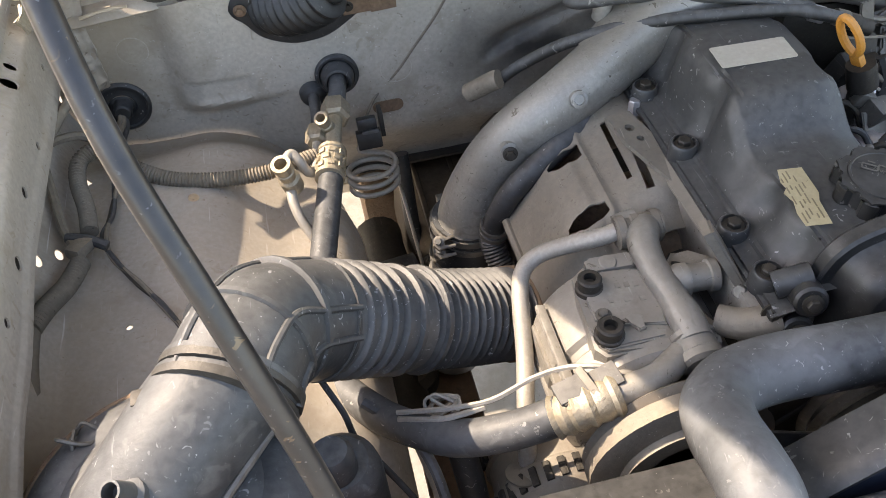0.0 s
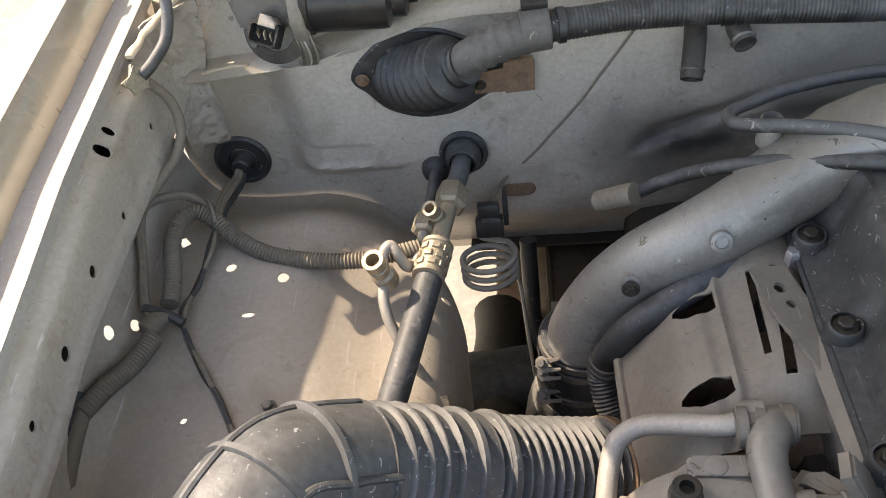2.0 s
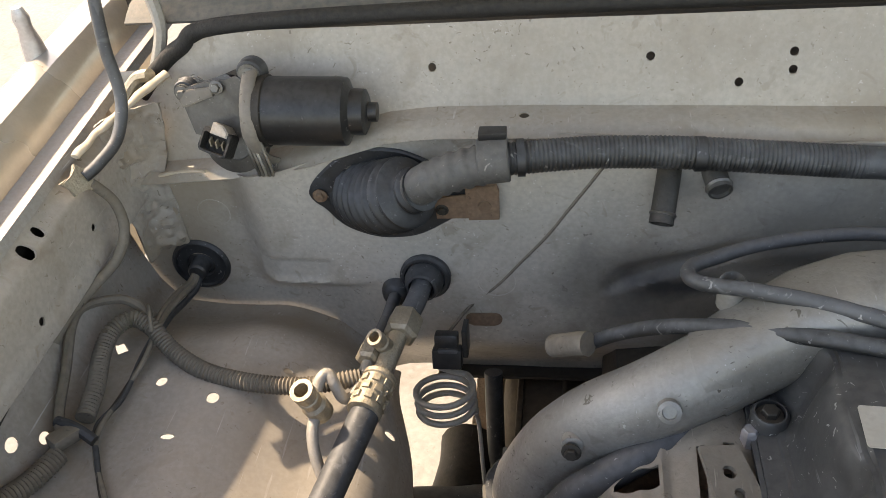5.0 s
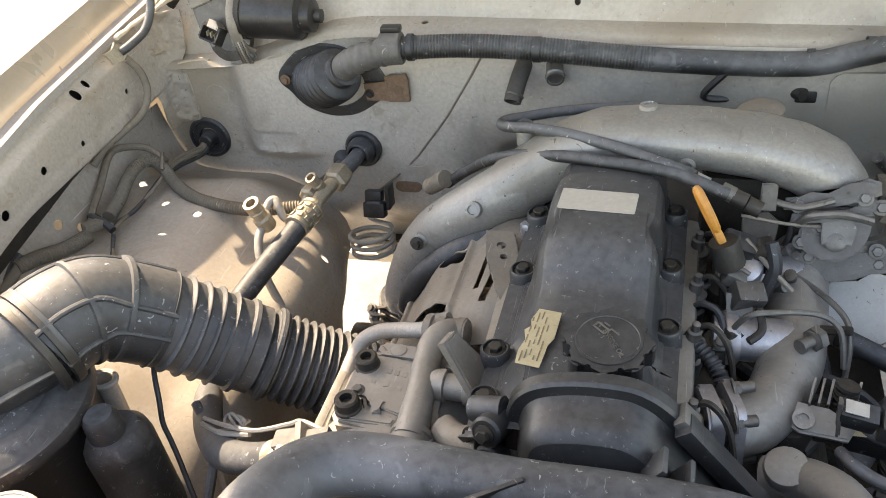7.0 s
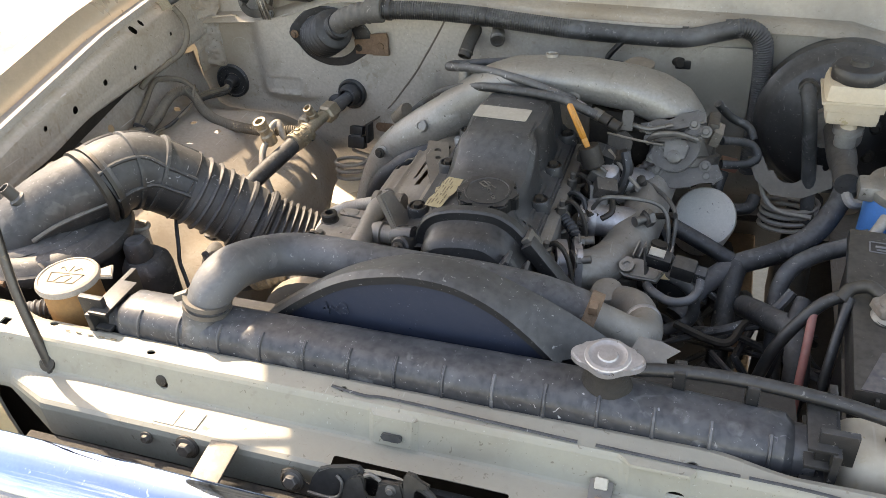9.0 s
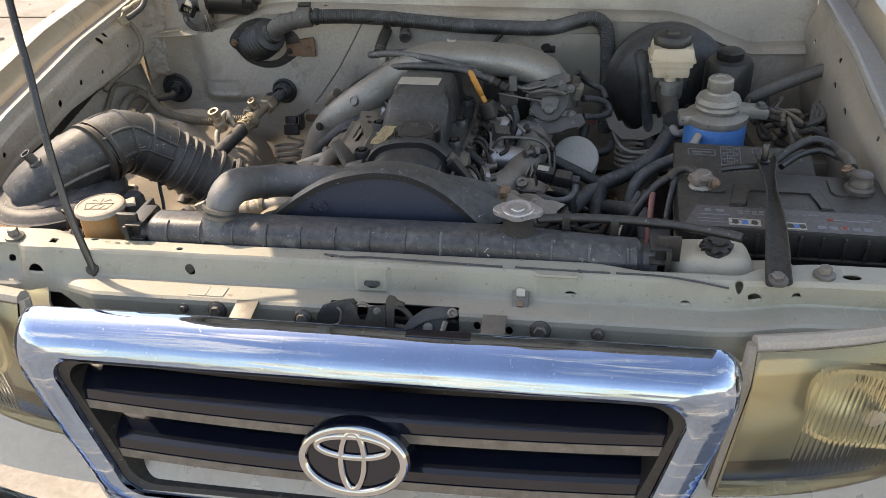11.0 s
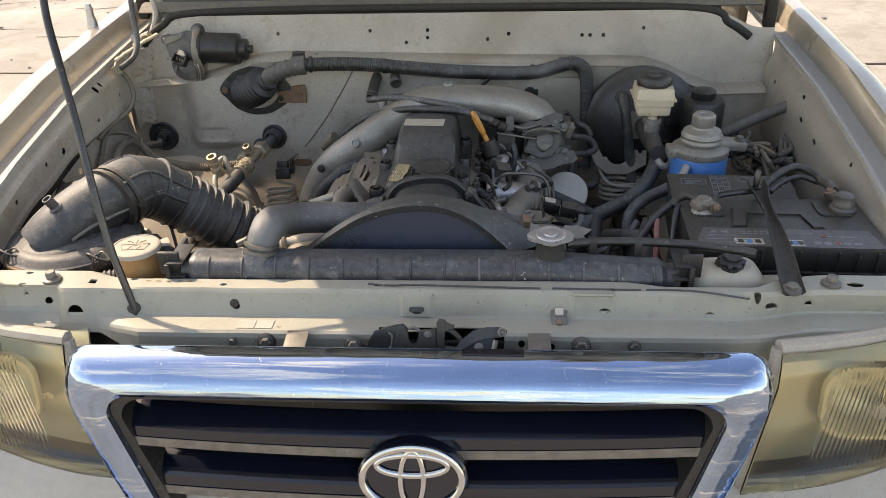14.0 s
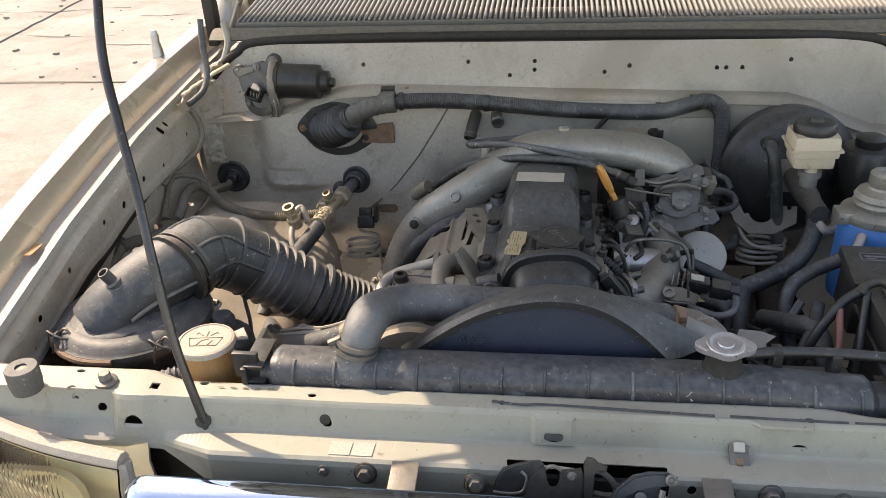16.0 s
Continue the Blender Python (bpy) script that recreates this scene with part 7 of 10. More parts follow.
for ring, y in ((0.0645, 0.286), (0.0635, 0.337)):
    for a in range(20, 175, 11):
        put(block((-0.208 + ring * math.cos(radians(a)), y, 0.790 + ring * math.sin(radians(a))), (0.004, 0.016, 0.006), 0.0006, (0, -a, 0)), "vent_slot", FOAM, alt)
put(block((-0.186, 0.300, 0.850), (0.030, 0.030, 0.020), 0.004, (0, 20, 0)), "adjuster_lug", SHIELD, alt)
# belts, pulleys and the fan behind the shroud
fan = thing("cooling_fan", (0.01, 0.21, 0.70), "dark plastic engine cooling fan", "fan")
for k in range(7):
    a = 2 * math.pi * k / 7
    put(block((0.01 + 0.095 * math.cos(a), 0.215, 0.88 + 0.095 * math.sin(a)), (0.13, 0.004, 0.045), 0.001, (25, -math.degrees(a), 0)), "blade", PLASTIC, fan)
put(lathe([(0.045, 0), (0.045, 0.03), (0.03, 0.036)], (0.01, 0.195, 0.88), (0, 1, 0), 24), "hub", ALU, fan)

# ---- left side: air cleaner, intake bellows, washer ----
cleaner = thing("air_cleaner", (-0.474, 0.266, 0.78), "round black air cleaner housing with a dusty lid", "air cleaner")
C = (-0.494, 0.268, 0.0)
put(lathe([(0.082, 0.78), (0.090, 0.80), (0.092, 0.949), (0.095, 0.954)], C, (0, 0, 1), 44), "drum", PLASTIC, cleaner)
put(lathe([(0.096, 0.952), (0.098, 0.958), (0.0955, 0.965), (0.091, 0.967), (0.087, 0.973), (0.075, 0.977), (0.066, 0.976), (0.060, 0.980), (0.0, 0.982)], C, (0, 0, 1), 44), "lid", DUCT, cleaner, "dusty stepped lid with a rusty edge")
put(tube([(C[0] + 0.097 * math.cos(radians(a)), C[1] + 0.097 * math.sin(radians(a)), 0.961) for a in range(60, 300, 20)], 0.004, 8), "rusty_rim", RUST, cleaner)
put(tube([(-0.516, 0.245, 0.962), (-0.500, 0.258, 0.982), (-0.478, 0.279, 0.998), (-0.452, 0.303, 1.010), (-0.432, 0.325, 1.015)], lambda s: 0.0475 - 0.0040 * step01(s, 0.0, 0.05), 24), "snout", DUCT, cleaner)
put(lathe([(0.060, 0.0), (0.060, 0.004), (0.054, 0.008)], (-0.505, 0.255, 0.974), (-0.05, -0.05, 1), 32), "snout_flange", DUCT, cleaner)
put(tube([(-0.470, 0.222, 0.986), (-0.450, 0.243, 0.996), (-0.425, 0.270, 1.002), (-0.408, 0.290, 1.004)], 0.003, 8), "seam", STEEL, cleaner)
put(lathe([(0.012, -0.01), (0.010, 0.010), (0.007, 0.012), (0.007, 0.028), (0.0055, 0.028), (0.0055, 0.018)], (-0.492, 0.248, 1.018), (-0.3, -0.3, 0.85), 16), "nipple", DUCT, cleaner)
for p, q in (((-0.562, 0.205, 0.968), 1), ((-0.430, 0.195, 0.968), -1), ((-0.556, 0.330, 0.968), 1)):
    v = Vector(p)
    b = tube([v, v + Vector((0.010, 0.006, 0.012)), v + Vector((0.022, -0.002, 0.004)), v + Vector((0.012, -0.010, 0.010)), v + Vector((-0.004, -0.006, 0.016)), v + Vector((-0.006, 0.004, 0.0))], 0.0016, 6)
    merge(b, tube([v + Vector((0, 0.008, -0.01)), v + Vector((0.004, 0.004, 0.008)), v + Vector((0.004, -0.010, 0.010)), v + Vector((0.0, -0.012, -0.012))], 0.0016, 6))
    put(b, "wire_clip", STEEL, cleaner)

bellows = thing("air_intake_hose", (-0.33, 0.40, 0.83), "ribbed black rubber air intake hose with a moulded elbow", "air hose")
put(tube([(-0.440, 0.308, 1.010), (-0.430, 0.332, 1.014), (-0.417, 0.358, 1.008), (-0.398, 0.377, 0.988), (-0.380, 0.390, 0.970)], 0.0455, 28, 6), "elbow", DUCT, bellows)
BEL = [(-0.382, 0.389, 0.972), (-0.352, 0.405, 0.942), (-0.314, 0.420, 0.910), (-0.280, 0.431, 0.886), (-0.246, 0.442, 0.864), (-0.210, 0.454, 0.842)]


def bel_r(s):
    if s < 0.062:
        return 0.0418 + 0.0058 * math.cos(2 * math.pi * s / 0.0155)
    if s < 0.098:
        return 0.0435
    return 0.0412 + 0.0032 * math.cos(2 * math.pi * (s - 0.098) / 0.0092)


put(tube(BEL, bel_r, 32, 6, 0.004, 1.0, 0.0013), "bellows", DUCT, bellows)
ln = spline(BEL, 16)
for f in (0.34, 0.47):
    i = int(f * (len(ln) - 1))
    put(lathe([(0.0435, -0.004), (0.047, -0.002), (0.047, 0.002), (0.0435, 0.004)], ln[i], ln[i + 1] - ln[i], 32), "collar", DUCT, bellows)
for p, a in (((-0.436, 0.318, 1.012), (0.42, 0.9, 0.1)), ((-0.424, 0.346, 1.012), (0.45, 0.85, -0.2)), ((-0.405, 0.372, 0.997), (0.6, 0.55, -0.55))):
    put(lathe([(0.0455, -0.003), (0.0485, -0.002), (0.0485, 0.002), (0.0455, 0.003)], p, a, 32), "moulded_rib", DUCT, bellows)
ELB = spline([(-0.440, 0.308, 1.010), (-0.430, 0.332, 1.014), (-0.417, 0.358, 1.008), (-0.398, 0.377, 0.988), (-0.380, 0.390, 0.970)], 6)
for d in ((0.55, -0.45, 0.62), (-0.35, 0.35, 0.9), (0.85, -0.45, -0.1)):
    rib = []
    for i, p in enumerate(ELB):
        t = (ELB[min(i + 1, len(ELB) - 1)] - ELB[max(i - 1, 0)]).normalized()
        v = Vector(d)
        rib.append(p + (v - t * v.dot(t)).normalized() * 0.0455)
    put(sweep(bmesh.new(), rib, 0.0028, 8), "long_rib", DUCT, bellows)
for dy in (-0.006, 0.006):
    put(lathe([(0.0470, -0.0035), (0.0490, -0.003), (0.0490, 0.003), (0.0470, 0.0035)], (-0.4405 + 0.4 * dy, 0.309 + 0.9 * dy, 1.011), (0.4, 0.9, 0.1), 32), "clamp", GREASE, bellows)
put(block((-0.484, 0.302, 1.034), (0.018, 0.012, 0.012), 0.002), "clamp_screw", DARK, bellows)
put(lathe([(0.043, -0.006), (0.0455, -0.004), (0.0455, 0.006), (0.043, 0.008)], (-0.212, 0.453, 0.843), (0.8, 0.3, -0.5), 28), "end_collar", RUST, bellows)
resonator = thing("air_pipe_inlet", (-0.19, 0.47, 0.80), "dusty metal pipe that the air hose joins", "pipe")
put(tube([(-0.220, 0.450, 0.848), (-0.192, 0.460, 0.832), (-0.165, 0.468, 0.81), (-0.16, 0.47, 0.77)], 0.037, 20), "pipe", SHIELD, resonator)
put(block((-0.172, 0.452, 0.892), (0.010, 0.02, 0.012), 0.002), "clamp_screw", BRASS, resonator)

canister = thing("fluid_canister", (-0.372, 0.29, 0.75), "black plastic canister with a knobbed top", "canister")
put(lathe([(0.031, 0.78), (0.031, 0.915), (0.029, 0.926), (0.022, 0.934), (0.0, 0.936)], (-0.384, 0.288, 0), (0, 0, 1), 32), "body", HOSE, canister)
put(lathe([(0.0165, 0.926), (0.0155, 0.952), (0.012, 0.958), (0.0, 0.959)], (-0.386, 0.284, 0), (0, 0, 1), 24), "knob", HOSE, canister)
ringc = thing("ring_clip", (-0.414, 0.33, 0.93), "pale plastic ring clip on the apron", "clip")
line = [Vector((-0.426 + 0.013 * math.cos(a), 0.338 + 0.010 * math.sin(a), 0.936)) for a in (2 * math.pi * k / 24 for k in range(24))]
put(sweep(bmesh.new(), line, 0.003, 8, False, 1.0, True), "ring", TUBE, ringc)
foot_z = apron_z(-0.426, 0.338)
put(lathe([(0.009, foot_z - 0.002), (0.011, 0.936), (0.009, 0.936), (0.008, 0.925), (0.0, 0.924)], (-0.426, 0.338, 0), (0, 0, 1), 20), "cup", TUBE, ringc)
single(tube([(-0.398, 0.385, 0.945), (-0.385, 0.358, 0.930), (-0.375, 0.340, 0.914), (-0.371, 0.329, 0.897), (-0.364, 0.322, 0.884), (-0.354, 0.312, 0.872), (-0.334, 0.290, 0.845), (-0.315, 0.270, 0.80)], 0.0026, 8), "apron_wire", RUBBER, "thin black taped wire running down the apron", "wire")

washer = thing("washer_bottle", (-0.335, 0.135, 0.88), "stained amber plastic washer bottle with a pale cap", "washer bottle")
W = (-0.336, 0.135, 0.0)
put(lathe([(0.022, 0.86), (0.0275, 0.88), (0.0275, 1.010), (0.025, 1.016), (0.025, 1.021)], W, (0, 0, 1), 32), "bottle", WASHER, washer)
put(lathe([(0.0285, 1.020), (0.0308, 1.0215), (0.0312, 1.0245), (0.0300, 1.0275), (0.0272, 1.0285), (0.0268, 1.0275), (0.0, 1.0280)], W, (0, 0, 1), 36), "cap", WASHCAP, washer)
put(plate([(-0.006, 0.028), (0.006, 0.028), (0.010, 0.042), (-0.010, 0.042)], 0.004, basis((W[0], W[1], 1.02), (0.5, -0.8, 0), (0, 0, 1))), "cap_tab", WASHCAP, washer)
cm = basis((W[0], W[1], 1.0308), (1, 0.1, 0), (0, 0, 1))
glyph = ([(-0.014, -0.012), (0.014, -0.012), (0.018, 0.002), (-0.018, 0.002), (-0.014, -0.012)], [(-0.008, -0.012), (-0.004, -0.003), (0.004, 0.0)], [(0.004, -0.012), (0.008, -0.003)], [(0.0, 0.004), (0.0, 0.014)], [(-0.004, 0.006), (-0.010, 0.012), (-0.012, 0.009)], [(0.004, 0.006), (0.010, 0.012), (0.012, 0.009)])
for g in glyph:
    put(sweep(bmesh.new(), [cm @ Vector((x, y, -0.0028)) for x, y in g], 0.0006, 6), "symbol", LABELINK, washer)
single(tube([(-0.365, 0.128, 0.985), (-0.385, 0.118, 0.985), (-0.395, 0.108, 0.965), (-0.40, 0.10, 0.93)], corrugated(0.009, 0.0012, 0.005), 14, 6, 0, 1.0, 0.0012), "ribbed_tube", HOSE, "grey ribbed tube beside the washer bottle", "tube")

# ---- air conditioning lines ----
acl = thing("ac_hose", (-0.36, 0.6, 0.88), "black air conditioning hose with crimped alloy fittings", "hose")
put(tube([(-0.349, 0.612, 0.914), (-0.353, 0.595, 0.911), (-0.360, 0.565, 0.907), (-0.372, 0.515, 0.899), (-0.386, 0.465, 0.882), (-0.392, 0.42, 0.862)], 0.0125, 18), "hose", HOSE, acl)
CRIMP = basis((-0.3465, 0.628, 0.916), (0.98, 0, -0.2), (0.20, 0.97, 0.06))
b = lathe([(0.0132, -0.020), (0.0150, -0.019), (0.0150, -0.015), (0.0136, -0.014), (0.0136, 0.014), (0.0150, 0.015), (0.0150, 0.019), (0.0095, 0.022)], (0, 0, 0), (0, 0, 1), 24)
bmesh.ops.transform(b, matrix=CRIMP, verts=b.verts[:])
crimp = put(b, "crimp", BRASS, acl)
for ring in range(3):
    for k in range(8):
        a = 2 * math.pi * (k + 0.5 * (ring % 2)) / 8
        b = block((0.0138 * math.cos(a), 0.0138 * math.sin(a), -0.009 + 0.009 * ring), (0.0030, 0.0070, 0.0062), 0.0008, (0, 0, math.degrees(a)))
        bmesh.ops.transform(b, matrix=CRIMP, verts=b.verts[:])
        put(b, "stud", BRASS, crimp)
put(tube([(-0.343, 0.645, 0.918), (-0.338, 0.668, 0.921), (-0.333, 0.695, 0.924)], 0.0088, 16), "tube", BRASS, acl)
put(lathe([(0.012, -0.015), (0.0158, -0.012), (0.0158, 0.008), (0.012, 0.013)], (-0.3305, 0.703, 0.9245), (0.12, 0.98, 0.03), 6), "hex_nut", BRASS, acl)
put(tube([(-0.329, 0.712, 0.925), (-0.324, 0.735, 0.925), (-0.320, 0.775, 0.925)], 0.0098, 14), "stub", HOSE, acl)
put(lathe([(0.0062, -0.006), (0.0070, 0.0), (0.0075, 0.002), (0.0075, 0.012), (0.0060, 0.013), (0.0060, 0.017), (0.0074, 0.018), (0.0074, 0.026), (0.0048, 0.026), (0.0045, 0.012), (0.0, 0.012)], (-0.3405, 0.674, 0.925), (-0.25, -0.38, 0.88), 16), "service_port", BRASS, acl)
put(lathe([(0.009, -0.012), (0.0118, -0.009), (0.0118, 0.008), (0.009, 0.012)], (-0.355, 0.672, 0.921), (0.16, 0.98, 0.03), 6), "small_nut", BRASS, acl)
put(tube([(-0.354, 0.683, 0.921), (-0.351, 0.715, 0.914), (-0.350, 0.775, 0.905)], 0.0065, 10), "liquid_stub", HOSE, acl)
liq = thing("liquid_line", (-0.38, 0.6, 0.85), "bent bare alloy refrigerant pipe with a capped port", "pipe")
put(tube([(-0.356, 0.664, 0.920), (-0.359, 0.642, 0.917), (-0.363, 0.628, 0.914), (-0.370, 0.622, 0.918), (-0.376, 0.626, 0.930), (-0.382, 0.632, 0.936), (-0.388, 0.626, 0.934), (-0.390, 0.612, 0.926)], 0.0050, 12), "upper_bend", TUBE, liq)
put(lathe([(0.0, -0.014), (0.0105, -0.013), (0.0110, 0.004), (0.0085, 0.007), (0.0085, 0.013), (0.0098, 0.0145), (0.0098, 0.017), (0.0088, 0.018), (0.0088, 0.022), (0.0098, 0.023), (0.0098, 0.030), (0.0062, 0.030), (0.0058, 0.014), (0.0, 0.014)], (-0.388, 0.606, 0.926), (-0.14, -0.28, 0.95), 18), "port", BRASS, liq)
put(tube([(-0.389, 0.602, 0.918), (-0.389, 0.588, 0.912), (-0.384, 0.572, 0.900), (-0.372, 0.555, 0.880), (-0.358, 0.545, 0.852), (-0.347, 0.535, 0.835), (-0.343, 0.515, 0.826)], 0.0050, 12), "lower_bend", TUBE, liq)
put(lathe([(0.0105, -0.010), (0.0105, 0.010)], (-0.346, 0.528, 0.831), (0.2, -0.8, -0.5), 8), "joint", BRASS, liq)
put(lathe([(0.007, -0.012), (0.007, 0.012)], (-0.342, 0.506, 0.822), (0.2, -0.8, -0.4), 8), "union", TUBE, liq)
grom = thing("pipe_grommet", (-0.32, 0.76, 0.90), "large black rubber pipe grommet in the firewall", "grommet", "firewall grommets")
put(lathe([(0.0235, -0.006), (0.0245, 0.0), (0.0245, 0.003), (0.0225, 0.0055), (0.0200, 0.0055), (0.0185, 0.004), (0.0185, 0.010), (0.0165, 0.016), (0.0150, 0.020), (0.0125, 0.021), (0.0115, 0.012)], (-0.320, 0.7685, 0.925), (-0.05, -1, 0.1), 32), "flange", RUBBER, grom)
put(lathe([(0.0150, -0.006), (0.0155, 0.0), (0.0150, 0.006), (0.0125, 0.012), (0.0085, 0.015)], (-0.350, 0.772, 0.905), (-0.05, -1, 0.1), 26), "small_flange", RUBBER, grom)
wg = thing("wiring_grommet", (-0.558, 0.79, 0.88), "round dusty black wiring grommet in the firewall", "grommet", "firewall grommets")
put(lathe([(0.029, -0.006), (0.0305, 0.0), (0.0300, 0.004), (0.0275, 0.0062), (0.0255, 0.0062), (0.0245, 0.003), (0.0200, 0.002), (0.0165, 0.0035), (0.0150, 0.0035), (0.0135, 0.001), (0.0105, 0.002), (0.0095, 0.016), (0.0075, 0.018)], (-0.557, 0.794, 0.918), (0.03, -1, 0.05), 34), "disc", RUBBER, wg)
rng = random.Random(3)
for k in range(4):
    o = Vector((rng.random() - 0.5, 0, rng.random() - 0.5)) * 0.009
    put(tube([Vector(p) + o * w for p, w in (((-0.557, 0.785, 0.917), 0.6), ((-0.556, 0.766, 0.913), 1.0), ((-0.556, 0.738, 0.921), 1.3), ((-0.555, 0.708, 0.930), 1.0), ((-0.552, 0.682, 0.936), 0.8))], 0.0030, 8), "wire", (RUBBER, LOOM)[k % 2], wg)
# heater box bellows through the firewall, with its plate
boot = thing("loom_boot", (-0.35, 0.77, 0.96), "ribbed black rubber boot where the loom passes the firewall", "rubber boot")
SEAL = [(-0.416, 1.021), (-0.413, 1.030), (-0.402, 1.043), (-0.384, 1.058), (-0.364, 1.067), (-0.330, 1.066), (-0.305, 1.055), (-0.283, 1.040), (-0.272, 1.016), (-0.276, 1.003), (-0.292, 0.990), (-0.318, 0.975), (-0.340, 0.971), (-0.362, 0.973), (-0.388, 0.985), (-0.404, 1.005), (-0.413, 1.013)]
MOUTH = [(-0.391, 1.020), (-0.388, 1.036), (-0.376, 1.050), (-0.356, 1.055), (-0.326, 1.050), (-0.308, 1.036), (-0.302, 1.014), (-0.310, 0.998), (-0.330, 0.986), (-0.355, 0.984), (-0.378, 0.991), (-0.389, 1.004)]


def wall_ring(pts, n, off):
    """n even points of a closed outline lying on the firewall, off metres proud."""
    line = even(spline([(x, 0, z) for x, z in pts + pts[:1]], 8), 0.002)
    out = []
    for k in range(n):
        p = line[int(k * (len(line) - 1) / n)]
        out.append(Vector((p.x, wall_y(p.x, p.z) - off, p.z)))
    return out


b = bmesh.new()
rings = [[b.verts.new(p) for p in ring] for ring in (wall_ring(SEAL, 64, -0.004), wall_ring(SEAL, 64, 0.0035), [p.lerp(Vector((-0.345, p.y, 1.014)), 0.03) - Vector((0, 0.0015, 0)) for p in wall_ring(SEAL, 64, 0.0035)], wall_ring(MOUTH, 64, 0.0055), wall_ring(MOUTH, 64, -0.010))]
for p, q in zip(rings, rings[1:]):
    for k in range(64):
        b.faces.new((p[k], p[(k + 1) % 64], q[(k + 1) % 64], q[k]))
put(b, "seal_plate", RUBBER, boot, "dusty rubber seal plate with a rolled edge")
put(tube([(-0.376, 0.800, 1.012), (-0.362, 0.775, 1.018), (-0.345, 0.754, 1.028), (-0.325, 0.738, 1.042), (-0.310, 0.729, 1.053), (-0.303, 0.725, 1.058)], lambda s: 0.0335 - 0.04 * s + 0.0022 * math.cos(2 * math.pi * s / 0.0098) - 0.012 * step01(s, 0.095, 0.108), 30, 6, 0, 1.0, 0.0011), "bellows", RUBBER, boot)
bolt((-0.4045, 0.7655, 1.022), (0, -1, 0), 0.0045, boot, RUST)
bolt((-0.296, 0.7655, 1.006), (0, -1, 0), 0.0040, boot, DARK)
bk = thing("loom_bracket", (-0.27, 0.77, 1.0), "rusty two-bolt loom bracket on the firewall", "bracket")
put(plate([(-0.030, -0.015), (0.026, -0.016), (0.028, 0.014), (0.026, 0.020), (0.004, 0.018), (0.001, 0.010), (-0.030, 0.008)], 0.002, basis((-0.272, 0.7665, 1.012), (1, 0, 0.03), (0, -1, 0)), 0.0005), "plate", RUST, bk)
put(plate([(-0.001, -0.016), (0.026, -0.016), (0.028, 0.014), (0.026, 0.020), (-0.001, 0.018)], 0.0018, basis((-0.272, 0.7640, 1.012), (1, 0, 0.03), (0, -1, 0)), 0.0005), "upper_plate", RUST, bk)
put(lathe([(0.0060, 0.0), (0.0055, 0.0015), (0.0, 0.0016)], (-0.2575, 0.762, 1.012), (0, -1, 0), 16), "rivet", RUST, bk)
loom = thing("wiring_loom", (0.0, 0.75, 1.03), "thick corrugated black wiring loom along the firewall", "wiring loom")
put(tube([(-0.309, 0.728, 1.054), (-0.296, 0.722, 1.066), (-0.272, 0.722, 1.076), (-0.235, 0.726, 1.083)], lambda s: 0.0158 + (0.0009 * math.cos(2 * math.pi * s / 0.0105) if s > 0.02 else 0.0), 20, 6, 0, 1.0, 0.002), "grey_sleeve", SLEEVE, loom)
put(tube([(-0.240, 0.726, 1.083), (-0.17, 0.738, 1.081), (-0.10, 0.744, 1.076), (-0.03, 0.748, 1.068), (0.044, 0.750, 1.061), (0.12, 0.752, 1.057), (0.19, 0.755, 1.056), (0.235, 0.757, 1.066), (0.265, 0.758, 1.072), (0.286, 0.759, 1.060), (0.293, 0.760, 1.03), (0.297, 0.76, 0.95), (0.298, 0.76, 0.86)], lambda s: 0.0128 + (0.0005 * math.cos(2 * math.pi * s / 0.0034) if s < 0.28 or s > 0.50 else 0.0), 18, 6, 0, 1.0, 0.00085), "conduit", HOSE, loom)
put(lathe([(0.0172, -0.012), (0.0182, -0.011), (0.0182, 0.011), (0.0172, 0.012)], (-0.243, 0.726, 1.083), (1, 0.08, 0.05), 26), "clip_band", SLEEVE, loom)
put(block((-0.243, 0.732, 1.1035), (0.022, 0.012, 0.007), 0.0015), "clip_tab", PLASTIC, loom)
put(lathe([(0.0150, -0.003), (0.0150, 0.003)], (-0.222, 0.729, 1.083), (1, 0.1, 0), 20), "sleeve_ring", RUBBER, loom)
for x, z in ((-0.085, 1.074), (0.19, 1.056), (0.244, 1.068)):
    put(lathe([(0.0138, -0.004), (0.0138, 0.004)], (x, 0.745 + 0.05 * (x + 0.085), z), (1, 0, 0), 18), "tape", RUBBER, loom)
stub = thing("heater_stubs", (-0.085, 0.77, 1.02), "two open metal heater pipe stubs in the firewall", "pipe stubs")
put(tube([(-0.104, 0.790, 1.052), (-0.104, 0.766, 1.048), (-0.108, 0.744, 1.036), (-0.112, 0.726, 1.020)], 0.0098, 18, 5, 0.0018), "stub", GREASE, stub)
put(tube([(-0.070, 0.790, 1.050), (-0.070, 0.765, 1.047), (-0.066, 0.742, 1.040)], 0.0098, 18, 5, 0.0018), "stub", STEEL, stub)
put(lathe([(0.0098, -0.002), (0.0112, 0.0), (0.0098, 0.002)], (-0.1105, 0.732, 1.025), (-0.2, -0.75, -0.65), 18), "bead", STEEL, stub)
put(lathe([(0.0098, -0.002), (0.0112, 0.0), (0.0098, 0.002)], (-0.067, 0.747, 1.0415), (0.15, -0.95, -0.28), 18), "bead", STEEL, stub)
put(plate(round_box(0.078, 0.036, 0.016), 0.006, basis((-0.089, 0.772, 1.050), (1, 0, 0), (0, -1, 0)), 0.002), "rubber_pad", RUBBER, stub)
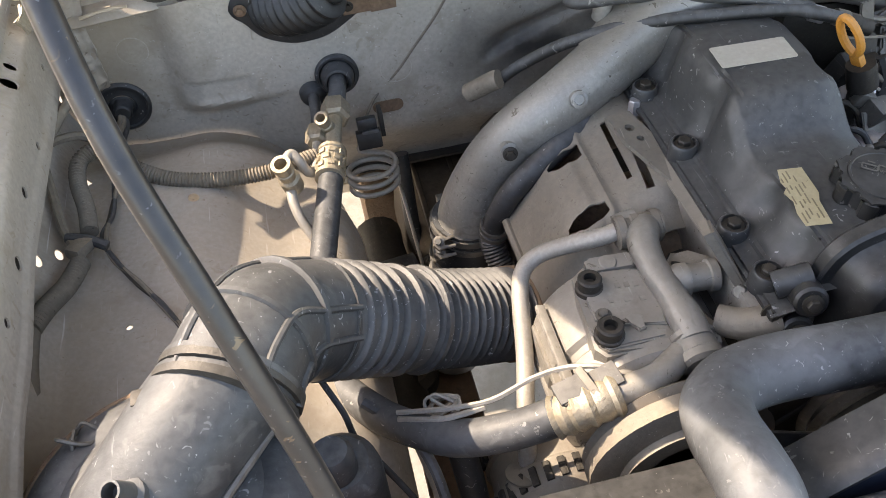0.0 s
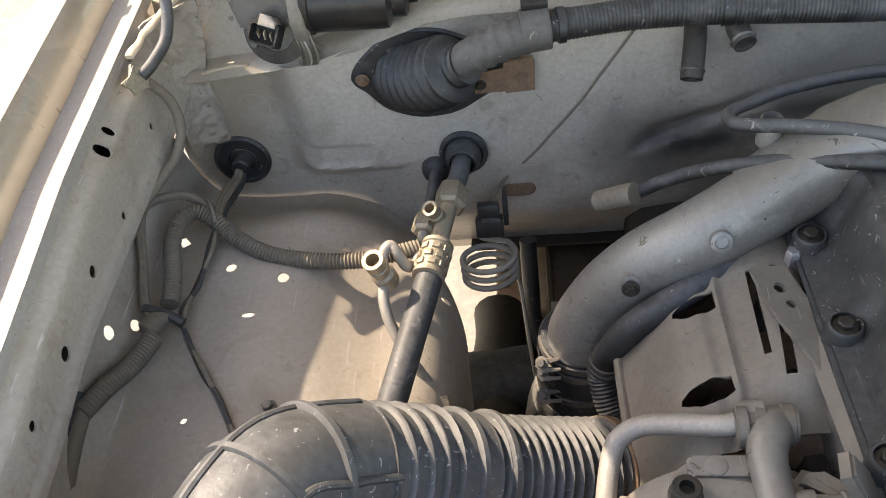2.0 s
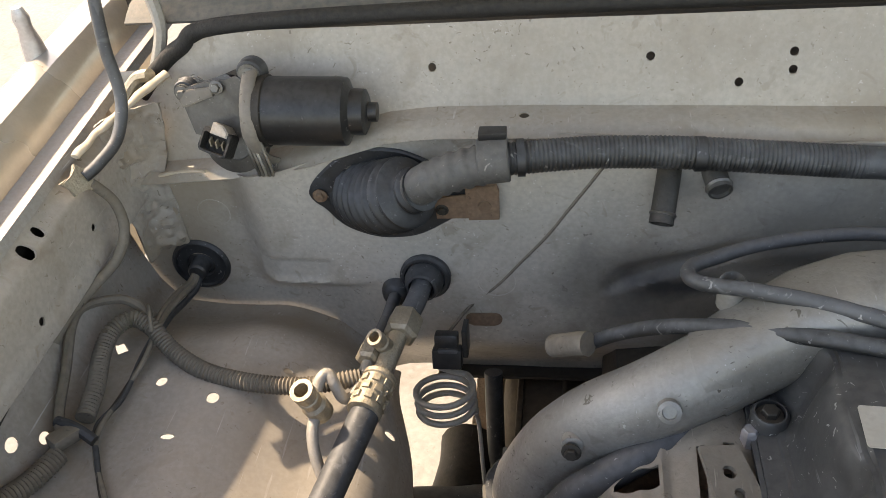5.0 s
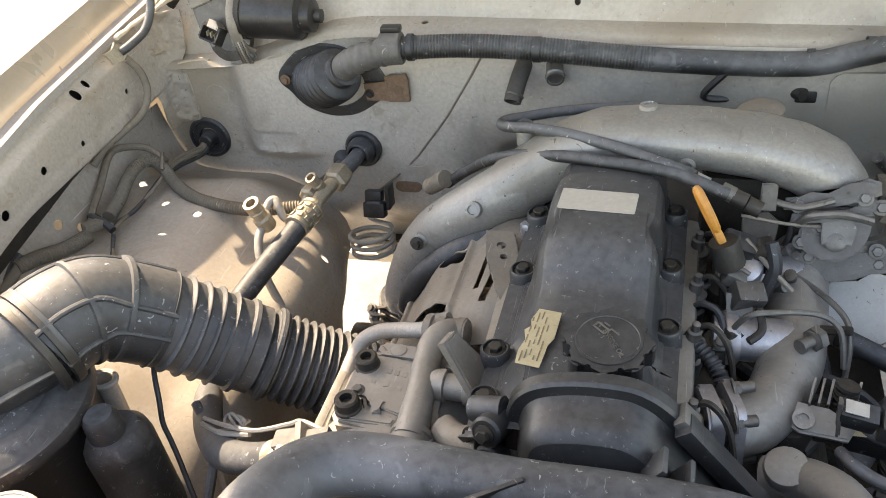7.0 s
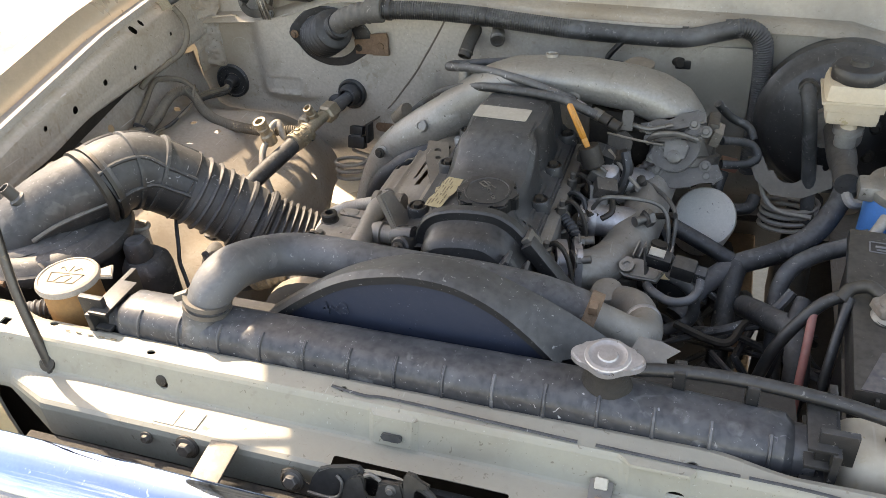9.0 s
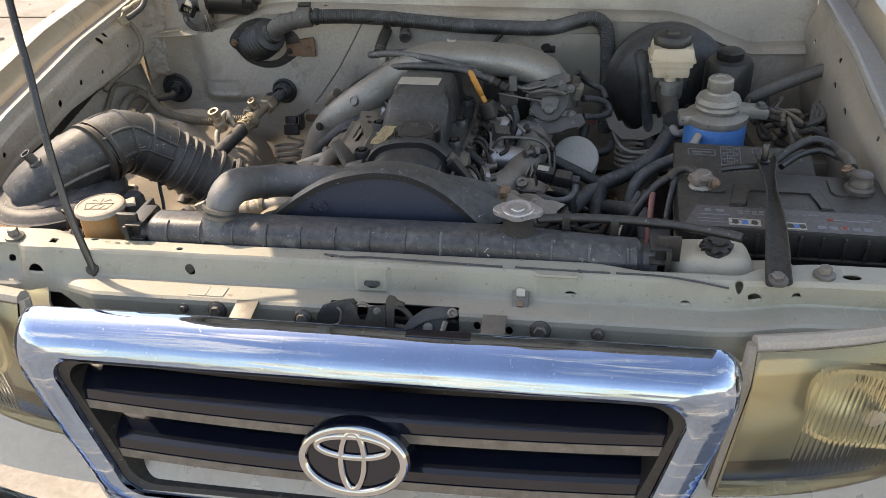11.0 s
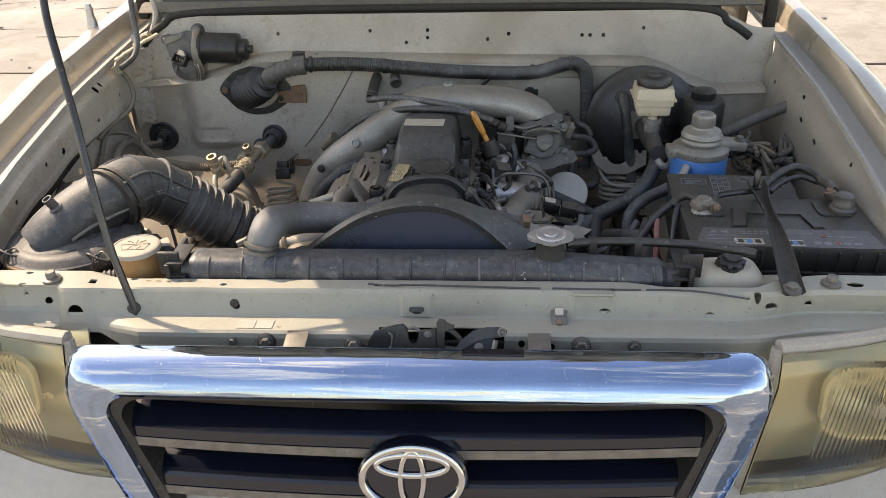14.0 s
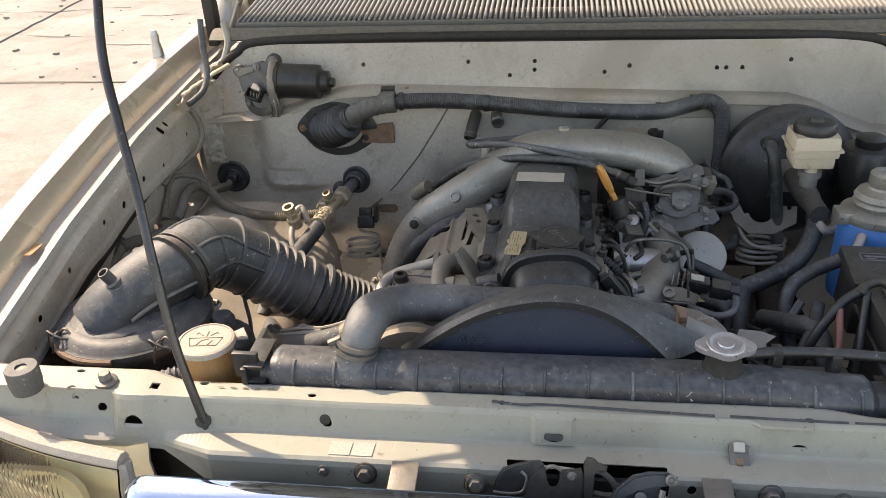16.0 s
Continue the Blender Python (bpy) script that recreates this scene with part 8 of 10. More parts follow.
single(tube([(x, wall_y(x, z) - 0.0015, z) for x, z in ((-0.150, 1.060), (-0.168, 1.03), (-0.187, 1.00), (-0.205, 0.972), (-0.228, 0.942), (-0.252, 0.912), (-0.28, 0.885))] + [(-0.298, 0.740, 0.880)], 0.0016, 6), "thin_wire", LOOM, "thin dusty wire running down the firewall", "wire")

# coil and connector below the firewall
con = thing("sensor_connector", (-0.30, 0.71, 0.86), "dusty black connector with a rusty clip", "connector")
put(block((-0.299, 0.722, 0.864), (0.028, 0.016, 0.020), 0.002, (-20, 0, 0)), "plug", PLASTIC, con)
put(block((-0.299, 0.727, 0.882), (0.022, 0.014, 0.014), 0.002, (-20, 0, 0)), "socket", PLASTIC, con)
put(block((-0.297, 0.716, 0.878), (0.018, 0.005, 0.004), 0.001, (-20, 0, 0)), "latch", HOSE, con)
put(block((-0.282, 0.735, 0.876), (0.005, 0.022, 0.030), 0.001, (-10, 0, 0)), "holder", PLASTIC, con)
put(plate(round_box(0.036, 0.015, 0.0074), 0.003, basis((-0.268, wall_y(-0.268, 0.868) - 0.001, 0.868), (1, 0, 0), (0, -1, 0.1))), "clip", RUST, con)
coil = thing("coiled_pipe", (-0.30, 0.70, 0.80), "coil of dusty thin brake pipe", "coiled pipe")
pts = [Vector((-0.302 + 0.0275 * math.cos(a), 0.702 + 0.0265 * math.sin(a), 0.806 + 0.0125 * a / (2 * math.pi) - 0.005 * math.sin(a))) for a in (k * 2 * math.pi / 24 for k in range(0, 76))]
b = sweep(bmesh.new(), pts, 0.0031, 10)
merge(b, tube([pts[0], (-0.272, 0.700, 0.790), (-0.268, 0.675, 0.75), (-0.262, 0.65, 0.69), (-0.25, 0.64, 0.60)], 0.0022, 6))
merge(b, tube([pts[-1], (-0.312, 0.728, 0.845), (-0.300, 0.735, 0.860)], 0.0029, 8))
put(b, "pipe", TUBE, coil)
drain = thing("drain_hose", (-0.25, 0.75, 0.65), "black drain hose hanging below the firewall", "hose")
put(tube([(-0.262, 0.762, 0.800), (-0.262, 0.745, 0.75), (-0.260, 0.728, 0.69), (-0.245, 0.705, 0.66), (-0.205, 0.68, 0.655)], 0.0095, 12), "hose", RUBBER, drain)
# chassis leg and steering parts low in the bay
chas = single(block((-0.27, 0.62, 0.52), (0.085, 1.1, 0.13), 0.012), "chassis_rail", RUST, "dusty brown steel chassis rail", "chassis rail", "chassis rails")
copy_thing(chas, Matrix.Translation((0.30, 0.62, 0.455)))
steer = thing("steering_shaft", (-0.31, 0.6, 0.5), "black steering and suspension parts low in the bay", "suspension arm")
put(tube([(-0.285, 0.70, 0.62), (-0.30, 0.64, 0.60), (-0.31, 0.55, 0.58)], 0.022, 16), "arm", DARK, steer)
put(lathe([(0.035, 0), (0.035, 0.05), (0.025, 0.06)], (-0.305, 0.58, 0.59), (0, -0.3, 1), 20), "bush", DARK, steer)
arm = thing("control_arm", (-0.31, 0.65, 0.60), "dark greasy suspension arm beside the chassis rail", "suspension arm")
put(tube([(-0.335, 0.50, 0.60), (-0.315, 0.60, 0.63), (-0.305, 0.70, 0.64), (-0.305, 0.80, 0.63)], lambda s: 0.034 + 0.003 * math.sin(s * 40), 16), "arm", DARK, arm)
put(lathe([(0.020, -0.045), (0.042, -0.042), (0.042, 0.042), (0.020, 0.045)], (-0.308, 0.680, 0.645), (1, 0.1, 0.0), 20), "bushing", RUBBER, arm)
bolt((-0.262, 0.684, 0.645), (1, 0.1, 0), 0.012, arm, DARK)
gearbox = thing("gearbox_housing", (-0.13, 0.80, 0.50), "dirty brown cast housing behind the engine", "gearbox")
put(block((-0.125, 0.800, 0.615), (0.30, 0.26, 0.19), 0.045, (0, 0, 0), None, 0.9, 4), "housing", BELL, gearbox)
for x in (-0.24, -0.19, -0.13, -0.07, -0.02):
    put(block((x, 0.790, 0.700), (0.007, 0.22, 0.030), 0.002), "rib", BELL, gearbox)
for x in (-0.25, -0.16, -0.10):
    bolt((x, 0.675, 0.690), (0, -0.4, 1), 0.008, gearbox, DARK)
cross = single(block((0.02, 0.40, 0.46), (0.75, 0.12, 0.08), 0.02), "cross_member", DARK, "dark steel cross member under the engine", "cross member")

# ---- looms on the left apron ----
lo = thing("apron_loom", (-0.55, 0.6, 0.9), "dusty corrugated wiring loom lying on the apron", "wiring loom")
put(tube([(-0.604, 0.455, 0.955), (-0.596, 0.480, 0.950), (-0.586, 0.510, 0.940), (-0.578, 0.540, 0.936)], corrugated(0.0082, 0.0008, 0.0034), 16, 6, 0, 1.0, 0.00085), "lower_conduit", LOOM, lo)
put(tube([(-0.572, 0.575, 0.938), (-0.576, 0.605, 0.941), (-0.584, 0.638, 0.946), (-0.583, 0.662, 0.951), (-0.570, 0.676, 0.952), (-0.553, 0.673, 0.945), (-0.530, 0.657, 0.932), (-0.498, 0.642, 0.924), (-0.455, 0.634, 0.920), (-0.413, 0.633, 0.918), (-0.385, 0.636, 0.920), (-0.36, 0.645, 0.918)], corrugated(0.0074, 0.0008, 0.0034), 16, 6, 0, 1.0, 0.00085), "upper_conduit", LOOM, lo)
rng = random.Random(8)
for k in range(3):
    o = Vector((rng.random() - 0.5, rng.random() - 0.5, 0.4 * rng.random())) * 0.006
    put(tube([Vector(p) + o * (1 if i % 2 else -0.6) for i, p in enumerate([(-0.551, 0.680, 0.940), (-0.553, 0.645, 0.934), (-0.556, 0.605, 0.930), (-0.562, 0.570, 0.930), (-0.552, 0.545, 0.926), (-0.532, 0.512, 0.924), (-0.510, 0.482, 0.922), (-0.488, 0.440, 0.918)])], 0.0024, 8), "taped_branch", (RUBBER, DARK, LOOM)[k], lo)
put(tube([(-0.555, 0.685, 0.946), (-0.580, 0.690, 0.962), (-0.603, 0.672, 0.972), (-0.607, 0.650, 0.972), (-0.600, 0.610, 0.955), (-0.592, 0.575, 0.945), (-0.582, 0.555, 0.940)], 0.0044, 8), "wire_wrap", LOOM, lo)
put(tube([(-0.602, 0.462, 0.956), (-0.606, 0.42, 0.940), (-0.6, 0.36, 0.918), (-0.585, 0.3, 0.900)], 0.0062, 10), "front_branch", LOOM, lo)
put(tube([(-0.607, 0.47, 0.962), (-0.611, 0.43, 0.948), (-0.607, 0.37, 0.93), (-0.60, 0.31, 0.91)], 0.0038, 8), "front_wire", RUBBER, lo)
put(block((-0.578, 0.553, 0.941), (0.024, 0.016, 0.012), 0.004, (0, 10, 60)), "junction_tape", LOOM, lo)
put(tube([(-0.590, 0.566, 0.944), (-0.572, 0.562, 0.941), (-0.556, 0.556, 0.934)], 0.0048, 8), "cross_tape", RUBBER, lo)
put(tube([(-0.360, 0.645, 0.918), (-0.345, 0.655, 0.912), (-0.338, 0.645, 0.908), (-0.345, 0.632, 0.912), (-0.355, 0.640, 0.912)], 0.006, 8), "taped_end", RUBBER, lo)
put(tube([(-0.548, 0.664, 0.948), (-0.552, 0.676, 0.957), (-0.560, 0.690, 0.955)], 0.0022, 8), "tie_tail", LOOM, lo)
bb = thing("apron_bolt", (-0.477, 0.49, 0.9), "small bolt in a bluish scuffed dimple on the apron", "bolt")
bolt((-0.476, 0.486, apron_z(-0.476, 0.486) + 0.001), (0, 0, 1), 0.0046, bb)
ce = thing("hood_cable", (-0.58, 0.7, 1.05), "black hose clipped to the inner wing with a pale clip", "cable")
put(tube([(-0.565, 0.790, 1.205), (-0.563, 0.776, 1.165), (-0.559, 0.766, 1.125), (-0.560, 0.742, 1.100), (-0.568, 0.716, 1.091), (-0.576, 0.702, 1.087)], 0.0052, 12), "hose", HOSE, ce)
put(tube([(-0.574, 0.704, 1.080), (-0.566, 0.712, 1.055), (-0.563, 0.706, 1.030), (-0.570, 0.690, 1.010), (-0.584, 0.665, 1.000), (-0.596, 0.640, 0.992), (-0.604, 0.618, 0.980)], 0.0046, 10), "lower_hose", LOOM, ce)
put(plate([(0.019 * (1, 0.55, 0.9, 0.5, 1, 0.6, 0.8, 0.5, 0.95, 0.6)[k] * math.cos(k * math.pi / 5), 0.015 * (1, 0.55, 0.9, 0.5, 1, 0.6, 0.8, 0.5, 0.95, 0.6)[k] * math.sin(k * math.pi / 5)) for k in range(10)], 0.004, basis((-0.580, 0.698, 1.086), (0, 1, 0), (1, -0.3, 0.35))), "clip", BRASS, ce)

# wiper motor
wm = thing("wiper_motor", (-0.43, 0.78, 1.06), "black wiper motor bolted to the cowl panel", "wiper motor")
put(lathe([(0.020, -0.006), (0.0282, -0.004), (0.0288, 0.002), (0.0288, 0.062), (0.0280, 0.067), (0.0230, 0.069), (0.0215, 0.070), (0.0195, 0.071), (0.0190, 0.082), (0.0150, 0.084), (0.0085, 0.085), (0.0080, 0.092), (0.0, 0.093)], (-0.434, 0.772, 1.105), (1, 0.02, -0.05), 36), "motor_can", PLASTIC, wm)
put(lathe([(0.0300, 0.0), (0.0305, 0.004), (0.0300, 0.010), (0.0180, 0.013), (0.0170, 0.011), (0.0, 0.010)], (-0.478, 0.794, 1.066), (-0.05, -0.95, 0.30), 32), "gearbox", CAST, wm)
put(plate([(-0.036, -0.020), (-0.010, -0.030), (0.024, -0.026), (0.030, -0.004), (0.030, 0.016), (0.012, 0.020), (0.004, 0.026), (-0.014, 0.022), (-0.032, 0.020), (-0.040, 0.006)], 0.026, basis((-0.468, 0.792, 1.105), (1, 0, 0.12), (0, -0.95, 0.30)), 0.004), "gear_case", CAST, wm)
put(plate([(-0.036, 0.004), (-0.008, 0.010), (-0.006, 0.018), (-0.030, 0.018), (-0.038, 0.010)], 0.004, basis((-0.469, 0.767, 1.113), (1, 0, 0.12), (0, -0.95, 0.30)), 0.001), "case_cap", SHIELD, wm)
put(lathe([(0.0288, -0.004), (0.0305, -0.003), (0.0305, 0.003), (0.0288, 0.004)], (-0.437, 0.772, 1.1052), (1, 0.02, -0.05), 32), "mount_band", DARK, wm)
put(tube([(-0.444, 0.782, 1.140), (-0.443, 0.762, 1.134), (-0.443, 0.747, 1.118), (-0.443, 0.741, 1.098), (-0.440, 0.748, 1.076), (-0.436, 0.762, 1.062)], 0.0062, 10, 6, 0, 0.45), "band_plate", SHIELD, wm)
put(plate([(-0.011, -0.030), (0.011, -0.030), (0.013, 0.004), (0.009, 0.014), (0.0, 0.018), (-0.009, 0.014), (-0.013, 0.004)], 0.004, basis((-0.447, 0.790, 1.128), (1, 0, 0), (0, -1, 0.15)), 0.001), "upper_bracket", DARK, wm)
for p, r in (((-0.446, 0.790, 1.134), 0.0125), ((-0.511, 0.796, 1.116), 0.0105)):
    put(lathe([(r, 0.0), (r * 1.04, 0.003), (r * 0.86, 0.006), (r, 0.009), (r * 0.9, 0.012), (r * 0.6, 0.013)], p, (0, -1, 0.15), 22), "rubber_mount", RUBBER, wm)
    put(lathe([(r * 0.75, 0.013), (r * 0.75, 0.0145)], p, (0, -1, 0.15), 20), "washer", STEEL, wm)
    bolt(Vector(p) + Vector((0, -0.0145, 0.002)), (0, -1, 0.15), 0.0045, wm, STEEL)
put(plate([(-0.012, 0.010), (0.006, 0.012), (0.030, -0.006), (0.030, -0.016), (0.012, -0.012), (-0.008, -0.006)], 0.003, basis((-0.508, 0.796, 1.114), (1, 0, 0), (0, -1, 0.15)), 0.001), "ear_arm", ALU, wm)
for p in ((-0.474, 0.770, 1.129), (-0.452, 0.768, 1.112), (-0.500, 0.783, 1.060), (-0.447, 0.776, 1.048)):
    bolt(p, (0, -0.95, 0.30), 0.0040, wm, STEEL)
CONN = basis((-0.474, 0.752, 1.086), (0.93, -0.1, -0.36), (-0.1, -0.80, 0.60))
b = plate(round_box(0.027, 0.021, 0.003), 0.014, CONN, 0.001)
put(cut(b, [plate(round_box(0.023, 0.015, 0.002), 0.012, CONN @ Matrix.Translation((0, -0.001, 0.004)), 0)]), "connector", FOAM, wm)
put(plate([(-0.006, 0.006), (0.010, 0.006), (0.010, 0.011), (0.004, 0.0155), (-0.006, 0.0155)], 0.0155, CONN, 0.001), "connector_lock", WASHCAP, wm)
for k in range(3):
    put(block(tuple(CONN @ Vector((-0.006 + 0.006 * k, -0.001, 0.008))), (0.0012, 0.006, 0.006), 0), "pin", BRASS, wm)
for k in range(5):
    x = -0.449 + 0.0032 * k
    put(tube([(x - 0.004, 0.752, 1.100), (x, 0.744, 1.086), (x + 0.002, 0.745, 1.068), (x - 0.004, 0.760, 1.048), (x - 0.012, 0.774, 1.040)], 0.0014, 6), "wire", (STEEL, SHIELD, TUBE)[k % 3], wm)
# dust-caked sealer that rounds the corner of wing, firewall and cowl
def corner_point(u, z):
    a = radians(90 * u)
    r = 0.030 + 0.010 * step01(z, 1.03, 1.09)
    x, y = -0.590 + r * (1 - math.sin(a)), wall_y(-0.56, 0.98) - 0.002 - r * (1 - math.cos(a))
    y += 0.012 * step01(z, 1.034, 1.045)
    d = 0.0045 * noise.noise(Vector((x * 70, y * 70, z * 55))) + 0.003 * noise.noise(Vector((x * 160, y * 160, z * 150)))
    d += 0.004 * math.exp(-((z - 1.036 - 0.02 * u) / 0.006) ** 2)
    return (x + d * math.sin(a + 0.5), y - d * math.cos(a - 0.5) - 0.002, z)


single(grid(corner_point, steps(0, 1, 26), steps(0.945, 1.098, 60), 0.002), "seam_sealer", BAY, "lumpy dust-caked seam sealer in the cowl corner", "sealer")
# cream beads put the sunlight on the corner flange into their colour
for pts, r in (([(-0.586, 0.715, 1.098), (-0.578, 0.745, 1.104), (-0.560, 0.785, 1.112), (-0.540, 0.815, 1.120)], 0.0055), ([(-0.560, 0.780, 1.036), (-0.535, 0.778, 1.041), (-0.510, 0.776, 1.042)], 0.003)):
    ln = even(spline(pts, 8), 0.003)
    ln = [p + Vector((noise.noise(p * 60), noise.noise(p * 60 + Vector((9, 0, 0))), noise.noise(p * 60 + Vector((0, 9, 0))))) * 0.003 for p in ln]
    single(sweep(bmesh.new(), ln, lambda s, r=r: r * (0.8 + 0.3 * noise.noise(Vector((s * 60, r * 100, 0)))), 12, True, 0.6), "sealer_bead", CREAM, "bead of old seam sealer coloured pale for the sun on it", "sealer", "sealer beads")
# clutter in the cowl corner
for pts, r, mt in (([(-0.583, 0.80, 1.10), (-0.57, 0.815, 1.115), (-0.552, 0.81, 1.122)], 0.006, BRASS), ([(-0.56, 0.83, 1.11), (-0.545, 0.84, 1.15), (-0.55, 0.85, 1.185)], 0.006, TUBE)):
    single(tube(pts, r, 8), "hinge_link", mt, "sunlit metal hinge link in the cowl corner", "hinge link", "hinge links")
put(block((-0.605, 0.935, 1.17), (0.02, 0.05, 0.09), 0.006, (0, 0, 10)), "hinge", DARK, hood)
put(block((0.645, 0.87, 1.15), (0.02, 0.05, 0.09), 0.006, (0, 0, -10)), "hinge", DARK, hood)
aer = thing("aerial_base", (-0.68, 0.85, 1.12), "chrome aerial base on the wing", "aerial")
put(lathe([(0.012, 0.0), (0.010, 0.02), (0.007, 0.035), (0.008, 0.045), (0.005, 0.055), (0.0, 0.056)], (-0.682, 0.85, 1.118), (0, 0, 1), 16), "mast_base", BRIGHT, aer)
for y in (0.30,):
    single(plate(round_box(0.03, 0.012, 0.002), 0.001, basis((-0.632, 0.305, lip_z(0.305) - 0.0035), (0, 1, 0.15), (0, 0, 1)), 0), "gutter_label", WASHER, "small rusty label in the hood gutter", "label")

# hoses low between air hose and compressor
suc = thing("suction_hose", (-0.29, 0.31, 0.85), "grey dusty rubber suction hose with a crimped end", "hose")
put(tube([(-0.385, 0.42, 0.85), (-0.362, 0.38, 0.862), (-0.337, 0.345, 0.876), (-0.299, 0.308, 0.897), (-0.259, 0.290, 0.918), (-0.222, 0.283, 0.936)], 0.0145, 16), "hose", HOSE, suc)
put(tube([(-0.226, 0.283, 0.934), (-0.205, 0.280, 0.944), (-0.180, 0.281, 0.950)], lambda s: 0.0155 + 0.0012 * math.cos(s * 700), 16, 8), "crimp", BRASS, suc)
put(tube([(-0.182, 0.281, 0.950), (-0.15, 0.285, 0.952), (-0.125, 0.30, 0.952)], 0.011, 12), "pipe", ALU, suc)
thin = thing("discharge_pipe", (-0.2, 0.4, 0.75), "bent grey alloy pipe at the compressor", "pipe")
put(tube([(-0.118, 0.424, 0.966), (-0.135, 0.421, 0.960), (-0.165, 0.433, 0.944), (-0.188, 0.440, 0.932), (-0.205, 0.434, 0.923), (-0.213, 0.415, 0.910), (-0.221, 0.375, 0.888), (-0.232, 0.335, 0.875), (-0.238, 0.31, 0.855), (-0.24, 0.30, 0.80)], 0.0075, 14), "pipe", TUBE, thin)
put(lathe([(0.0105, -0.008), (0.0105, 0.010)], (-0.122, 0.424, 0.965), (1, 0, 0.2), 14), "collar", ALU, thin)
wire = thing("compressor_wire", (-0.24, 0.3, 0.92), "pale twisted wire with a grey connector", "wire")
put(tube([(-0.335, 0.342, 0.895), (-0.30, 0.325, 0.912), (-0.265, 0.318, 0.920), (-0.232, 0.322, 0.930), (-0.212, 0.312, 0.950), (-0.195, 0.302, 0.960), (-0.180, 0.298, 0.958)], 0.0022, 6), "wire", TUBE, wire)
put(tube([(-0.335, 0.337, 0.893), (-0.302, 0.319, 0.908), (-0.270, 0.316, 0.916)], 0.0026, 6), "second_wire", TUBE, wire)
put(block((-0.211, 0.290, 0.951), (0.026, 0.018, 0.014), 0.002, (0, -12, 8)), "connector", SLEEVE, wire)
put(block((-0.214, 0.2805, 0.954), (0.014, 0.003, 0.004), 0.0005, (0, -12, 8)), "latch_slot", FOAM, wire)
put(block((-0.186, 0.290, 0.953), (0.022, 0.020, 0.018), 0.002, (0, -15, 8)), "plug", SLEEVE, wire)
put(block((-0.197, 0.289, 0.953), (0.006, 0.030, 0.022), 0.001, (10, -25, 14)), "strap", SHIELD, wire)
tang = [Vector((-0.300 + 0.012 * math.cos(k * 1.7) + 0.004 * math.sin(k), 0.335 + 0.010 * math.sin(k * 1.3), 0.895 + 0.010 * math.cos(k * 0.9))) for k in range(26)]
single(sweep(bmesh.new(), spline(tang, 4), 0.0016, 6), "wire_tangle", TUBE, "tangle of loose pale wire", "wire tangle")
low = thing("lower_hoses", (-0.29, 0.30, 0.70), "dark rubber hoses low beside the alternator", "hoses")
put(tube([(-0.29, 0.325, 0.85), (-0.285, 0.305, 0.80), (-0.28, 0.29, 0.72)], 0.012, 12), "hose", RUBBER, low)
put(tube([(-0.245, 0.295, 0.84), (-0.248, 0.282, 0.80), (-0.25, 0.27, 0.74)], lambda s: 0.014 + 0.0015 * math.cos(s * 500), 14, 10), "ribbed_hose", SHIELD, low)
single(tube([(-0.325, 0.33, 0.88), (-0.315, 0.31, 0.82), (-0.31, 0.29, 0.74)], 0.005, 8), "thin_pipe", TUBE, "thin pale pipe going down beside the apron", "pipe")
single(tube([(-0.36, 0.365, 0.885), (-0.33, 0.335, 0.875), (-0.315, 0.30, 0.865), (-0.31, 0.25, 0.84)], 0.0045, 8), "taped_wire", HOSE, "frayed grey taped wire on the apron", "wire")

# ---- right side: battery, filter, brake parts ----
battery = thing("battery", (0.503, 0.252, 0.80), "dusty black car battery with a printed lid", "battery")
BT = (0, 0, -2.5)
put(block((0.504, 0.254, 0.885), (0.238, 0.136, 0.17), 0.004, BT), "case", BATTERY, battery)
b = block((0.504, 0.254, 0.986), (0.248, 0.146, 0.034), 0.003, BT)
merge(b, block((0.504, 0.254, 0.966), (0.252, 0.150, 0.004), 0.001, BT))
put(b, "lid", BATTERY, battery)
lb = basis((0.500, 0.205, 1.0032), (1, -0.043, 0), (0, 0, 1))
put(plate([(-0.117, -0.023), (0.120, -0.023), (0.112, 0.026), (-0.100, 0.026)], 0.0005, lb, 0), "label", BLUELABEL, battery, "worn dark blue printed label")
ink = lb @ Matrix.Translation((0, 0, 0.0005))
bars([(-0.088, 0.014, 0.007, 0.007), (-0.074, 0.014, 0.009, 0.006), (-0.080, 0.004, 0.034, 0.0022), (-0.088, -0.006, 0.026, 0.0022), (-0.056, -0.006, 0.012, 0.0026), (-0.076, -0.013, 0.046, 0.0014), (0.072, 0.006, 0.040, 0.0026), (0.098, 0.010, 0.016, 0.002)] + [(-0.050 + 0.008 * (k % 6), 0.016 - 0.0055 * (k // 6), 0.0055, 0.0026) for k in range(12)] + [(0.022 + 0.007 * k, 0.014, 0.005, 0.0022) for k in range(3)], ink, PALEINK, battery, "print")
for x, y, w in ((-0.047, -0.010, 0.036), (0.010, -0.012, 0.022)):
    panel = put(plate([(x - w / 2, y - 0.0075), (x + w / 2, y - 0.0075), (x + w / 2, y + 0.0075), (x - w / 2, y + 0.0075)], 0.0004, ink, 0), "warning_panel", STICKER, battery, "pale printed warning panel")
    for dx, m in ((-w * 0.30, INK), (0.0, BLUE), (w * 0.30, INK)):
        put(plate([(x + dx - 0.004, y - 0.004), (x + dx, y - 0.0055), (x + dx + 0.004, y - 0.004), (x + dx + 0.003, y + 0.004), (x + dx - 0.003, y + 0.004)], 0.0004, ink @ Matrix.Translation((0, 0, 0.0004)), 0), "symbol", m, panel)
bars([(0.038 + 0.0125 * k, -0.012, 0.0095, 0.0075) for k in range(5)], ink, PALEINK, battery, "maker_mark")
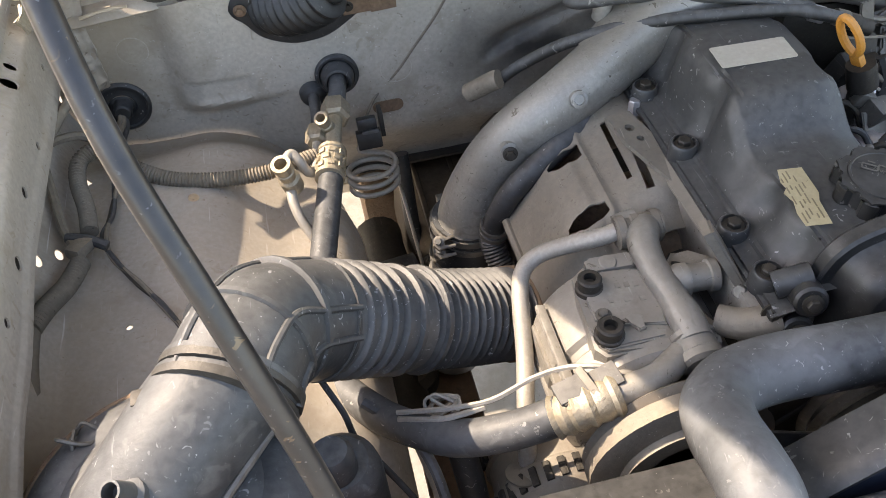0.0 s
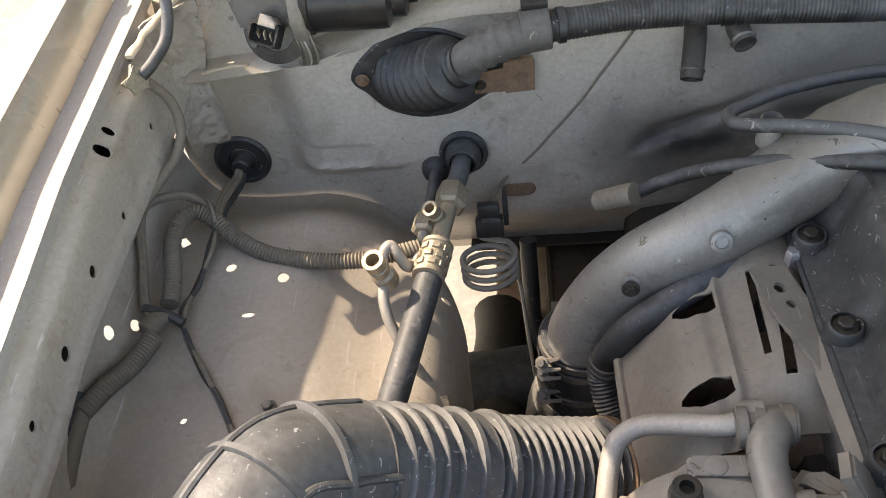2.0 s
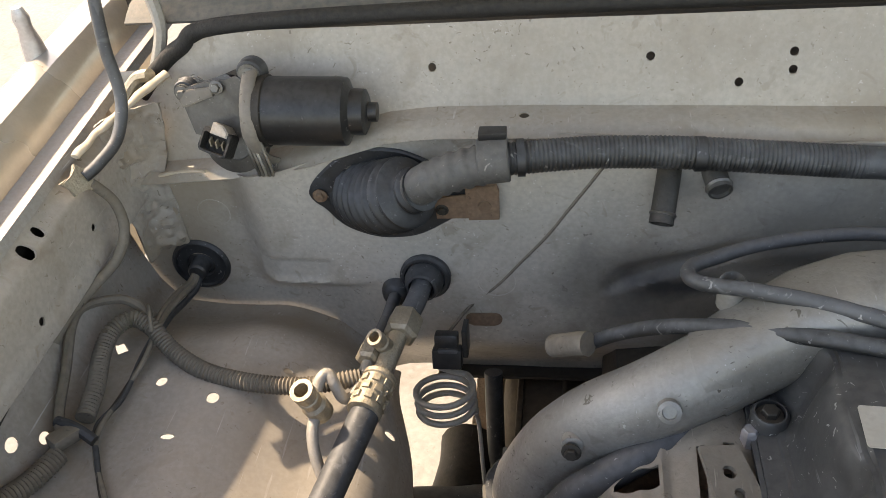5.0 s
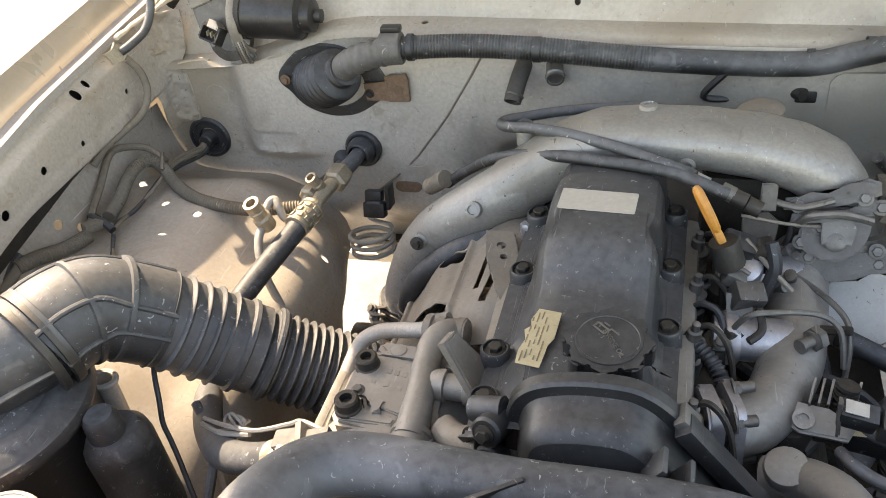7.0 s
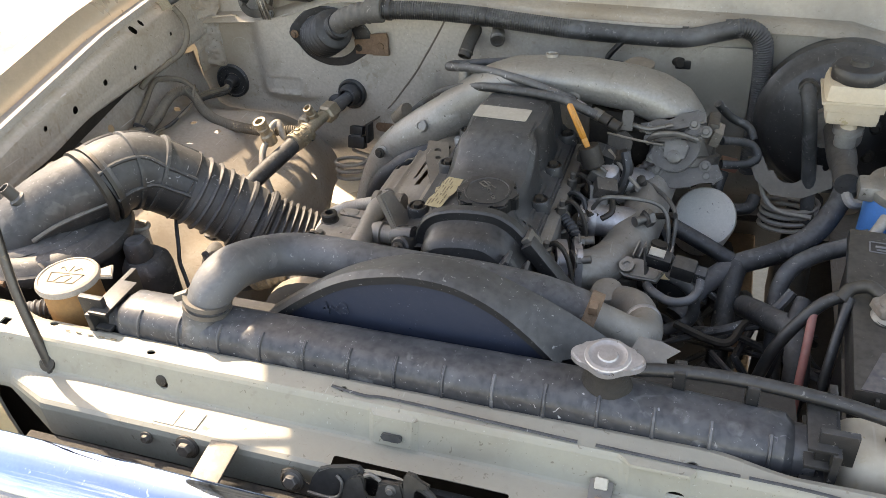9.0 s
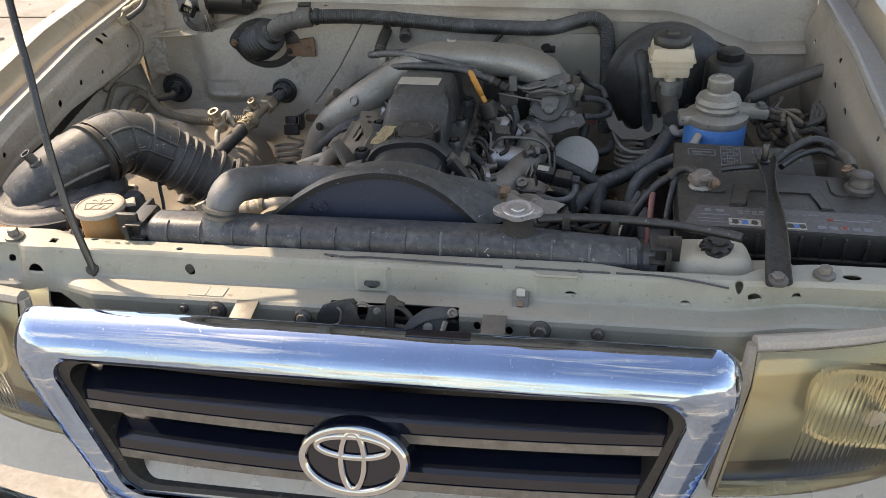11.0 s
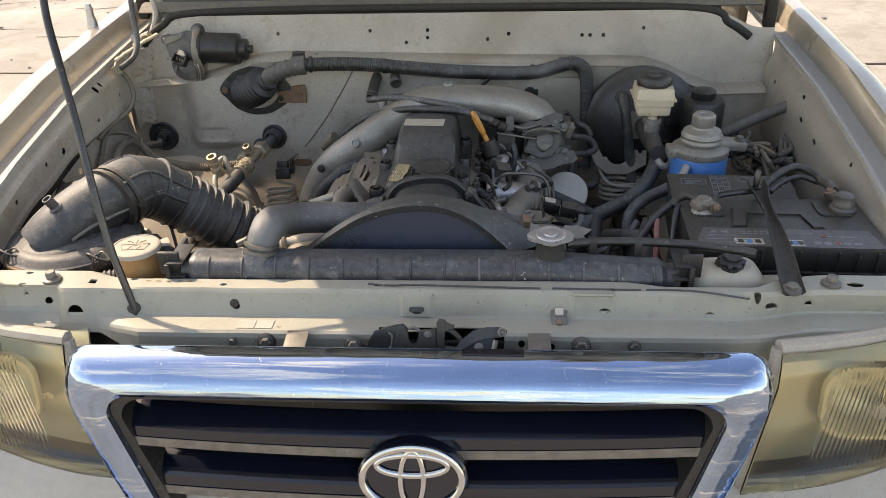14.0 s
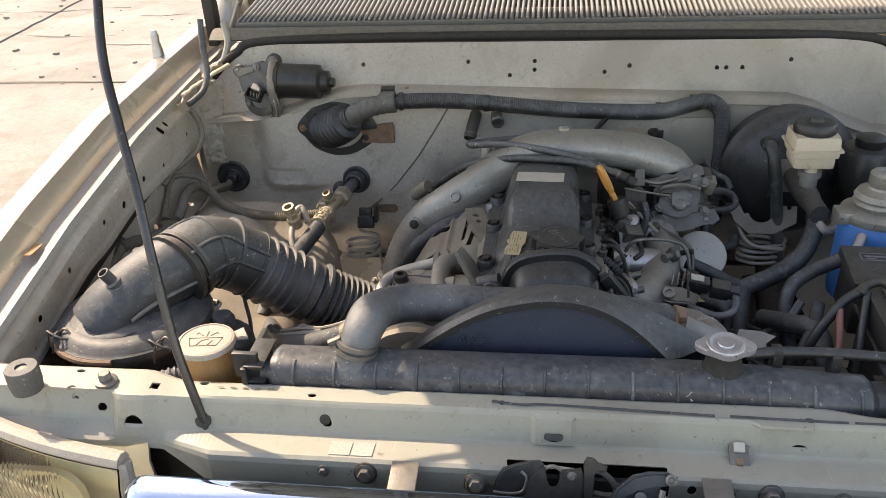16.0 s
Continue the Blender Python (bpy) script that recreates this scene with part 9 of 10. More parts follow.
bars([(0.063, -0.011, 0.005, 0.006), (0.050, 0.006, 0.006, 0.004)], ink @ Matrix.Translation((0, 0, 0.0004)), REDINK, battery, "red_print")
# folding carry handle lying in its recess, with the dark gap round it
flap = [(0.452, 0.291), (0.440, 0.236), (0.459, 0.235), (0.467, 0.276), (0.541, 0.272), (0.545, 0.231), (0.560, 0.230), (0.551, 0.287)]
put(plate([((x - 0.501) * 1.02, (y - 0.26) * 1.06) for x, y in flap], 0.0008, basis((0.501, 0.260, 1.0030), (1, 0, 0), (0, 0, 1)), 0), "handle_gap", FOAM, battery)
put(plate([((x - 0.501) * 0.985, (y - 0.26) * 0.94) for x, y in flap], 0.0028, basis((0.501, 0.260, 1.0030), (1, 0, 0), (0, 0, 1)), 0.001), "handle", BATTERY, battery)
for x in (0.420, 0.588):
    put(plate(round_box(0.044, 0.050, 0.010), 0.003, basis((x, 0.292, 1.0025), (1, -0.043, 0), (0, 0, 1)), 0.001), "post_pad", BATTERY, battery)
for x in steps(0.395, 0.61, 9):
    put(block((x, 0.1795 - 0.043 * (x - 0.504), 0.984), (0.003, 0.005, 0.028), 0.0005, BT), "lid_rib", BATTERY, battery)
for x, y in ((0.411, 0.283), (0.599, 0.283)):
    put(lathe([(0.016, 0.0), (0.014, 0.004), (0.010, 0.006), (0.009, 0.020), (0.0, 0.0205)], (x, y, 1.004), (0, 0, 1), 20), "post", ALU, battery)
term = thing("battery_clamp", (0.411, 0.283, 1.005), "corroded battery terminal clamp with its cable", "terminal clamp", "battery clamps")
put(block((0.409, 0.284, 1.014), (0.028, 0.024, 0.012), 0.005, (0, 4, 24), None, 0.9, 3), "clamp", CORRODED, term)
put(lathe([(0.0125, 0.0), (0.013, 0.006), (0.010, 0.010), (0.005, 0.011)], (0.411, 0.283, 1.014), (0.1, -0.1, 1), 14), "collar", CORRODED, term)
put(block((0.421, 0.273, 1.015), (0.010, 0.008, 0.014), 0.002, (0, 0, 20)), "bolt_lug", CORRODED, term)
bolt((0.425, 0.270, 1.016), (0.7, -0.6, 0.2), 0.0045, term, RUST)
put(tube([(0.404, 0.294, 1.016), (0.394, 0.304, 1.018), (0.380, 0.306, 1.012), (0.372, 0.298, 1.004)], 0.0062, 12), "cable_lug", GREASE, term)
put(tube([(0.376, 0.302, 1.008), (0.358, 0.300, 0.994), (0.340, 0.292, 0.972), (0.325, 0.285, 0.945), (0.315, 0.285, 0.90)], 0.0060, 12), "cable", PLASTIC, term)
put(tube([(0.380, 0.300, 1.006), (0.374, 0.280, 0.985), (0.368, 0.255, 0.95), (0.365, 0.24, 0.89)], 0.0045, 12), "second_cable", PLASTIC, term)
term = thing("battery_clamp", (0.599, 0.283, 1.005), "dusty battery terminal clamp with its cable", "terminal clamp", "battery clamps")
put(lathe([(0.0175, 0.0), (0.0175, 0.004), (0.014, 0.007), (0.014, 0.012), (0.0125, 0.014), (0.0125, 0.022), (0.010, 0.024), (0.0, 0.0245)], (0.599, 0.283, 1.006), (0, 0, 1), 20), "clamp", CAST, term)
put(block((0.592, 0.303, 1.018), (0.016, 0.020, 0.010), 0.003, (0, 0, 20)), "bolt_lug", CAST, term)
bolt((0.588, 0.306, 1.022), (-0.3, 0.2, 1), 0.005, term, RUST)
put(tube([(0.594, 0.312, 1.020), (0.596, 0.336, 1.020), (0.592, 0.358, 1.018)], 0.0078, 12), "lug", CAST, term)
put(tube([(0.593, 0.352, 1.018), (0.582, 0.380, 1.022), (0.560, 0.382, 1.026), (0.530, 0.362, 1.021), (0.505, 0.336, 1.014), (0.495, 0.326, 1.010)], 0.0060, 10), "cable", PLASTIC, term)
put(tube([(0.590, 0.356, 1.014), (0.570, 0.372, 1.016), (0.540, 0.358, 1.014), (0.515, 0.332, 1.010)], 0.0042, 10), "second_cable", PLASTIC, term)
strap = thing("battery_strap", (0.48, 0.22, 0.99), "black pressed steel battery hold-down strap", "hold-down strap")


def strap_point(v, u):
    rows = ((0.0, 0.491, 0.328, 1.021, 0.015), (0.10, 0.491, 0.308, 1.021, 0.015), (0.22, 0.488, 0.272, 1.020, 0.0100), (0.36, 0.486, 0.238, 1.019, 0.0080), (0.55, 0.483, 0.200, 1.017, 0.0115), (0.75, 0.479, 0.155, 1.014, 0.0140), (0.9, 0.473, 0.105, 1.0105, 0.0155), (1.0, 0.468, 0.062, 1.0090, 0.0160))
    x, y, z, w = (lerp_list(v, [(r[0], r[c]) for r in rows]) for c in (1, 2, 3, 4))
    return (x + u * w * 0.88, y + u * 0.002, z + 0.010 * abs(u) ** 5 * (1 - 0.6 * v) - 0.003 * step01(v, 0.86, 0.94))


put(grid(strap_point, steps(0, 1, 30), steps(-1, 1, 12), 0.002), "strap", FOAM, strap)
bolt((0.468, 0.071, 1.0085), (0, -0.1, 1), 0.0070, strap, STEEL)
put(lathe([(0.0115, 0.0), (0.0115, 0.002), (0.0, 0.002)], (0.468, 0.071, 1.0075), (0, -0.1, 1), 20), "washer", STEEL, strap)
put(lathe([(0.0075, 0.0), (0.0075, 0.006), (0.0045, 0.007), (0.0045, 0.028), (0.003, 0.030), (0.0, 0.030)], (0.489, 0.317, 1.020), (0, 0, 1), 10), "j_bolt", RODSTEEL, strap)
put(tube([(0.438, 0.312, 1.014), (0.450, 0.310, 1.018), (0.475, 0.312, 1.020), (0.495, 0.314, 1.020)], 0.0045, 8), "cross_bar", RODSTEEL, strap)
fuse = thing("relay_box", (0.475, 0.385, 0.90), "dusty black relay box with a printed lid", "relay box")
RT = (3, 0, -4)
put(block((0.476, 0.384, 0.949), (0.172, 0.080, 0.070), 0.005, RT), "box", BATTERY, fuse)
put(block((0.476, 0.382, 0.986), (0.182, 0.088, 0.014), 0.003, RT), "lid", BATTERY, fuse)
put(block((0.476, 0.343, 0.972), (0.030, 0.006, 0.022), 0.002, RT), "latch_tab", BATTERY, fuse)
lf = basis((0.476, 0.382, 0.9934), (1, -0.07, 0), (0, -0.052, 1))


def print_box(x0, x1, y0, y1):
    """Outline of a printed box, as four thin bars."""
    return [((x0 + x1) / 2, y0, x1 - x0, 0.0014), ((x0 + x1) / 2, y1, x1 - x0, 0.0014), (x0, (y0 + y1) / 2, 0.0014, y1 - y0), (x1, (y0 + y1) / 2, 0.0014, y1 - y0)]


bars(print_box(-0.072, -0.036, 0.008, 0.024) + [(-0.054, 0.017, 0.026, 0.003), (-0.060, 0.012, 0.012, 0.002)] + print_box(0.052, 0.076, 0.006, 0.022) + [(0.064, 0.014, 0.012, 0.002)] + print_box(0.014, 0.026, 0.020, 0.034), lf, PALEINK, fuse, "print")
bars([(-0.024 + 0.0085 * (k % 3), 0.036 - 0.0085 * (k // 3), 0.0064, 0.0012) for k in range(27)] + [(-0.0282 + 0.0085 * k, 0.0, 0.0010, 0.070) for k in range(4)] + [(-0.024 + 0.0085 * (k % 3), 0.0315 - 0.0085 * (k // 3), 0.0040, 0.0022) for k in range(0, 24, 2)], lf, PALEINK, fuse, "print_table")
over = thing("overflow_bottle", (0.407, 0.13, 0.90), "yellowed translucent overflow bottle with a dark cap", "overflow bottle")
put(block((0.407, 0.136, 0.953), (0.100, 0.066, 0.104), 0.024, (0, 0, 4), None, 0.92, 6), "bottle", BOTTLE, over)
out = [((0.0175 + 0.0018 * math.sin(a * 5) + 0.0012 * math.sin(a * 3 + 1)) * math.cos(a), (0.0150 + 0.0016 * math.sin(a * 4 + 2)) * math.sin(a)) for a in (2 * math.pi * k / 40 for k in range(40))]
put(plate(out, 0.013, basis((0.413, 0.134, 1.000), (1, 0.1, 0), (0.05, -0.25, 1)), 0.005), "cap", PLASTIC, over, "perished rumpled black cap")
put(plate([(x * 0.62, y * 0.5) for x, y in out], 0.004, basis((0.414, 0.134, 1.0125), (1, -0.3, 0), (0.05, -0.25, 1)), 0.002), "cap_ridge", PLASTIC, over)
put(lathe([(0.020, -0.004), (0.017, 0.003), (0.015, 0.004)], (0.412, 0.135, 0.999), (0.05, -0.2, 1), 24), "stained_neck", LABELINK, over)
put(block((0.478, 0.142, 0.945), (0.062, 0.050, 0.062), 0.014, (0, 0, 4)), "bottle_side", BOTTLE, over)

filt = thing("fuel_filter", (0.452, 0.50, 0.85), "blue fuel filter under a dusty alloy primer pump", "fuel filter")
F = (0.452, 0.500, 0.0)
put(lathe([(0.030, 0.88), (0.043, 0.885), (0.0445, 0.90), (0.0445, 0.999), (0.043, 1.002)], F, (0, 0, 1), 36), "cartridge", BLUE, filt, "bright blue filter cartridge")
put(lathe([(0.0445, 1.001), (0.0455, 1.003), (0.0450, 1.011), (0.038, 1.014), (0.027, 1.017)], F, (0, 0, 1), 36), "head", ALU, filt)
put(lathe([(0.026, 1.015), (0.0315, 1.020), (0.0330, 1.024), (0.0310, 1.028), (0.0310, 1.030), (0.0325, 1.032), (0.029, 1.039), (0.018, 1.044), (0.0165, 1.047), (0.0185, 1.050), (0.018, 1.064), (0.015, 1.067), (0.008, 1.067), (0.007, 1.065), (0.0, 1.065)], F, (0, 0, 1), 36), "primer_pump", ALU, filt)
put(block((0.500, 0.510, 1.012), (0.050, 0.030, 0.016), 0.005, (0, 10, 12)), "mount_lug", ALU, filt)
put(block((0.412, 0.495, 1.006), (0.030, 0.030, 0.018), 0.005), "port_lug", ALU, filt)
put(tube([(0.425, 0.462, 0.992), (0.418, 0.450, 0.985), (0.410, 0.445, 0.970)], 0.006, 10), "banjo_pipe", TUBE, filt)
bolt((0.515, 0.510, 1.018), (0, 0, 1), 0.006, filt)

booster = thing("brake_booster", (0.37, 0.72, 0.85), "large round black brake booster on the firewall", "brake booster")
put(lathe([(0.098, -0.05), (0.102, -0.02), (0.106, 0.0), (0.106, 0.007), (0.101, 0.012), (0.098, 0.016), (0.092, 0.030), (0.090, 0.032), (0.072, 0.044), (0.046, 0.050), (0.03, 0.062), (0.0, 0.062)], (0.397, 0.735, 0.965), (0, -1, 0.06), 48), "shell", COVER, booster)
for a in (30, 150, 210, 330):
    bolt((0.397 + 0.04 * math.cos(radians(a)), 0.679, 0.965 + 0.04 * math.sin(radians(a))), (0, -1, 0.06), 0.006, booster, DARK)
bh = thing("booster_hose", (0.36, 0.64, 0.85), "black vacuum hose of the brake booster", "hose")
put(tube([(0.347, 0.690, 1.030), (0.346, 0.655, 1.038), (0.350, 0.640, 1.020), (0.357, 0.635, 0.98), (0.366, 0.632, 0.92), (0.374, 0.628, 0.86)], 0.009, 12), "hose", HOSE, bh)
put(lathe([(0.012, -0.006), (0.012, 0.01)], (0.347, 0.668, 1.036), (0, -1, 0.2), 14), "valve", PLASTIC, bh)
master = thing("brake_master_cylinder", (0.39, 0.6, 0.95), "grey cast brake master cylinder", "master cylinder")
put(tube([(0.388, 0.690, 0.985), (0.390, 0.62, 0.985), (0.392, 0.555, 0.985), (0.393, 0.535, 0.985)], lambda s: 0.0165 - 0.003 * step01(s, 0.1, 0.12), 18), "cylinder", CAST, master)
put(plate(round_box(0.060, 0.05, 0.015), 0.010, basis((0.388, 0.672, 0.985), (1, 0, 0), (0, -1, 0.05))), "flange", ALU, master)
put(lathe([(0.012, 0.0), (0.012, 0.014), (0.016, 0.016), (0.016, 0.024)], (0.390, 0.600, 1.000), (0, 0, 1), 18), "neck", ALU, master)
put(lathe([(0.013, 0), (0.013, 0.01)], (0.393, 0.548, 0.985), (0, -1, -0.3), 6), "union", STEEL, master)
put(tube([(0.393, 0.545, 0.975), (0.400, 0.53, 0.965), (0.415, 0.54, 0.962), (0.425, 0.57, 0.965)], 0.006, 8), "brake_pipe", TUBE, master)
res = thing("brake_fluid_reservoir", (0.39, 0.61, 1.02), "cream plastic brake fluid reservoir with a black cap", "reservoir")
put(block((0.390, 0.612, 1.063), (0.066, 0.060, 0.034), 0.008, (0, 0, 0), None, 0.95), "upper_body", CREAM, res)
put(block((0.390, 0.612, 1.041), (0.056, 0.052, 0.022), 0.006), "lower_body", CREAM, res)
put(block((0.390, 0.612, 1.059), (0.070, 0.063, 0.004), 0.001), "seam", CREAM, res)
put(lathe([(0.009, 0), (0.009, 0.03)], (0.390, 0.598, 1.008), (0, 0, 1), 14), "outlet", CREAM, res)
put(lathe([(0.029, 0.0), (0.0295, 0.010), (0.026, 0.015), (0.012, 0.016), (0.011, 0.021), (0.0, 0.0215)], (0.390, 0.612, 1.079), (0, 0, 1), 28), "cap", PLASTIC, res)
ps = thing("power_steering_reservoir", (0.487, 0.66, 0.95), "round black power steering reservoir with its cap", "reservoir")
put(lathe([(0.036, 0.955), (0.038, 0.965), (0.038, 1.030), (0.034, 1.036), (0.020, 1.038)], (0.487, 0.66, 0), (0, 0, 1), 32), "body", PLASTIC, ps)
put(lathe([(0.020, 1.036), (0.0215, 1.040), (0.0215, 1.050), (0.017, 1.053), (0.0, 1.054)], (0.487, 0.66, 0), (0, 0, 1), 12), "cap", PLASTIC, ps)
psh = thing("power_steering_hose", (0.60, 0.66, 0.95), "grey rubber hose bent over to the inner wing", "hose")
put(tube([(0.515, 0.640, 0.972), (0.540, 0.642, 0.986), (0.599, 0.650, 1.011), (0.635, 0.654, 1.025), (0.645, 0.653, 1.028), (0.647, 0.646, 1.020), (0.643, 0.636, 0.998), (0.632, 0.622, 0.965)], 0.0098, 14), "hose", SLEEVE, psh)

# clutter behind the battery
junk = thing("steering_gear", (0.55, 0.55, 0.84), "dusty cast steering box low behind the battery", "steering box")
put(block((0.590, 0.63, 0.885), (0.115, 0.17, 0.05), 0.010, (0, 0, 6)), "housing", LOOM, junk, "tan dust-covered top")
put(block((0.60, 0.45, 0.88), (0.05, 0.08, 0.05), 0.012), "side_casting", DARK, junk)
rng = random.Random(5)
for k in range(16):
    x, y = 0.545 + 0.085 * rng.random(), 0.50 + 0.13 * rng.random()
    pts = [(x + 0.07 * (rng.random() - 0.5), y + 0.07 * (rng.random() - 0.5), 0.935 + 0.045 * rng.random()) for _ in range(5)]
    single(tube(pts, 0.0025 + 0.003 * rng.random(), 8), "wiring_branch", (GREASE, SLEEVE, LOOM)[k % 3], "dusty dark wiring behind the battery", "wiring", "wires behind the battery")

# white filter end
oil = thing("oil_filter", (0.25, 0.58, 0.80), "white painted oil filter canister speckled with dirt", "oil filter")
AX = Vector((0.05, -0.72, 0.69)).normalized()
put(lathe([(0.035, -0.09), (0.039, -0.085), (0.039, -0.006), (0.037, -0.001), (0.032, 0.0005), (0.0, 0.003)], Vector((0.248, 0.572, 0.897)), AX, 40), "can", WHITE, oil)

# hoses and pipes between engine and battery
def hose_thing(pts, r, mat, label, parts=()):
    h = thing("hose", pts[0], label, "hose", "hoses beside the battery")
    put(tube(pts, r, 14), "hose", mat, h)
    for p, a, rr in parts:
        clamp(p, a, rr, h, STEEL, 0.006, False)


hose_thing([(0.398, 0.560, 0.972), (0.388, 0.535, 0.955), (0.365, 0.500, 0.935), (0.330, 0.485, 0.915), (0.287, 0.480, 0.893), (0.255, 0.455, 0.875), (0.23, 0.42, 0.855)], 0.0125, HOSE, "thick dusty rubber fuel hose", (((0.396, 0.556, 0.969), (0.4, 0.7, 0.5), 0.013),))
hose_thing([(0.415, 0.455, 0.968), (0.395, 0.452, 0.958), (0.365, 0.448, 0.944), (0.342, 0.440, 0.925), (0.333, 0.420, 0.90), (0.335, 0.385, 0.87), (0.34, 0.36, 0.82)], 0.0095, HOSE, "dusty rubber hose from the fuel filter", (((0.412, 0.4545, 0.967), (1, 0, 0.4), 0.010),))
hose_thing([(0.292, 0.482, 0.898), (0.288, 0.470, 0.885), (0.284, 0.445, 0.86), (0.282, 0.41, 0.82), (0.28, 0.39, 0.76)], 0.0125, HOSE, "rubber hose branching downwards")
hose_thing([(0.214, 0.495, 0.928), (0.245, 0.490, 0.915), (0.285, 0.482, 0.898)], 0.0095, RUBBER, "short black hose below the white filter")
hose_thing([(0.195, 0.395, 0.925), (0.222, 0.385, 0.935), (0.245, 0.378, 0.925), (0.248, 0.372, 0.895), (0.225, 0.365, 0.880), (0.205, 0.36, 0.875)], 0.0065, HOSE, "looped thin vacuum hose")
hose_thing([(0.255, 0.610, 0.985), (0.275, 0.625, 0.978), (0.293, 0.635, 0.968), (0.300, 0.630, 0.955), (0.285, 0.618, 0.950), (0.258, 0.605, 0.955)], 0.0055, HOSE, "small looped hose beside the throttle")
hose_thing([(0.245, 0.640, 1.02), (0.262, 0.650, 0.998), (0.285, 0.652, 0.985), (0.293, 0.645, 0.972)], 0.0055, HOSE, "thin hose behind the throttle")
hose_thing([(0.262, 0.630, 0.93), (0.258, 0.612, 0.908), (0.275, 0.605, 0.892), (0.298, 0.610, 0.892), (0.305, 0.625, 0.90)], 0.008, RUBBER, "curved dark hose by the red connector")
hose_thing([(0.30, 0.40, 0.90), (0.325, 0.36, 0.92), (0.345, 0.33, 0.93), (0.352, 0.30, 0.90), (0.345, 0.28, 0.83), (0.34, 0.25, 0.74)], 0.0125, HOSE, "taped cable bundle beside the battery")
hose_thing([(0.352, 0.36, 0.95), (0.340, 0.33, 0.93), (0.325, 0.31, 0.90), (0.318, 0.30, 0.82), (0.315, 0.28, 0.72)], 0.008, RUBBER, "black cable beside the battery")
hose_thing([(0.25, 0.33, 0.80), (0.28, 0.30, 0.82), (0.33, 0.28, 0.80), (0.36, 0.25, 0.78)], 0.011, RUBBER, "black hose low beside the battery")
hose_thing([(0.20, 0.33, 0.86), (0.23, 0.30, 0.85), (0.25, 0.27, 0.80), (0.255, 0.25, 0.72)], 0.013, RUBBER, "black lower hose beside the engine")
hose_thing([(0.353, 0.300, 0.99), (0.350, 0.27, 0.96), (0.347, 0.24, 0.90), (0.345, 0.22, 0.83)], 0.004, PINK, "faded red battery cable")
single(block((0.268, 0.640, 0.936), (0.022, 0.016, 0.014), 0.002, (0, 15, 10)), "red_connector", REDPLUG, "faded red plastic connector", "connector")
pl = thing("vacuum_switch", (0.22, 0.39, 0.90), "black electrical connector with a yellow mark", "connector")
put(block((0.226, 0.392, 0.925), (0.034, 0.024, 0.024), 0.003, (0, 5, -8)), "plug", PLASTIC, pl)
put(block((0.198, 0.396, 0.928), (0.024, 0.022, 0.024), 0.003), "socket", DARK, pl)
put(plate(round_box(0.010, 0.007, 0.001), 0.0008, basis((0.216, 0.382, 0.938), (1, 0, 0), (0, -0.4, 0.9)), 0), "mark", YELLOW, pl)
for p in ((0.205, 0.40, 0.965), (0.212, 0.40, 0.945)):
    b = bmesh.new()
    for k in range(5):
        merge(b, lathe([(0.009, 0), (0.009, 0.003)], Vector(p) + Vector((0, 0, -0.006 * k)), (0.2, 0.2, 1), 12))
    put(b, "ribbed_cap", DARK, pl)
bb = thing("pump_bracket", (0.33, 0.63, 0.90), "grey steel bracket plate with a round cut-out", "bracket")
out = [(-0.048, 0.028), (-0.030, 0.030), (-0.022, 0.012)] + [(0.004 + 0.020 * math.cos(radians(a)), 0.018 + 0.020 * math.sin(radians(a))) for a in range(195, 350, 15)] + [(0.028, 0.024), (0.056, 0.022), (0.054, -0.004), (0.020, -0.020), (-0.016, -0.018), (-0.036, 0.0)]
b = plate(out, 0.004, basis((0.338, 0.630, 0.925), (1, 0.05, 0), (0, -0.85, 0.5)), 0)
put(cut(b, [peg((0.300, 0.642, 0.944), (0, -0.85, 0.5), 0.005, 0.03), peg((0.382, 0.644, 0.942), (0, -0.85, 0.5), 0.004, 0.03)]), "plate", SHIELD, bb)
cr = thing("coiled_pipe", (0.35, 0.64, 0.84), "loops of thin brake pipe below the booster", "coiled pipe")
pts = [Vector((0.350 + 0.034 * math.cos(a), 0.640 + 0.022 * math.sin(a), 0.850 + 0.010 * a / (2 * math.pi))) for a in (k * 2 * math.pi / 20 for k in range(0, 84))]
b = sweep(bmesh.new(), pts, 0.003, 8)
merge(b, tube([(0.31, 0.64, 0.915), (0.318, 0.625, 0.90), (0.335, 0.615, 0.89), (0.375, 0.615, 0.885)], 0.0035, 8))
put(b, "pipe", TUBE, cr)
rng = random.Random(11)
for k in range(16):
    x, y, z = 0.20 + 0.15 * rng.random(), 0.26 + 0.26 * rng.random(), 0.72 + 0.14 * rng.random()
    d = Vector((rng.random() - 0.5, rng.random() - 0.5, rng.random() - 0.6)) * 0.12
    pts = [Vector((x, y, z)) + d * t + Vector((rng.random() - 0.5, rng.random() - 0.5, rng.random() - 0.5)) * 0.035 for t in (-1, -0.5, 0, 0.5, 1)]
    single(tube(pts, 0.003 + 0.006 * rng.random(), 8), "wiring_branch", (DARK, HOSE, RUBBER)[k % 3], "dark greasy wiring low beside the engine", "wiring", "wires beside the engine")
starter = thing("injection_pump", (0.17, 0.36, 0.70), "dark greasy injection pump beside the engine", "pump")
put(tube([(0.17, 0.28, 0.78), (0.17, 0.36, 0.78), (0.17, 0.46, 0.78)], 0.055, 18), "body", DARK, starter)
put(block((0.17, 0.40, 0.84), (0.08, 0.09, 0.05), 0.01), "governor", DARK, starter)

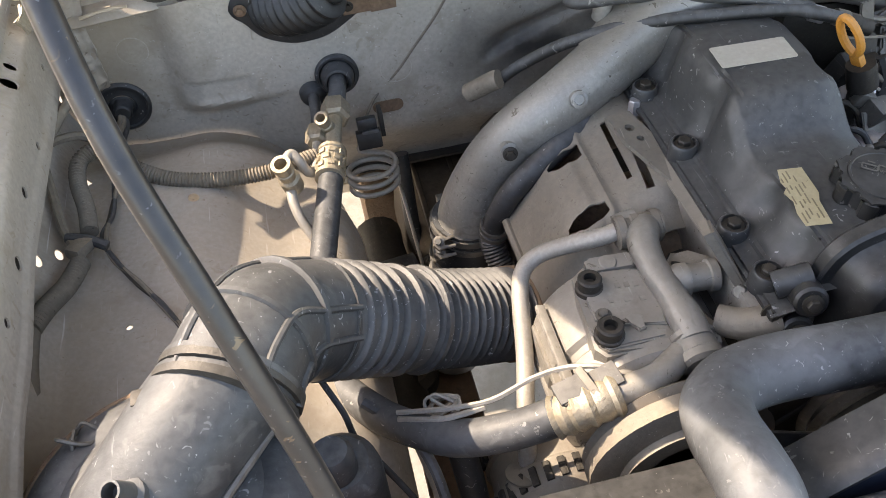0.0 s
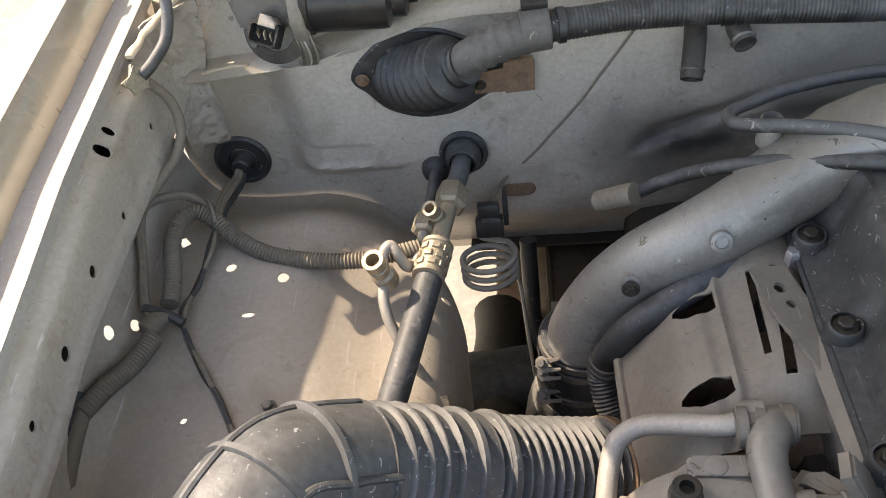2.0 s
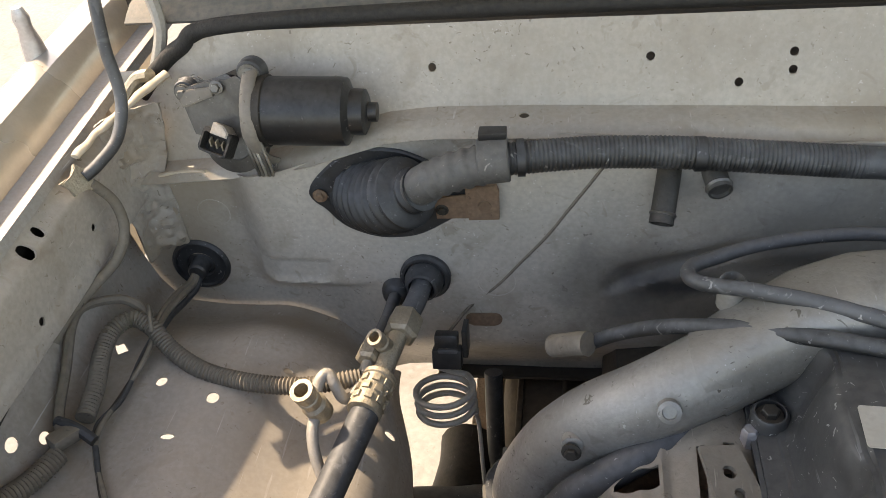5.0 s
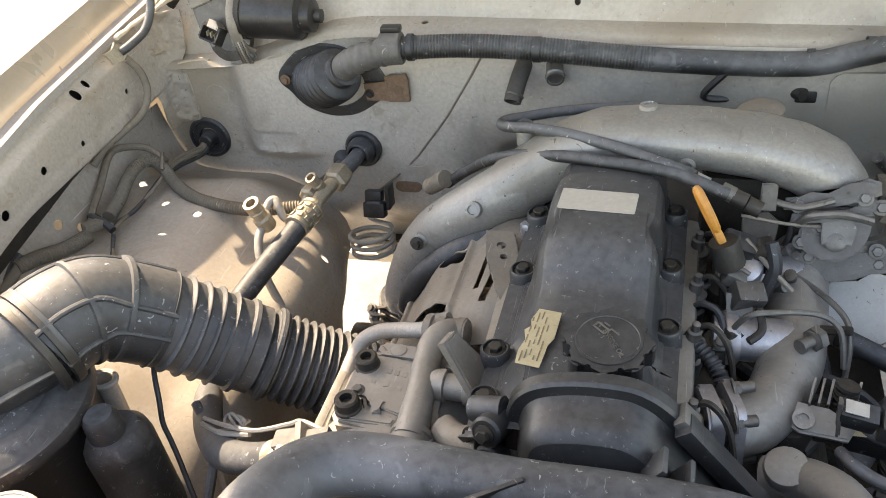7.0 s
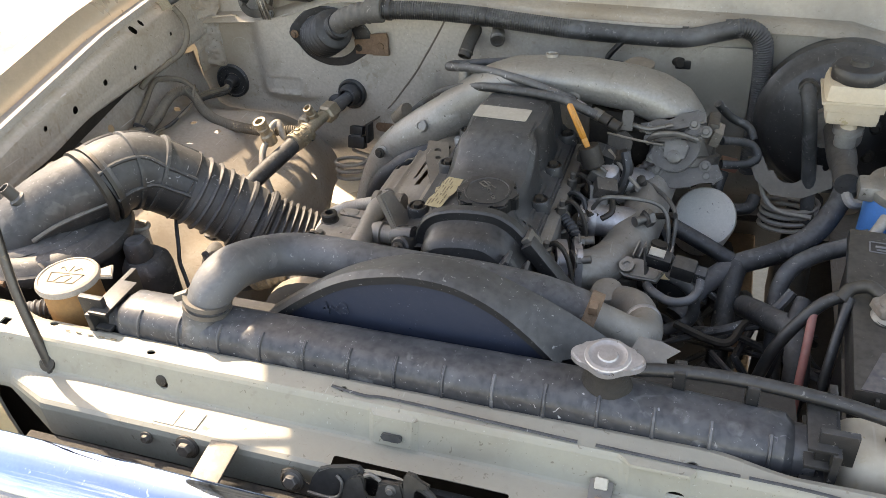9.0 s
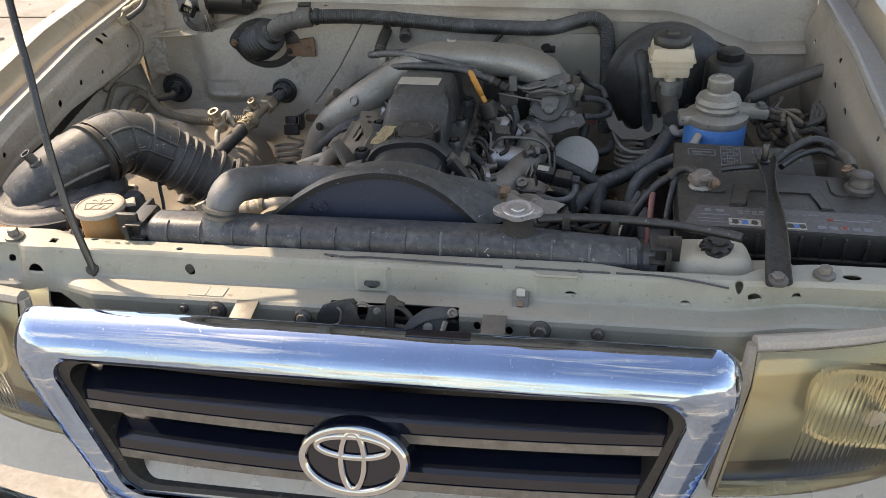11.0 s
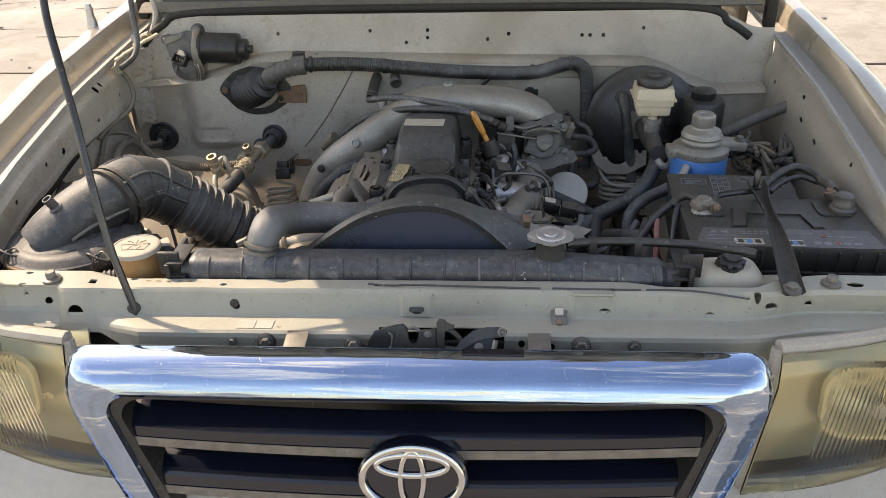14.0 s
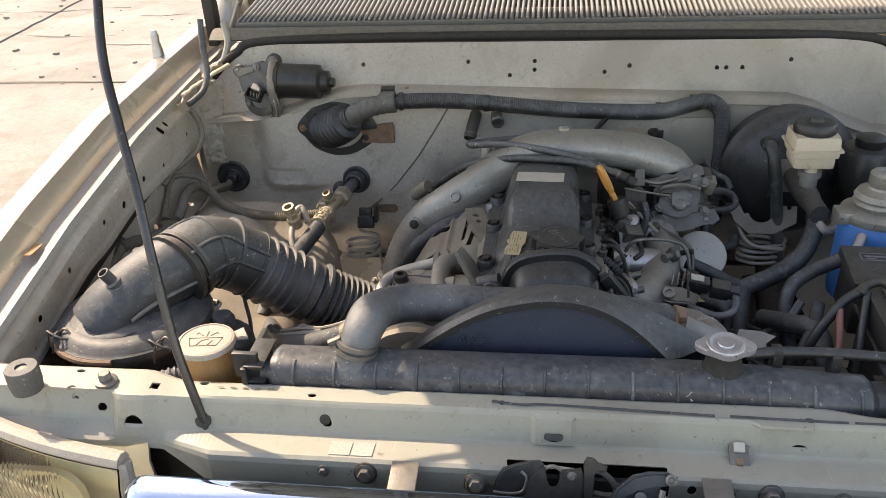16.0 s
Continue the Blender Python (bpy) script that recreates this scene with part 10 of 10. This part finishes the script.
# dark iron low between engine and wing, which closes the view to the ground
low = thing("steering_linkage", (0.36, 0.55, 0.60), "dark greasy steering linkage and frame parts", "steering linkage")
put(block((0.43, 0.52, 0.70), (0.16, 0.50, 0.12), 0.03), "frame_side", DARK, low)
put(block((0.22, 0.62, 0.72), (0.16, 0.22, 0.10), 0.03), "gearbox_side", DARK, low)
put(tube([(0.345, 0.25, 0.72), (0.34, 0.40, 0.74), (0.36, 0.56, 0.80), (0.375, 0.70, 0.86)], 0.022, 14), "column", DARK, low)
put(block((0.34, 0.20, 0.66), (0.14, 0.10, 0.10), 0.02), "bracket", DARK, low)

# fittings on the firewall, right of centre
fw = thing("firewall_fittings", (0.19, 0.77, 1.0), "small vacuum valve and bolts on the firewall", "fittings")
put(lathe([(0.007, 0), (0.007, 0.022)], (0.175, 0.772, 1.018), (0.6, -0.7, 0.1), 12), "valve", DARK, fw)
put(block((0.192, 0.765, 1.016), (0.022, 0.014, 0.014), 0.003), "valve_body", PLASTIC, fw)
for x, z in ((0.165, 1.022), (0.205, 1.022), (0.222, 1.028), (0.245, 1.028), (0.262, 1.028)):
    bolt((x, 0.779, z), (0, -1, 0), 0.004, fw, STEEL)
put(tube([(0.155, 0.772, 1.018), (0.12, 0.765, 1.01), (0.09, 0.75, 1.02), (0.11, 0.745, 1.05)], 0.004, 8), "wire", RUBBER, fw)
put(plate(round_box(0.070, 0.104, 0.010), 0.004, basis((0.248, wall_y(0.248, 1.0) - 0.002, 0.992), (1, 0, 0), (0, -1, 0)), 0.0015), "cover_panel", WALL, firewall)
kn = thing("rubber_plug", (0.24, 0.78, 0.95), "round black rubber grommet on the firewall", "grommet", "firewall grommets")
put(lathe([(0.028, 0), (0.027, 0.010), (0.020, 0.018), (0.008, 0.020)], (0.240, 0.785, 0.985), (0, -1, 0.1), 24), "dome", RUBBER, kn)
egr = thing("intake_valve", (0.142, 0.662, 1.02), "dusty round diaphragm valve behind the plenum", "valve")
put(lathe([(0.016, 0), (0.022, 0.008), (0.022, 0.014), (0.012, 0.020)], (0.142, 0.662, 1.040), (-0.1, 0, 1), 22), "valve", SHIELD, egr)

# ---- slats of the cowl grille ----
sl = bmesh.new()
bmesh.ops.create_cube(sl, size=1.0)
bmesh.ops.scale(sl, vec=(0.0046, 0.150, 0.016), verts=sl.verts[:])
bmesh.ops.bevel(sl, geom=[e for e in sl.edges if abs((e.verts[0].co - e.verts[1].co).y) > 0.1], offset=0.0015, segments=1, affect="EDGES")
slat_mesh = bpy.data.meshes.new("slat")
sl.to_mesh(slat_mesh)
sl.free()
slat_mesh.materials.append(SLAT)
for x in steps(-0.545, 0.59, 122):
    o = new("slat", slat_mesh)
    o.parent = cowl_grille
    o.matrix_basis = pose(x - MID, 0.978 - 0.97, 1.170 - 1.15 + 0.004, 6, 0, 0)
wiper = thing("windscreen_wiper", (-0.03, 1.1, 1.2), "black wiper arm resting on the windscreen", "wiper")
put(tube([(0.0, 1.03, 1.195), (-0.03, 1.05, 1.205), (-0.12, 1.10, 1.225), (-0.35, 1.12, 1.25)], 0.008, 8), "arm", PLASTIC, wiper)
put(lathe([(0.018, 0.0), (0.016, 0.014), (0.010, 0.018)], (0.0, 1.03, 1.183), (0, -0.3, 1), 16), "pivot_cap", PLASTIC, wiper)
